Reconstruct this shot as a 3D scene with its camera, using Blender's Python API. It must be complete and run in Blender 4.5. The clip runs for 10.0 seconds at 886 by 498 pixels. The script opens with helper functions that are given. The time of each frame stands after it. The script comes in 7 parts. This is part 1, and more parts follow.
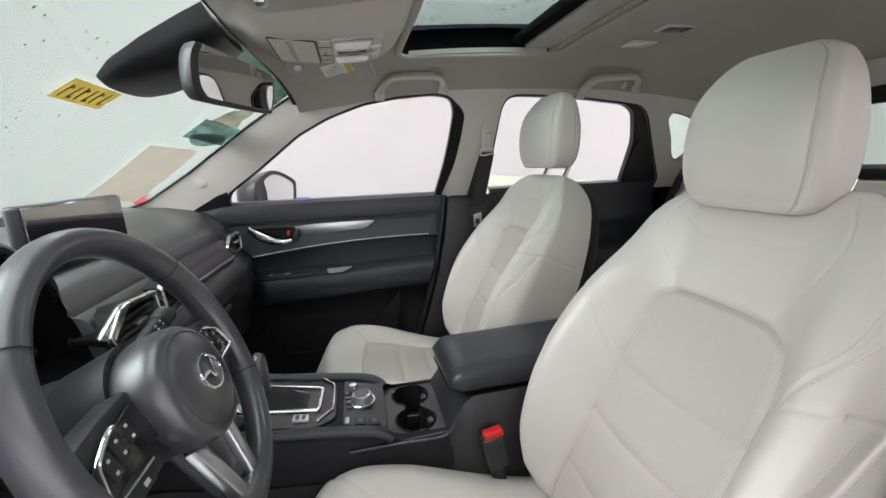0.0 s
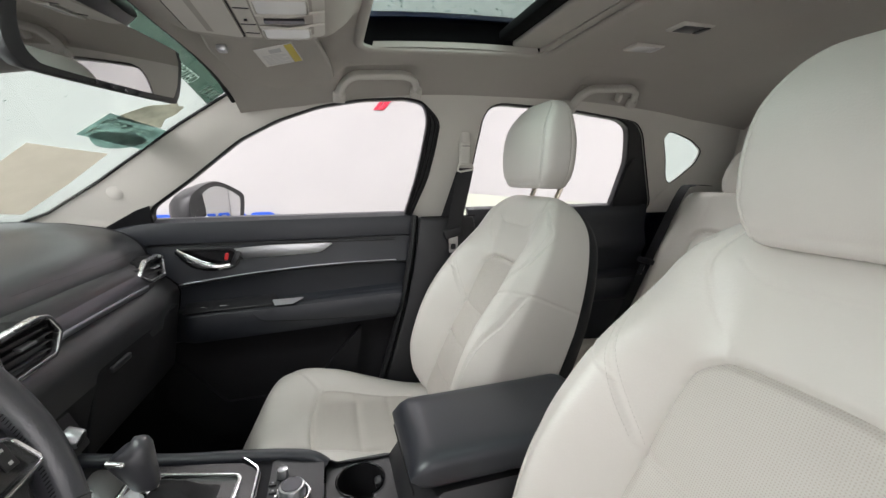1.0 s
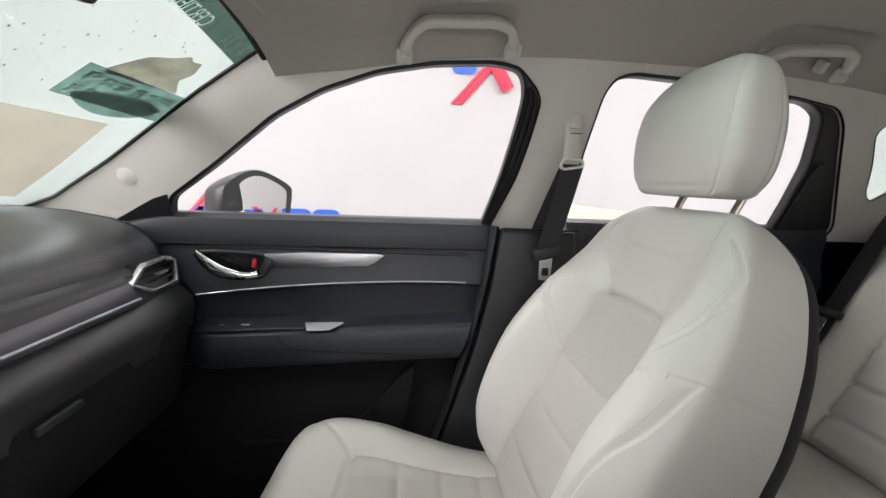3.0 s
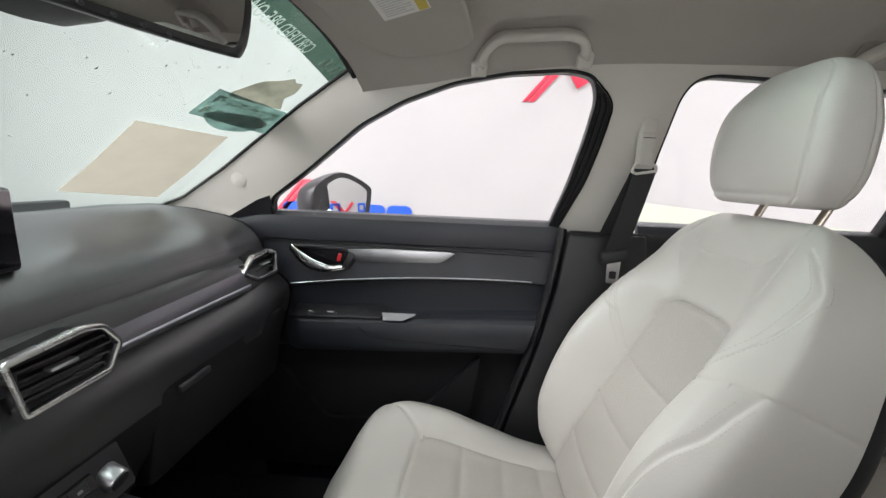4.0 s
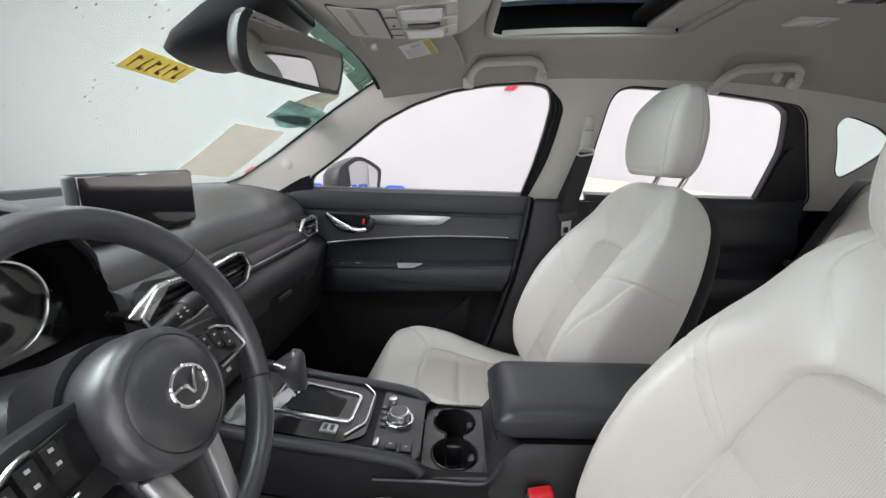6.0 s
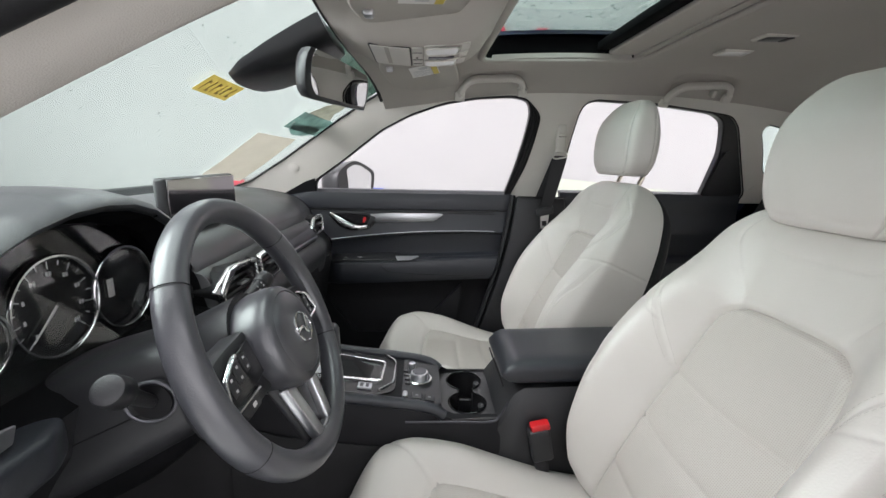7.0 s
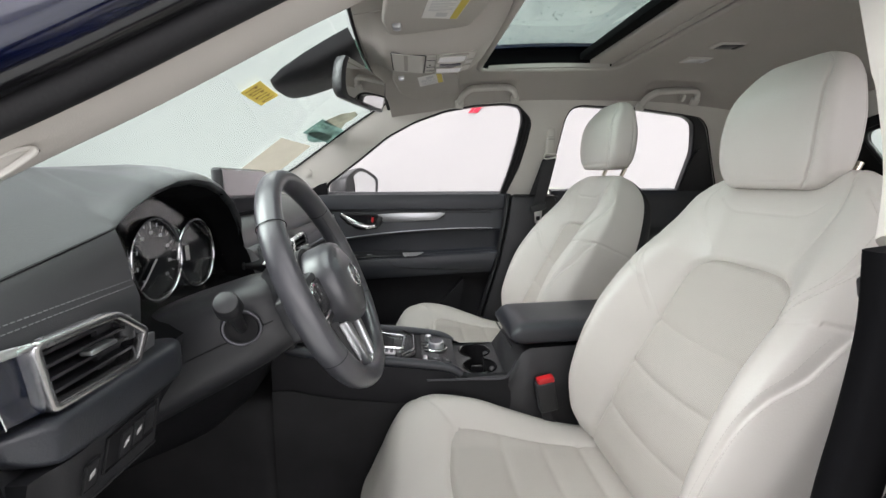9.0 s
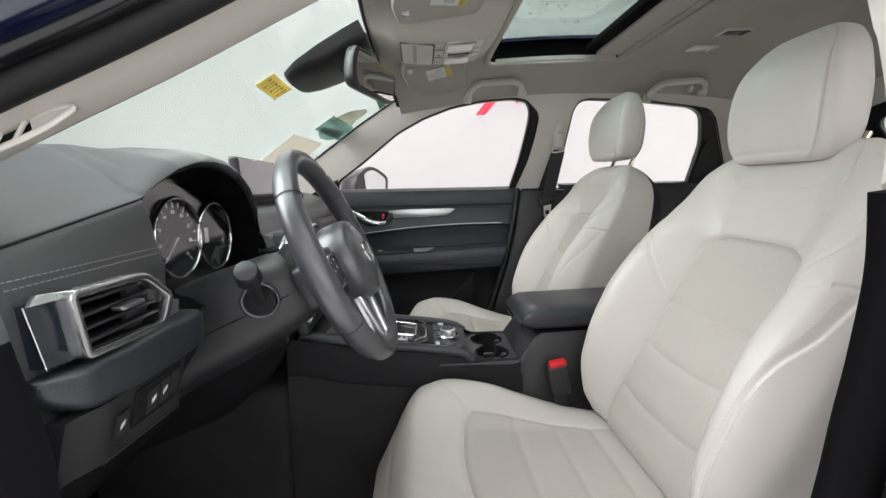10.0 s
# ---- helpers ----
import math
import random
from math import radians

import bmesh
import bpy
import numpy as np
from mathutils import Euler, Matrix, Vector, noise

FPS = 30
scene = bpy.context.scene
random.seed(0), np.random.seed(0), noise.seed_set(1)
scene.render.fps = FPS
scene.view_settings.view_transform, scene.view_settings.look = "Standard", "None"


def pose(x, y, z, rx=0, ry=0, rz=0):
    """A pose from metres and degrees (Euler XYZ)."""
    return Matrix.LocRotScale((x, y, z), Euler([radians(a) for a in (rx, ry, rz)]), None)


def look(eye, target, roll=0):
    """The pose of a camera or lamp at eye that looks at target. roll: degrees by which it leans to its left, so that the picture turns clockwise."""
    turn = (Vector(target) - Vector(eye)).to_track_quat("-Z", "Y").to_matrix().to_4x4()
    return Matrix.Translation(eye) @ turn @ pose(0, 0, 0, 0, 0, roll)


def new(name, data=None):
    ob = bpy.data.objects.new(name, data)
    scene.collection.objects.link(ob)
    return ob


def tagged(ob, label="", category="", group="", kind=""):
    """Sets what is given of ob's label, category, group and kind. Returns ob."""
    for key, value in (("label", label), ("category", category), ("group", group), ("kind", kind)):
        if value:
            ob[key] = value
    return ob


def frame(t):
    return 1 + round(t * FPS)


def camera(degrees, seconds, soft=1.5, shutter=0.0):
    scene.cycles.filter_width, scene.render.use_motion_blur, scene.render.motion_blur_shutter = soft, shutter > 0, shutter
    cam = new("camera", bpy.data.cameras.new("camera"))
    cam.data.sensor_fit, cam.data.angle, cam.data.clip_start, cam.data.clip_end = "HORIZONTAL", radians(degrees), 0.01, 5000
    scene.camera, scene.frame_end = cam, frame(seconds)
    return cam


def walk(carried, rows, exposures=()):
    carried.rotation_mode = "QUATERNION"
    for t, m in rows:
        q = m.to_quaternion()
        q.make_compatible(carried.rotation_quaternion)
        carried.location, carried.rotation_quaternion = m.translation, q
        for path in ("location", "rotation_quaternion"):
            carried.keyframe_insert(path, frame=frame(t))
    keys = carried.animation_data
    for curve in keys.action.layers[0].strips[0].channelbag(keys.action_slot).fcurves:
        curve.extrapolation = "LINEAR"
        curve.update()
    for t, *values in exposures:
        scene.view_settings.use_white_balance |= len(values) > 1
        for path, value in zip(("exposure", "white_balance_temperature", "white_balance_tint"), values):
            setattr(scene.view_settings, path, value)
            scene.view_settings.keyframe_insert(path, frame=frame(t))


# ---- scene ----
cam = camera(94.0, 10.0)
PATH = [
    (0, (0.417, -0.825, 1.263), (0.816, 1.09, 0.847), -2.3),
    (0.5, (0.475, -0.749, 1.261), (0.927, 1.163, 0.888), -1.5),
    (1, (0.478, -0.622, 1.258), (0.999, 1.279, 0.919), -0.5),
    (1.5, (0.466, -0.484, 1.267), (1.022, 1.409, 0.938), 0.4),
    (2, (0.497, -0.373, 1.249), (1.008, 1.536, 0.941), 1.1),
    (2.5, (0.518, -0.285, 1.233), (0.901, 1.655, 0.929), 1.8),
    (4, (0.512, -0.341, 1.259), (0.394, 1.624, 0.904), 2.2),
    (4.5, (0.488, -0.42, 1.267), (0.315, 1.538, 0.892), 2.1),
    (5, (0.477, -0.508, 1.275), (0.307, 1.445, 0.879), 2.0),
    (5.5, (0.499, -0.614, 1.267), (0.377, 1.335, 0.837), 1.9),
    (6, (0.491, -0.705, 1.264), (0.443, 1.246, 0.826), 1.6),
    (6.2, (0.475, -0.74, 1.268), (0.445, 1.209, 0.821), 1.4),
    (7.3, (0.384, -0.918, 1.259), (0.52, 1.037, 0.856), 1.0),
    (7.5, (0.377, -0.938, 1.254), (0.523, 1.018, 0.863), 0.8),
    (8, (0.363, -0.978, 1.239), (0.529, 0.981, 0.87), 0.5),
    (8.5, (0.351, -1.004, 1.22), (0.516, 0.958, 0.871), 0.2),
    (9, (0.339, -1.02, 1.196), (0.49, 0.947, 0.868), -0.2),
    (9.5, (0.331, -1.033, 1.173), (0.465, 0.939, 0.864), -0.6),
    (10, (0.334, -1.041, 1.149), (0.44, 0.934, 0.856), -1.2),
]
LENS_GAIN = [(0.0, -0.06, 6380, 10), (0.8, -0.02, 6450, 10), (1.5, 0.10, 6580, 10), (2.5, 0.10, 6500, 10), (4.0, 0.08, 6430, 10), (5.0, 0.10, 6270, 10), (6.0, 0.06, 6280, 10), (7.5, 0.04, 6290, 10), (10.0, 0.06, 6450, 10)]
walk(cam, [(t, look(*p)) for t, *p in PATH], LENS_GAIN)

# ---- light ----
world = bpy.data.worlds.new("world")
scene.world = world
world.use_nodes = True
world.node_tree.nodes["Background"].inputs[0].default_value = (0.9, 0.95, 1.0, 1)
world.node_tree.nodes["Background"].inputs[1].default_value = 0.05


def area_lamp(name, eye, target, sx, sy, watts, color=(1, 1, 1)):
    data = bpy.data.lights.new(name, "AREA")
    data.shape, data.size, data.size_y, data.energy, data.color = "RECTANGLE", sx, sy, watts, color
    ob = new(name, data)
    ob.matrix_world = look(eye, target)
    return ob


LIGHT = (1.0, 0.974, 0.986)
# Unseen area lights, added to brighten the cabin and the booth's walls.
area_lamp("booth_fill_side", (1.7, -3.3, 1.5), (1.4, 0, 1.0), 4.4, 2.2, 52, LIGHT)
area_lamp("booth_fill_eave", (1.2, -2.3, 3.15), (1.2, -2.9, 0.5), 6.0, 1.0, 40, LIGHT)
area_lamp("booth_fill_front", (-1.3, -0.4, 3.1), (0.45, 0.1, 0.7), 1.6, 3.2, 230, LIGHT)
area_lamp("booth_fill_west", (-3.45, -0.7, 1.85), (0.6, -0.4, 1.3), 4.2, 1.9, 150, LIGHT)
area_lamp("booth_fill_far", (0.7, 2.25, 3.0), (0.5, 0.2, 0.8), 5.0, 0.5, 64, LIGHT)
area_lamp("booth_fill_roof", (1.0, -0.6, 3.2), (1.0, -0.6, 0), 4.0, 2.4, 120, LIGHT)
area_lamp("booth_fill_rear", (4.2, -0.4, 3.2), (3.6, -0.4, 0.5), 1.4, 4.0, 520, LIGHT)
scene.view_settings.exposure = 0.06


# ---- materials ----
def shader(name, color, rough=0.5, metal=0.0, grain=0.0, grain_size=300.0, stain=0.0, stain_size=4.0, coat=0.0, second=None, spec=0.5):
    m = bpy.data.materials.new(name)
    m.use_nodes = True
    nt = m.node_tree
    p = nt.nodes["Principled BSDF"]
    p.inputs["Base Color"].default_value = (*color, 1)
    p.inputs["Roughness"].default_value = rough
    p.inputs["Metallic"].default_value = metal
    p.inputs["Coat Weight"].default_value = coat
    p.inputs["Specular IOR Level"].default_value = spec
    tc = nt.nodes.new("ShaderNodeTexCoord")
    if stain > 0:
        n = nt.nodes.new("ShaderNodeTexNoise")
        n.inputs["Scale"].default_value, n.inputs["Detail"].default_value = stain_size, 5
        mix = nt.nodes.new("ShaderNodeMix")
        mix.data_type = "RGBA"
        dark = second or tuple(c * (1 - stain) for c in color)
        mix.inputs["A"].default_value, mix.inputs["B"].default_value = (*color, 1), (*dark, 1)
        ramp = nt.nodes.new("ShaderNodeMapRange")
        ramp.inputs["From Min"].default_value, ramp.inputs["From Max"].default_value = 0.35, 0.7
        nt.links.new(tc.outputs["Object"], n.inputs["Vector"])
        nt.links.new(n.outputs["Fac"], ramp.inputs["Value"])
        nt.links.new(ramp.outputs["Result"], mix.inputs["Factor"])
        nt.links.new(mix.outputs["Result"], p.inputs["Base Color"])
        rr = nt.nodes.new("ShaderNodeMapRange")
        rr.inputs["To Min"].default_value, rr.inputs["To Max"].default_value = max(rough - 0.06, 0.02), min(rough + 0.06, 1)
        nt.links.new(n.outputs["Fac"], rr.inputs["Value"])
        nt.links.new(rr.outputs["Result"], p.inputs["Roughness"])
    if grain > 0:
        n = nt.nodes.new("ShaderNodeTexNoise")
        n.inputs["Scale"].default_value, n.inputs["Detail"].default_value = grain_size, 3
        b = nt.nodes.new("ShaderNodeBump")
        b.inputs["Strength"].default_value, b.inputs["Distance"].default_value = grain, 0.002
        nt.links.new(tc.outputs["Object"], n.inputs["Vector"])
        nt.links.new(n.outputs["Fac"], b.inputs["Height"])
        nt.links.new(b.outputs["Normal"], p.inputs["Normal"])
    return m


def pane_material(name, tint, least=0.02):
    m = bpy.data.materials.new(name)
    m.use_nodes = True
    nt = m.node_tree
    nt.nodes.remove(nt.nodes["Principled BSDF"])
    out = nt.nodes["Material Output"]
    clear = nt.nodes.new("ShaderNodeBsdfTransparent")
    clear.inputs["Color"].default_value = (*tint, 1)
    gloss = nt.nodes.new("ShaderNodeBsdfGlossy")
    gloss.inputs["Roughness"].default_value = 0.02
    weight = nt.nodes.new("ShaderNodeLayerWeight")
    power = nt.nodes.new("ShaderNodeMath")
    power.operation, power.inputs[1].default_value = "POWER", 5.0
    fres = nt.nodes.new("ShaderNodeMapRange")
    fres.inputs["To Min"].default_value, fres.inputs["To Max"].default_value = least, 0.5
    nt.links.new(weight.outputs["Facing"], power.inputs[0])
    nt.links.new(power.outputs[0], fres.inputs["Value"])
    mix = nt.nodes.new("ShaderNodeMixShader")
    nt.links.new(fres.outputs[0], mix.inputs[0])
    nt.links.new(clear.outputs[0], mix.inputs[1])
    nt.links.new(gloss.outputs[0], mix.inputs[2])
    nt.links.new(mix.outputs[0], out.inputs["Surface"])
    return m


def perforated(name, color, tilt):
    """Leather with fine holes in rows, on a panel that leans back by so many degrees."""
    m = shader(name, color, 0.5, grain=0.15, grain_size=500, stain=0.06, stain_size=6)
    nt = m.node_tree
    p = nt.nodes["Principled BSDF"]
    tc = nt.nodes["Texture Coordinate"]
    turn = nt.nodes.new("ShaderNodeMapping")
    turn.inputs["Rotation"].default_value = (0, radians(tilt), 0)
    v = nt.nodes.new("ShaderNodeTexVoronoi")
    v.voronoi_dimensions = "2D"
    v.inputs["Scale"].default_value, v.inputs["Randomness"].default_value = 340, 0.0
    hole = nt.nodes.new("ShaderNodeMapRange")
    hole.inputs["From Min"].default_value, hole.inputs["From Max"].default_value = 0.20, 0.30
    mix = nt.nodes.new("ShaderNodeMix")
    mix.data_type = "RGBA"
    nt.links.new(tc.outputs["Object"], turn.inputs["Vector"])
    nt.links.new(turn.outputs["Vector"], v.inputs["Vector"])
    nt.links.new(v.outputs["Distance"], hole.inputs["Value"])
    nt.links.new(hole.outputs["Result"], mix.inputs["Factor"])
    mix.inputs["A"].default_value = (color[0] * 0.80, color[1] * 0.79, color[2] * 0.77, 1)
    link = p.inputs["Base Color"].links[0]
    nt.links.new(link.from_socket, mix.inputs["B"])
    nt.links.new(mix.outputs["Result"], p.inputs["Base Color"])
    return m


def see_through(m, share):
    """Lets part of the light pass through a thin paper."""
    nt = m.node_tree
    p = nt.nodes["Principled BSDF"]
    t = nt.nodes.new("ShaderNodeBsdfTranslucent")
    src = p.inputs["Base Color"].links
    if src:
        nt.links.new(src[0].from_socket, t.inputs["Color"])
    else:
        t.inputs["Color"].default_value = p.inputs["Base Color"].default_value
    mix = nt.nodes.new("ShaderNodeMixShader")
    mix.inputs[0].default_value = share
    nt.links.new(p.outputs[0], mix.inputs[1])
    nt.links.new(t.outputs[0], mix.inputs[2])
    nt.links.new(mix.outputs[0], nt.nodes["Material Output"].inputs["Surface"])
    return m


LEATHER = shader("cream_leather", (0.525, 0.502, 0.468), 0.40, grain=0.12, grain_size=420, stain=0.07, stain_size=5)
PERF = perforated("perforated_back_leather", (0.45, 0.425, 0.39), 65.5)
PERF_SEAT = perforated("perforated_seat_leather", (0.45, 0.425, 0.39), 0)
# same leather as in front, made paler to imitate more light at the back
LIT_REAR_LEATHER = shader("lit_rear_leather", (0.73, 0.69, 0.64), 0.5, grain=0.12, grain_size=420, stain=0.08, stain_size=4)
THREAD = shader("thread", (0.43, 0.415, 0.38), 0.8)
PALETHREAD = shader("grey_thread", (0.17, 0.17, 0.18), 0.8)
LINER = shader("headliner_cloth", (0.43, 0.405, 0.37), 0.95, grain=0.25, grain_size=900, stain=0.06, stain_size=3, spec=0.1)
CREAM = shader("cream_plastic", (0.58, 0.56, 0.515), 0.6, grain=0.12, grain_size=700, stain=0.05, stain_size=5)
SOFT = shader("soft_black", (0.020, 0.0225, 0.028), 0.36, grain=0.2, grain_size=600, stain=0.2, stain_size=4, spec=0.55)
DASHPAD = shader("dash_pad_grain", (0.036, 0.038, 0.041), 0.38, grain=0.13, grain_size=600, stain=0.18, stain_size=5, spec=0.8)
PLASTIC = shader("black_plastic", (0.017, 0.0175, 0.0195), 0.40, grain=0.16, grain_size=800, stain=0.25, stain_size=6, spec=0.5)
SHELL = shader("seat_shell_plastic", (0.010, 0.010, 0.0115), 0.6, grain=0.2, grain_size=700, stain=0.2, spec=0.2)
GLOSS = shader("piano_black", (0.006, 0.006, 0.007), 0.18, coat=0.2, stain=0.1, spec=0.4)
NAVYGLOSS = shader("navy_gloss_panel", (0.007, 0.010, 0.020), 0.16, coat=0.6, stain=0.1)
WHEEL = shader("wheel_leather", (0.046, 0.047, 0.054), 0.31, grain=0.12, grain_size=500, stain=0.2, stain_size=8, spec=0.95)
RUBBER = shader("rubber", (0.010, 0.010, 0.011), 0.55, grain=0.1, grain_size=300, stain=0.2, spec=0.25)
CARPET = shader("carpet", (0.034, 0.034, 0.035), 0.95, grain=0.6, grain_size=900, stain=0.3, stain_size=6, spec=0.05)
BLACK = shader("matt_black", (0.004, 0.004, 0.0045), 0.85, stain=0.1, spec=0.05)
BRUSHED = shader("brushed_panel", (0.30, 0.31, 0.34), 0.3, 0.9, grain=0.05, grain_size=900, stain=0.1)
VENTMETAL = shader("vent_metal", (0.76, 0.76, 0.77), 0.27, 1.0, stain=0.06, stain_size=12)
CHROME = shader("chrome", (0.82, 0.82, 0.83), 0.12, 1.0, stain=0.04)
SATIN = shader("satin_metal", (0.62, 0.63, 0.65), 0.32, 1.0, grain=0.05, grain_size=1200, stain=0.06, stain_size=9)
WARMSTEEL = shader("warm_steel", (0.70, 0.64, 0.54), 0.26, 1.0, stain=0.06, stain_size=9)
DARKMETAL = shader("dark_metal_trim", (0.10, 0.10, 0.11), 0.38, 0.85, grain=0.06, grain_size=900, stain=0.15)
PAINT = shader("navy_paint", (0.004, 0.007, 0.03), 0.18, 0.2, coat=1.0, stain=0.1)
RED = shader("red_plastic", (0.55, 0.015, 0.02), 0.35, stain=0.1)
SCREEN = shader("screen_glass", (0.006, 0.0055, 0.006), 0.05, stain=0.05, spec=1.0, coat=1.0)
SCREEN.node_tree.nodes["Principled BSDF"].inputs["Specular Tint"].default_value = (1.0, 0.86, 0.94, 1)
SCREEN.node_tree.nodes["Principled BSDF"].inputs["IOR"].default_value = 1.7
WEB = shader("belt_webbing", (0.016, 0.016, 0.018), 0.75, grain=0.4, grain_size=1200, stain=0.15)
WHITEPAPER = shader("white_paper", (0.72, 0.71, 0.68), 0.6, stain=0.06, stain_size=20)
YELLOW = shader("yellow_paper", (0.62, 0.50, 0.06), 0.6, stain=0.12, stain_size=15)
TAGINK = see_through(shader("faded_ink", (0.36, 0.28, 0.16), 0.6, stain=0.3, stain_size=60), 0.6)
LAMP = shader("lamp_lens", (0.75, 0.75, 0.74), 0.25, stain=0.05)
DIMMARK = shader("dim_marking", (0.22, 0.22, 0.23), 0.5)
GREYMARK = shader("grey_marking", (0.5, 0.5, 0.5), 0.5)
STICKER = see_through(shader("sticker_paper", (0.58, 0.555, 0.505), 0.7, stain=0.06, stain_size=20), 0.68)
PALEGREEN = see_through(shader("pale_print", (0.80, 0.84, 0.78), 0.6, stain=0.1, stain_size=30), 0.7)
BANDPRINT = see_through(shader("band_print", (0.30, 0.37, 0.33), 0.6, stain=0.2, stain_size=30), 0.6)
GREENSTICK = see_through(shader("green_sticker", (0.36, 0.47, 0.44), 0.6, stain=0.3, stain_size=30), 0.68)
BROWNSTICK = see_through(shader("brown_sticker", (0.47, 0.47, 0.41), 0.6, stain=0.3, stain_size=30), 0.66)
TAGPAPER = see_through(shader("tag_paper", (0.58, 0.50, 0.22), 0.6, stain=0.1, stain_size=15), 0.6)
MIRROR = shader("mirror_glass", (0.85, 0.86, 0.86), 0.01, 1.0)
WALL = shader("booth_white", (0.444, 0.435, 0.435), 0.8, stain=0.03, stain_size=1.2)
FLOOR = shader("booth_floor", (0.56, 0.57, 0.55), 0.6, grain=0.1, grain_size=80, stain=0.12, stain_size=1.5)
BLUE = shader("blue_sign", (0.02, 0.10, 0.62), 0.4, stain=0.05)
REDSIGN = shader("red_sign", (0.65, 0.03, 0.07), 0.4, stain=0.05)
DROP = shader("water_drop", (0.17, 0.23, 0.22), 0.05, stain=0.05)
GLASS_WS = pane_material("windscreen_glass", (0.86, 0.92, 0.89))
GLASS_TINT = pane_material("tint_band_glass", (0.27, 0.37, 0.32))
GLASS_SIDE = pane_material("side_glass", (0.97, 0.965, 0.96))
DIALGLASS = pane_material("instrument_glass", (0.92, 0.92, 0.92), 0.06)
GLASS_ROOF = pane_material("sunroof_glass", (0.66, 0.74, 0.71))


# ---- mesh helpers ----
def thing(name, base, label, category, group="", kind=""):
    ob = new(name)
    ob.empty_display_size = 0.05
    ob.location = base
    return tagged(ob, label, category, group, kind)


def to_mesh(name, bm, mat, angle=38):
    bmesh.ops.remove_doubles(bm, verts=bm.verts, dist=1e-5)
    bmesh.ops.recalc_face_normals(bm, faces=bm.faces)
    me = bpy.data.meshes.new(name)
    bm.to_mesh(me)
    bm.free()
    me.materials.append(mat)
    me.polygons.foreach_set("use_smooth", [True] * len(me.polygons))
    me.set_sharp_from_angle(angle=radians(angle))
    return me


def part(name, bm, mat, parent, label="", angle=38):
    """Links a bmesh, given in the world's metres, as one mesh under a thing or part."""
    root = parent
    while root.parent:
        root = root.parent
    bmesh.ops.translate(bm, verts=bm.verts, vec=-Vector(root.location))
    ob = new(name, to_mesh(name, bm, mat, angle))
    ob.parent = parent
    return tagged(ob, label)


def single(name, bm, mat, label, category, group="", kind="", angle=38):
    xs = [v.co for v in bm.verts]
    lo = Vector([min(c[i] for c in xs) for i in range(3)])
    hi = Vector([max(c[i] for c in xs) for i in range(3)])
    base = Vector(((lo.x + hi.x) / 2, (lo.y + hi.y) / 2, lo.z))
    bmesh.ops.translate(bm, verts=bm.verts, vec=-base)
    ob = new(name, to_mesh(name, bm, mat, angle))
    ob.location = base
    return tagged(ob, label, category, group, kind)


def box(bm, c, s, bev=0.0, seg=2, rot=(0, 0, 0)):
    m = pose(*c, *rot) @ Matrix.Diagonal((*s, 1))
    made = bmesh.ops.create_cube(bm, size=1, matrix=m)["verts"]
    if bev > 0:
        edges = list({e for v in made for e in v.link_edges})
        bmesh.ops.bevel(bm, geom=edges, offset=bev, segments=seg, profile=0.5, affect="EDGES")
    return bm


def B(*a, **k):
    return box(bmesh.new(), *a, **k)


def rod(bm, p0, p1, r0, r1=None, n=24, bev=0.0, caps=True):
    p0, p1 = Vector(p0), Vector(p1)
    m = Matrix.Translation((p0 + p1) / 2) @ (p1 - p0).to_track_quat("Z", "Y").to_matrix().to_4x4()
    made = bmesh.ops.create_cone(bm, cap_ends=caps, segments=n, radius1=r0, radius2=r0 if r1 is None else r1, depth=(p1 - p0).length, matrix=m)["verts"]
    if bev > 0:
        edges = [e for e in {e for v in made for e in v.link_edges} if any(len(f.verts) > 4 for f in e.link_faces)]
        bmesh.ops.bevel(bm, geom=edges, offset=bev, segments=2, profile=0.5, affect="EDGES")
    return bm


def R(*a, **k):
    return rod(bmesh.new(), *a, **k)


def spline(pts, n=6, closed=False):
    """A smooth curve through the points."""
    pts = [Vector(p) for p in pts]
    m, out = len(pts), []
    for i in range(m if closed else m - 1):
        if closed:
            a, b, c, d = pts[i - 1], pts[i], pts[(i + 1) % m], pts[(i + 2) % m]
        else:
            a, b, c, d = pts[max(i - 1, 0)], pts[i], pts[i + 1], pts[min(i + 2, m - 1)]
        for k in range(n):
            t = k / n
            out.append(0.5 * (2 * b + (c - a) * t + (2 * a - 5 * b + 4 * c - d) * t * t + (3 * b - a - 3 * c + d) * t ** 3))
    if not closed:
        out.append(pts[-1])
    return out


def rounded(pts, r, seg=5):
    """A 2D or 3D polygon with its corners rounded."""
    pts = [Vector(p) for p in pts]
    out = []
    for i, p in enumerate(pts):
        a, b = pts[i - 1] - p, pts[(i + 1) % len(pts)] - p
        k = min(r, a.length * 0.45, b.length * 0.45)
        s, e = p + a.normalized() * k, p + b.normalized() * k
        for j in range(seg + 1):
            t = j / seg
            out.append(s * (1 - t) ** 2 + 2 * p * t * (1 - t) + e * t * t)
    return out


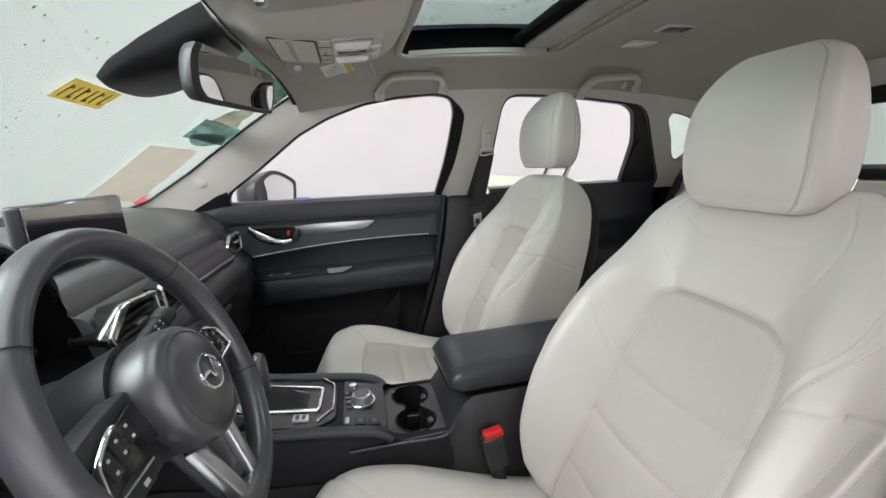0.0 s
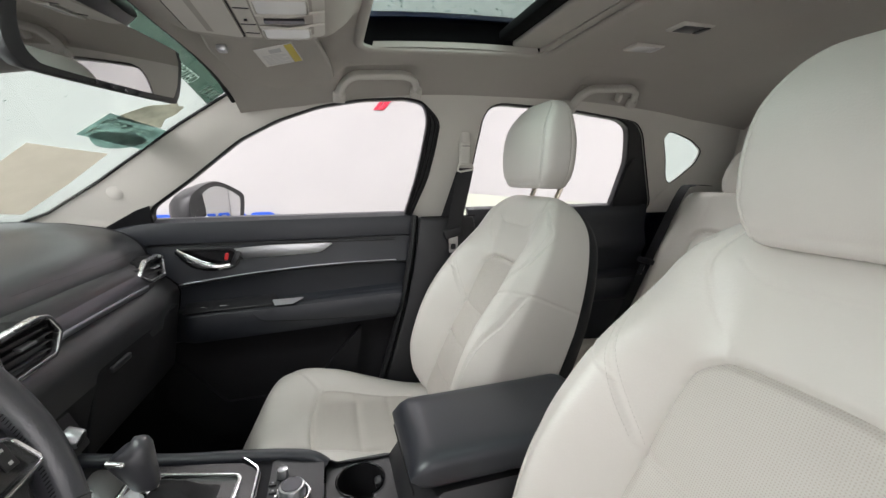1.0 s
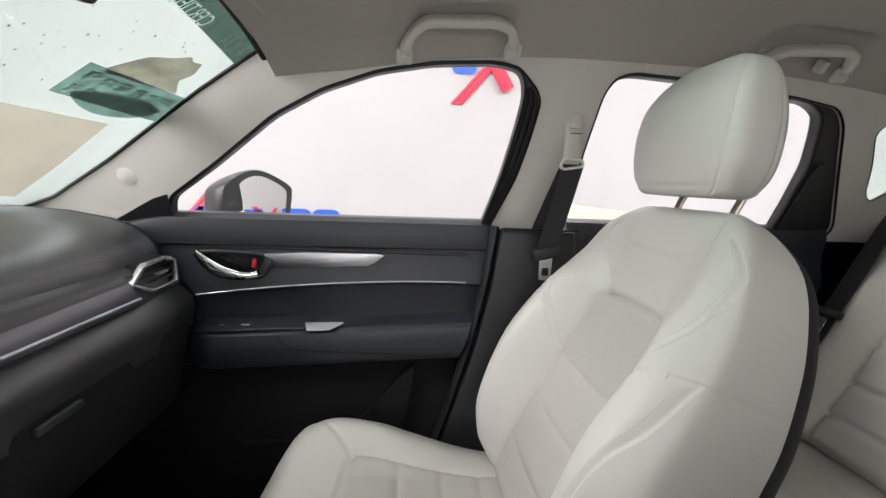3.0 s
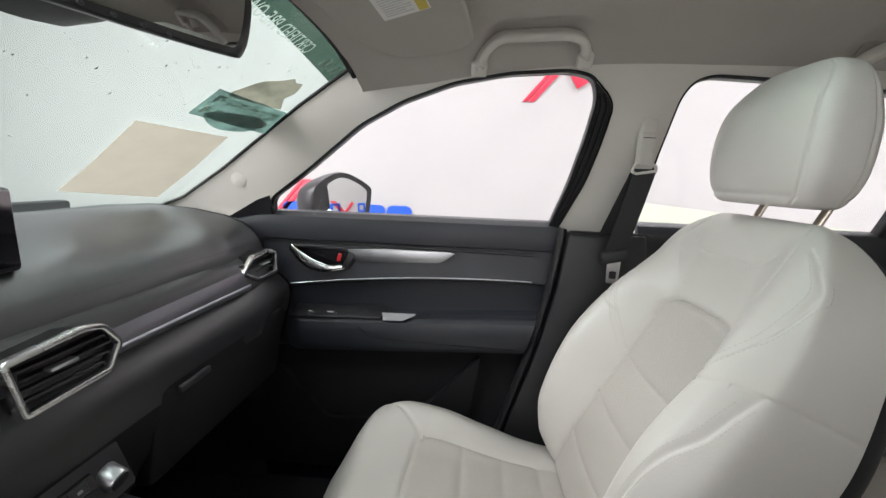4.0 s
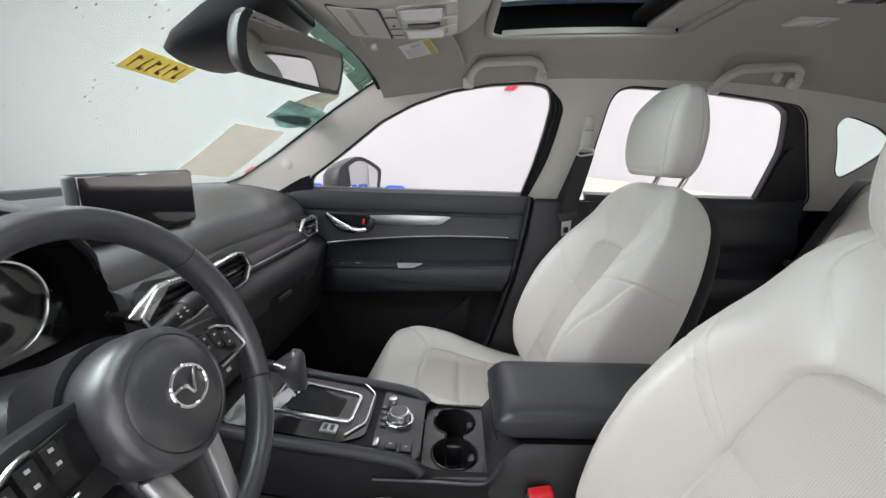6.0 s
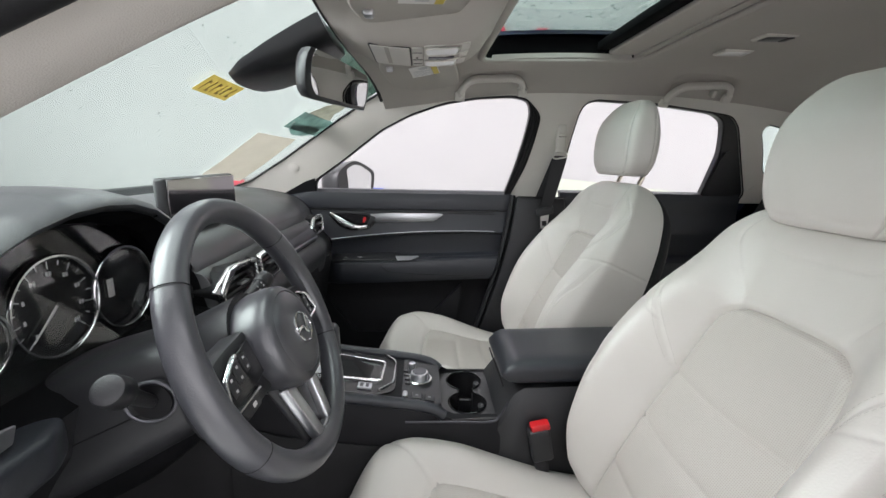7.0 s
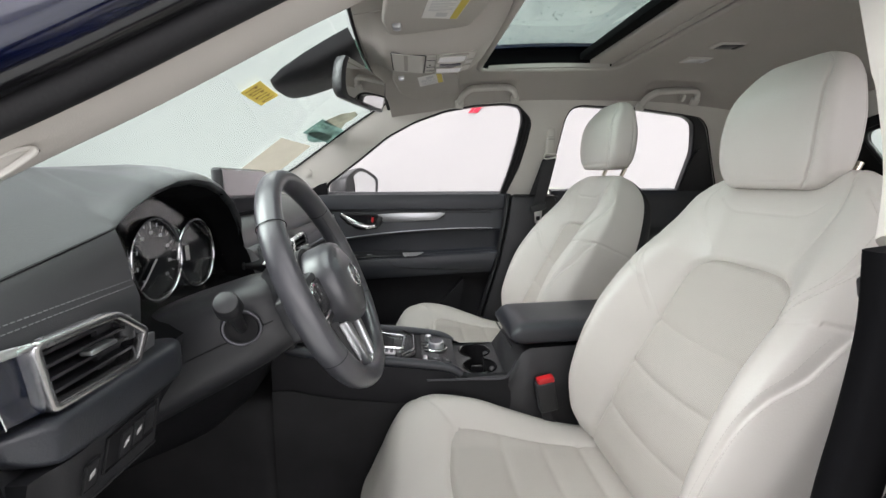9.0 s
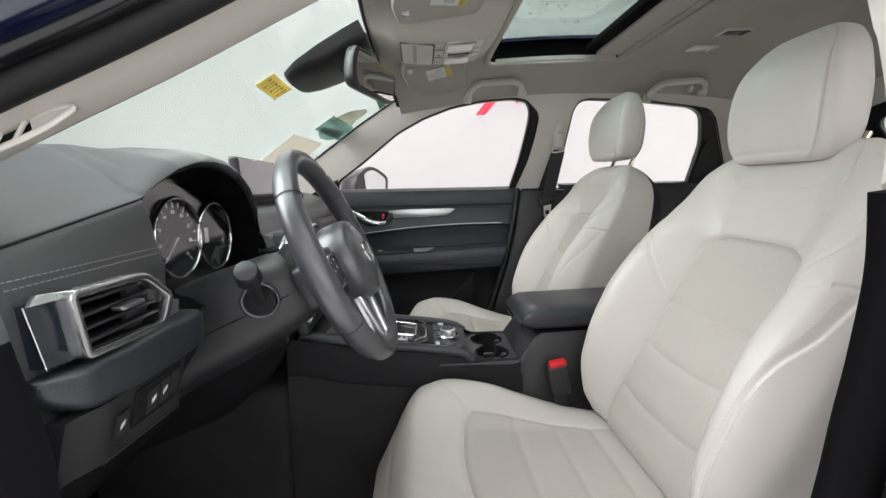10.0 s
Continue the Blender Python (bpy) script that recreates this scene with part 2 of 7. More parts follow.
def tube(bm, pts, rx, ry=None, n=12, closed=False, up=(0, 0, 1), sq=1.0, taper=None):
    """A sweep of an ellipse (rx along the side, ry along up) along the points."""
    ry = rx if ry is None else ry
    pts, up, rings = [Vector(p) for p in pts], Vector(up), []
    m = len(pts)
    for i, p in enumerate(pts):
        if closed:
            d = pts[(i + 1) % m] - pts[i - 1]
        else:
            d = pts[min(i + 1, m - 1)] - pts[max(i - 1, 0)]
        d.normalize()
        side = d.cross(up)
        side = side.normalized() if side.length > 1e-4 else Vector((1, 0, 0))
        top = side.cross(d).normalized()
        k = taper(i / max(m - 1, 1)) if taper else 1.0
        ring = []
        for j in range(n):
            a = 2 * math.pi * (j + 0.5) / n
            ca, sa = math.cos(a), math.sin(a)
            ca, sa = math.copysign(abs(ca) ** sq, ca), math.copysign(abs(sa) ** sq, sa)
            ring.append(bm.verts.new(p + side * (rx * k * ca) + top * (ry * k * sa)))
        rings.append(ring)
    skin(bm, rings, closed)
    return bm


def T(*a, **k):
    return tube(bmesh.new(), *a, **k)


def skin(bm, rings, closed=False, caps=True):
    n, m = len(rings[0]), len(rings)
    for i in range(m if closed else m - 1):
        r, q = rings[i], rings[(i + 1) % m]
        for j in range(n):
            bm.faces.new((r[j], r[(j + 1) % n], q[(j + 1) % n], q[j]))
    if caps and not closed:
        bm.faces.new(rings[0][::-1])
        bm.faces.new(rings[-1])


def loft(sections):
    bm = bmesh.new()
    skin(bm, [[bm.verts.new(p) for p in s] for s in sections])
    return bm


def sheet(f, nu, nv, keep=None, thick=None):
    """A grid of f(u, v); keep(u, v) picks faces; thick: a vector by which it is given depth."""
    bm = bmesh.new()
    g = [[bm.verts.new(f(i / nu, j / nv)) for j in range(nv + 1)] for i in range(nu + 1)]
    for i in range(nu):
        for j in range(nv):
            if keep is None or keep((i + 0.5) / nu, (j + 0.5) / nv):
                bm.faces.new((g[i][j], g[i + 1][j], g[i + 1][j + 1], g[i][j + 1]))
    bmesh.ops.delete(bm, geom=[v for v in bm.verts if not v.link_faces], context="VERTS")
    if thick is not None:
        extrude(bm, list(bm.faces), thick)
    return bm


def extrude(bm, faces, vec):
    made = bmesh.ops.extrude_face_region(bm, geom=faces, use_keep_orig=True)["geom"]
    bmesh.ops.translate(bm, verts=[v for v in made if isinstance(v, bmesh.types.BMVert)], vec=Vector(vec))


def plate(outer, holes, put, vec, bm=None):
    """A plate with holes: 2D loops, put(a, b) gives the place, vec the thickness."""
    bm = bm or bmesh.new()
    edges = []
    for loop in (outer, *holes):
        vs = [bm.verts.new(put(p[0], p[1])) for p in loop]
        edges += [bm.edges.new((vs[i], vs[(i + 1) % len(vs)])) for i in range(len(vs))]
    got = bmesh.ops.triangle_fill(bm, use_beauty=True, edges=edges)["geom"]
    extrude(bm, [f for f in got if isinstance(f, bmesh.types.BMFace)], vec)
    return bm


def poly(pts, vec, bev=0.0, bm=None):
    bm = bm or bmesh.new()
    f = bm.faces.new([bm.verts.new(p) for p in pts])
    extrude(bm, [f], vec)
    if bev > 0:
        bmesh.ops.bevel(bm, geom=[e for e in bm.edges if e.calc_face_angle(0) > 0.5], offset=bev, segments=2, profile=0.5, affect="EDGES")
    return bm


def letter(text, size, put, name, mat, owner, flip=False):
    """Characters of the built-in font as a thin mesh; put(u, v) gives their place."""
    cu = bpy.data.curves.new(name, "FONT")
    cu.body, cu.size, cu.align_x, cu.align_y, cu.resolution_u = text, size, "CENTER", "CENTER", 3
    ob = bpy.data.objects.new(name, cu)
    me = bpy.data.meshes.new_from_object(ob)
    bm = bmesh.new()
    bm.from_mesh(me)
    bpy.data.objects.remove(ob)
    bpy.data.meshes.remove(me)
    bpy.data.curves.remove(cu)
    for v in bm.verts:
        v.co = put(-v.co.x if flip else v.co.x, v.co.y)
    return part(name, bm, mat, owner)


def lerp_rows(rows, t):
    """Interpolates rows of (t, value...) by a smooth curve that does not overshoot."""
    if t <= rows[0][0]:
        return rows[0][1:]
    if t >= rows[-1][0]:
        return rows[-1][1:]
    i = next(k for k in range(len(rows) - 1) if t <= rows[k + 1][0])
    (ta, *pa), (tb, *pb) = rows[i], rows[i + 1]
    h = tb - ta
    k = (t - ta) / h
    out = []
    for c in range(len(pa)):
        m = (pb[c] - pa[c]) / h

        def slope(q):
            if not 0 < q < len(rows) - 1:
                return m
            l = (rows[q][c + 1] - rows[q - 1][c + 1]) / (rows[q][0] - rows[q - 1][0])
            n = (rows[q + 1][c + 1] - rows[q][c + 1]) / (rows[q + 1][0] - rows[q][0])
            return 2 * l * n / (l + n) if l * n > 0 else 0.0
        d0, d1 = slope(i), slope(i + 1)
        out.append(pa[c] * (1 + 2 * k) * (1 - k) ** 2 + pb[c] * k * k * (3 - 2 * k) + d0 * h * k * (1 - k) ** 2 - d1 * h * k * k * (1 - k))
    return tuple(out)


def step(a, b, t):
    k = min(max((t - a) / (b - a), 0), 1)
    return k * k * (3 - 2 * k)


def bell(d, w):
    return math.exp(-(d / w) ** 2)


# ---- booth round the car ----
def build_booth():
    single("floor", B((0.8, -0.5, -0.05), (9, 6.2, 0.1)), FLOOR, "pale grey smooth floor of the photo booth", "floor", kind="structure")
    single("ceiling", B((0.8, -0.5, 3.35), (9, 6.2, 0.1)), WALL, "white ceiling of the photo booth", "ceiling", kind="structure")
    single("wall_north", B((0.8, 2.56, 1.65), (9, 0.1, 3.28)), WALL, "white smooth wall of the photo booth", "wall", kind="structure")
    single("wall_south", B((0.8, -3.55, 1.65), (9, 0.1, 3.28)), WALL, "white smooth wall of the photo booth", "wall", kind="structure")
    single("wall_west", B((-3.65, -0.5, 1.65), (0.1, 6.0, 3.28)), WALL, "white smooth wall of the photo booth", "wall", kind="structure")
    single("wall_east", B((5.25, -0.5, 1.65), (0.1, 6.0, 3.28)), WALL, "white smooth wall of the photo booth", "wall", kind="structure")


build_booth()


# ---- car shell ----
def side_y(z):
    """The inside of the car's flank at height z."""
    return 0.72 - 0.45 * max(z - 1.14, 0)


FRONT_WIN = [(0.0, 1.118), (0.006, 1.178), (0.12, 1.255), (0.26, 1.358), (0.36, 1.408), (0.47, 1.445), (0.58, 1.464), (0.70, 1.472), (0.752, 1.463), (0.765, 1.425), (0.757, 1.35), (0.74, 1.25), (0.706, 1.118)]
REAR_WIN = [(0.915, 1.12), (0.93, 1.34), (0.938, 1.43), (0.952, 1.458), (0.985, 1.468), (1.2, 1.46), (1.41, 1.438), (1.452, 1.415), (1.468, 1.38), (1.492, 1.31), (1.492, 1.12)]
QUARTER_WIN = [(1.612, 1.385), (1.622, 1.406), (1.65, 1.402), (1.73, 1.38), (1.795, 1.345), (1.79, 1.305), (1.75, 1.262), (1.715, 1.232), (1.69, 1.25), (1.655, 1.32)]


def grown(loop, d):
    """The loop widened by d, a length or a function of the point."""
    loop = [p for i, p in enumerate(loop) if (Vector(p) - Vector(loop[i - 1])).length > 1e-5]
    c = Vector((sum(p[0] for p in loop) / len(loop), sum(p[1] for p in loop) / len(loop)))
    out = []
    for i, p in enumerate(loop):
        a, b = Vector(loop[i - 1]), Vector(loop[(i + 1) % len(loop)])
        t = (b - a).normalized()
        nrm = Vector((t.y, -t.x))
        if nrm.dot(Vector(p) - c) < 0:
            nrm = -nrm
        out.append(Vector(p) + nrm * (d(p) if callable(d) else d))
    return out


FRONT_WIN, REAR_WIN, QUARTER_WIN = ([(p.x, p.y) for p in rounded(w, 0.022, 4)] for w in (FRONT_WIN, REAR_WIN, QUARTER_WIN))


def flank(side, inset=0.0):
    return lambda a, b: Vector((a, side * (side_y(b) - inset * min(max((b - 1.12) / 0.03, 0), 1)), b))


WS_EDGE = [(-0.33, 1.135), (-0.228, 1.172), (-0.094, 1.25), (0.011, 1.318), (0.126, 1.392), (0.213, 1.443), (0.289, 1.486)]


def glass_point(y, z, lift=0.0):
    """The windscreen's surface; lift moves it outwards."""
    edge = lerp_line(z)
    return Vector((edge - 0.145 * (1 - min(abs(y) / 0.66, 1) ** 2) - 0.5 * lift, y, z + 0.85 * lift))


def lerp_line(z):
    for (xa, za), (xb, zb) in zip(WS_EDGE, WS_EDGE[1:]):
        if z <= zb:
            return xa + (xb - xa) * (z - za) / (zb - za)
    (xa, za), (xb, zb) = WS_EDGE[-2:]
    return xa + (xb - xa) * (z - za) / (zb - za)


def glass_half(z):
    return side_y(z) + 0.012


def liner_z(x, y):
    z = 1.556
    z -= 0.075 * (max(0.9 - x, 0) / 0.75) ** 2 + 0.07 * (max(x - 1.1, 0) / 0.9) ** 2
    return z - 0.072 * min(abs(y) / 0.56, 1.1) ** 5


def header_x(y):
    return 0.232 + 0.13 * y * y


HOLE = (0.565, 0.985, 0.335)


def build_shell():
    car = thing("car_body", (0.8, 0, 0.0), "dark navy blue car body with open driver's doorway", "car body", kind="structure")
    fx0, fx1, fy = HOLE

    def roof(lift, wide):
        def f(u, v):
            y = (v * 2 - 1) * wide
            k = u * 20
            if k <= 6:
                x = header_x(y) + (fx0 - header_x(y)) * k / 6
            elif k <= 11:
                x = fx0 + (fx1 - fx0) * (k - 6) / 5
            else:
                x = fx1 + (2.0 - fx1) * (k - 11) / 9
            return Vector((x, y, liner_z(x, y) + lift))
        nv = 34
        return f, nv

    f, nv = roof(0.0, 0.57)

    def pocketed(u, v):
        # hollows behind the grab handles
        p = f(u, v)
        for x0, x1 in ((0.535, 0.695), (1.205, 1.365)):
            p.z += 0.020 * step(x0 - 0.02, x0 + 0.015, p.x) * (1 - step(x1 - 0.015, x1 + 0.02, p.x)) * step(0.425, 0.465, p.y) * (1 - step(0.515, 0.55, p.y))
        return p

    def keep(u, v):
        return not (6 < u * 20 < 11 and abs(v * 2 - 1) * 0.57 < fy)
    liner = sheet(pocketed, 120, nv * 4, keep, (0, 0, 0.012))
    single("ceiling", liner, LINER, "beige cloth headliner under the car's roof", "headliner", kind="structure", angle=60)
    g, nv = roof(0.055, 0.60)
    part("roof_panel", sheet(g, 20, nv, lambda u, v: not (6 < u * 20 < 11 and abs(v * 2 - 1) * 0.60 < fy), (0, 0, 0.01)), PAINT, car, angle=60)
    # windscreen in two panes of glass tone: the clear part and the shaded band on top
    def ws(z0, k0, z1, k1, keep=None):
        def f(u, v):
            q = 1 - (v * 2 - 1) ** 2
            z = (z0 + k0 * q) * (1 - u) + (z1 + k1 * q) * u
            return glass_point((v * 2 - 1) * glass_half(z), z)
        return sheet(f, 12, 48, keep, (-0.002, 0, 0.0035))
    screen = part("windscreen", ws(1.125, 0, 1.447, 0.062), GLASS_WS, car, "green-tinted windscreen glass")
    screen.visible_shadow = False
    upper = part("windscreen_top", ws(1.4475, 0.062, 1.50, 0.06, lambda u, v: v < 0.55), GLASS_WS, car, "green-tinted windscreen glass")
    upper.visible_shadow = False
    band = part("shade_band", ws(1.4475, 0.062, 1.50, 0.06, lambda u, v: v > 0.55), GLASS_TINT, car, "dark green shaded band of glass")
    band.visible_shadow = False
    # black printed edge round the windscreen
    pts = [glass_point(-(glass_half(z) - 0.004), z, 0.006) for z in [1.13 + 0.03 * k for k in range(13)]]
    part("glass_edge", T(pts, 0.007, 0.004, n=8, up=(-0.5, 0, 0.85)), RUBBER, car)
    pts = [Vector((x - 0.002, side_y(z) - 0.012, z + 0.005)) for x, z in WS_EDGE]
    part("glass_edge", T(pts, 0.004, 0.006, n=8, up=(0, 1, 0)), RUBBER, car)
    part("glass_edge", T([Vector((header_x(-0.535 + 1.07 * k / 16) - 0.004, -0.535 + 1.07 * k / 16, liner_z(0.27, -0.535 + 1.07 * k / 16) + 0.003)) for k in range(17)], 0.006, 0.006, n=8), RUBBER, car)
    # flank trim with window openings
    wf, wr, wq = FRONT_WIN, REAR_WIN, QUARTER_WIN
    top = [(0.289, 1.487), (0.5, 1.492), (0.9, 1.494), (1.3, 1.488), (1.7, 1.47), (2.0, 1.43)]
    rear = [(2.05, 1.2), (2.05, 1.118)]
    lead = [(x - 0.001, z + 0.003) for x, z in WS_EDGE]
    outer = [(-0.36, 1.118)] + lead[:-1] + top + rear
    near = lambda p: 0.005 + 0.034 * step(0.66, 0.72, p[0]) * (1 - step(1.405, 1.462, p[1])) * (0.6 + 0.4 * step(1.14, 1.30, p[1]))
    rim_f = grown(wf, near)
    # the rear window's black frame widens to the sail at its foot
    rim_r = [p for p in grown(wr, 0.005) if p.x < 1.41] + [Vector(p) for p in rounded([(1.41, 1.445), (1.478, 1.432), (1.515, 1.400), (1.575, 1.300), (1.660, 1.160), (1.660, 1.1195)], 0.02, 4)[5:-5]] + [Vector((1.660, 1.1195))]
    cut = lambda loop: [(p[0], max(p[1], 1.1195)) for p in loop]
    flank_trim = plate(outer, [cut(rim_f), cut(rim_r), grown(wq, 0.004)], flank(1, 0.012), (0, 0.012, 0))
    single("wall_trim", flank_trim, CREAM, "cream plastic pillar trim along the passenger side", "pillar trim", kind="structure", angle=50)
    for w, rim in ((wf, rim_f), (wr, rim_r)):
        frame_bm = plate(rim, [grown(w, 0.002)], flank(1, 0.004), (0, 0.022, 0))
        part("window_frame", frame_bm, PLASTIC, car)
        part("window_seal", T([flank(1, 0.006)(p[0], p[1]) for p in grown(w, 0.004)], 0.003, 0.005, n=8, closed=True, up=(0, 1, 0)), RUBBER, car)
        part("trim_seal", T([flank(1, 0.012)(p[0], p[1]) for p in rim], 0.0018, 0.003, n=8, closed=True, up=(0, 1, 0)), RUBBER, car)
        pane = part("window_pane", plate(grown(w, 0.01), [], flank(1, -0.006), (0, 0.004, 0)), GLASS_SIDE, car)
        pane.visible_shadow = False
    # raised ribs of the seal along the front window's rear edge
    for off in (0.36, 0.70):
        rib = [(p[0] + near(p) * off, p[1] + 0.3 * near(p) * off * step(1.40, 1.46, p[1])) for p in wf if p[0] > 0.705 and p[1] < 1.44]
        part("frame_rib", T([flank(1, 0.007)(*p) for p in rib], 0.0030, 0.004, n=8, up=(0, 1, 0)), RUBBER, car)
    pane = part("window_pane", plate(grown(wq, 0.012), [], flank(1, -0.003), (0, 0.004, 0)), GLASS_WS, car)
    pane.visible_shadow = False
    part("window_seal", T([flank(1, 0.010)(p[0], p[1]) for p in grown(wq, 0.003)], 0.002, 0.003, n=8, closed=True, up=(0, 1, 0)), RUBBER, car)
    # painted outside of the passenger flank, with the same openings
    part("outer_panel", plate(outer, [cut(grown(wf, 0.012)), cut(grown(wr, 0.02)), grown(wq, 0.05)], flank(1, -0.030), (0, 0.010, 0)), PAINT, car)
    # round cap on the windscreen pillar trim
    cp = flank(1, 0.012)(-0.066, 1.226)
    cn = Vector((0, -0.91, -0.41))
    part("pillar_cap", R(cp + cn * -0.004, cp + cn * 0.0008, 0.0195, 0.0190, n=32, bev=0.0005), CREAM, car, "round cream screw cap")

    def lower(side, x0, x1, y0=0.79):
        def f(u, v):
            z = 0.30 + 0.83 * v
            return Vector((x0 + (x1 - x0) * u, side * (y0 + 0.05 * math.sin(math.pi * min(v * 1.1, 1)) - 0.055 * v), z))
        return sheet(f, 8, 14, None, (0, side * 0.012, 0))
    part("outer_panel", lower(1, -0.45, 2.05), PAINT, car)
    # driver's side behind the doorway
    back = [(0.775, 1.118), (0.80, 1.3), (0.835, 1.49), (1.3, 1.488), (1.7, 1.47), (2.0, 1.43), (2.05, 1.2), (2.05, 1.118)]
    single("wall_trim", plate(back, [cut(grown(wr, 0.034)), grown(wq, 0.004)], flank(-1, 0.03), (0, -0.025, 0)), CREAM, "cream plastic pillar trim behind the driver's doorway", "pillar trim", kind="structure")
    part("outer_panel", plate([(0.86, 1.118), (0.875, 1.3), (0.885, 1.49)] + back[3:], [cut(grown(wr, 0.012)), grown(wq, 0.012)], flank(-1, -0.012), (0, -0.012, 0)), PAINT, car)
    for w in (wr, wq):
        pane = part("window_pane", plate(grown(w, 0.02), [], flank(-1, -0.002), (0, -0.004, 0)), GLASS_SIDE, car)
        pane.visible_shadow = False
    part("outer_panel", lower(-1, 0.93, 2.05), PAINT, car)
    part("window_frame", plate(grown(wr, 0.036), [grown(wr, 0.002)], flank(-1, 0.016), (0, -0.028, 0)), PLASTIC, car)
    # tailgate and its glass
    slope = lambda y, z: Vector((2.05 - 0.40 * (max(z, 1.12) - 1.2) - 0.10 * y * y, y, z))
    half = [(0.300, 1.190), (0.350, 1.262), (0.385, 1.330), (0.378, 1.362), (0.325, 1.379), (0.15, 1.388)]
    wide = [(0.405, 1.190), (0.448, 1.290), (0.460, 1.350), (0.412, 1.394), (0.32, 1.416), (0.15, 1.428)]
    loop = lambda side: rounded(side + [(-y, z) for y, z in side[::-1]], 0.03, 5)
    part("tailgate", plate([(-0.74, 0.5), (0.74, 0.5), (0.74, 1.12), (-0.74, 1.12)], [], slope, (0.03, 0, 0)), PLASTIC, car, "black tailgate trim")
    part("tailgate_edge", plate([(-0.72, 1.122), (0.72, 1.122), (0.66, 1.44), (0.55, 1.52), (-0.55, 1.52), (-0.66, 1.44)], [loop(wide)], slope, (0.03, 0, 0)), CREAM, car, "cream trim round the rear window")
    part("tailgate_seal", plate(loop([(y + 0.003, z + 0.002) for y, z in wide]), [loop(half)], lambda y, z: slope(y, z) + Vector((-0.012, 0, 0)), (0.02, 0, 0)), RUBBER, car, "broad black rubber edge of the rear window")
    part("tailgate_seal", T([slope(p[0], p[1]) + Vector((-0.014, 0, 0)) for p in loop(half)], 0.008, 0.008, n=10, closed=True, up=(1, 0, 0)), RUBBER, car)
    pane = part("window_pane", plate([(-0.43, 1.19), (0.43, 1.19), (0.43, 1.40), (-0.43, 1.40)], [], lambda y, z: slope(y, z) + Vector((0.012, 0, 0)), (0.004, 0, 0)), GLASS_WS, car)
    pane.visible_shadow = False
    # firewall, floor pan, sills
    part("firewall", B((-0.62, 0, 0.72), (0.04, 1.5, 0.86), 0.01), PLASTIC, car)
    part("cowl", sheet(lambda u, v: Vector((-0.66 + 0.20 * u, -0.74 + 1.48 * v, 1.10 + 0.03 * u)), 4, 12, None, (0, 0, 0.01)), PLASTIC, car)
    for sg in (1, -1):
        part("kick_panel", B((-0.33, sg * 0.712, 0.73), (0.56, 0.02, 0.76), 0.006), CARPET, car, "black carpeted kick panel")
    part("sill", B((0.22, -0.77, 0.385), (1.3, 0.10, 0.11), 0.03), PAINT, car)
    part("sill", B((0.8, 0.77, 0.36), (2.6, 0.10, 0.16), 0.03), PAINT, car)
    single("floor", B((0.75, 0, 0.33), (2.8, 1.5, 0.06), 0.005), CARPET, "black carpet on the car's floor", "carpet", kind="structure")


build_shell()


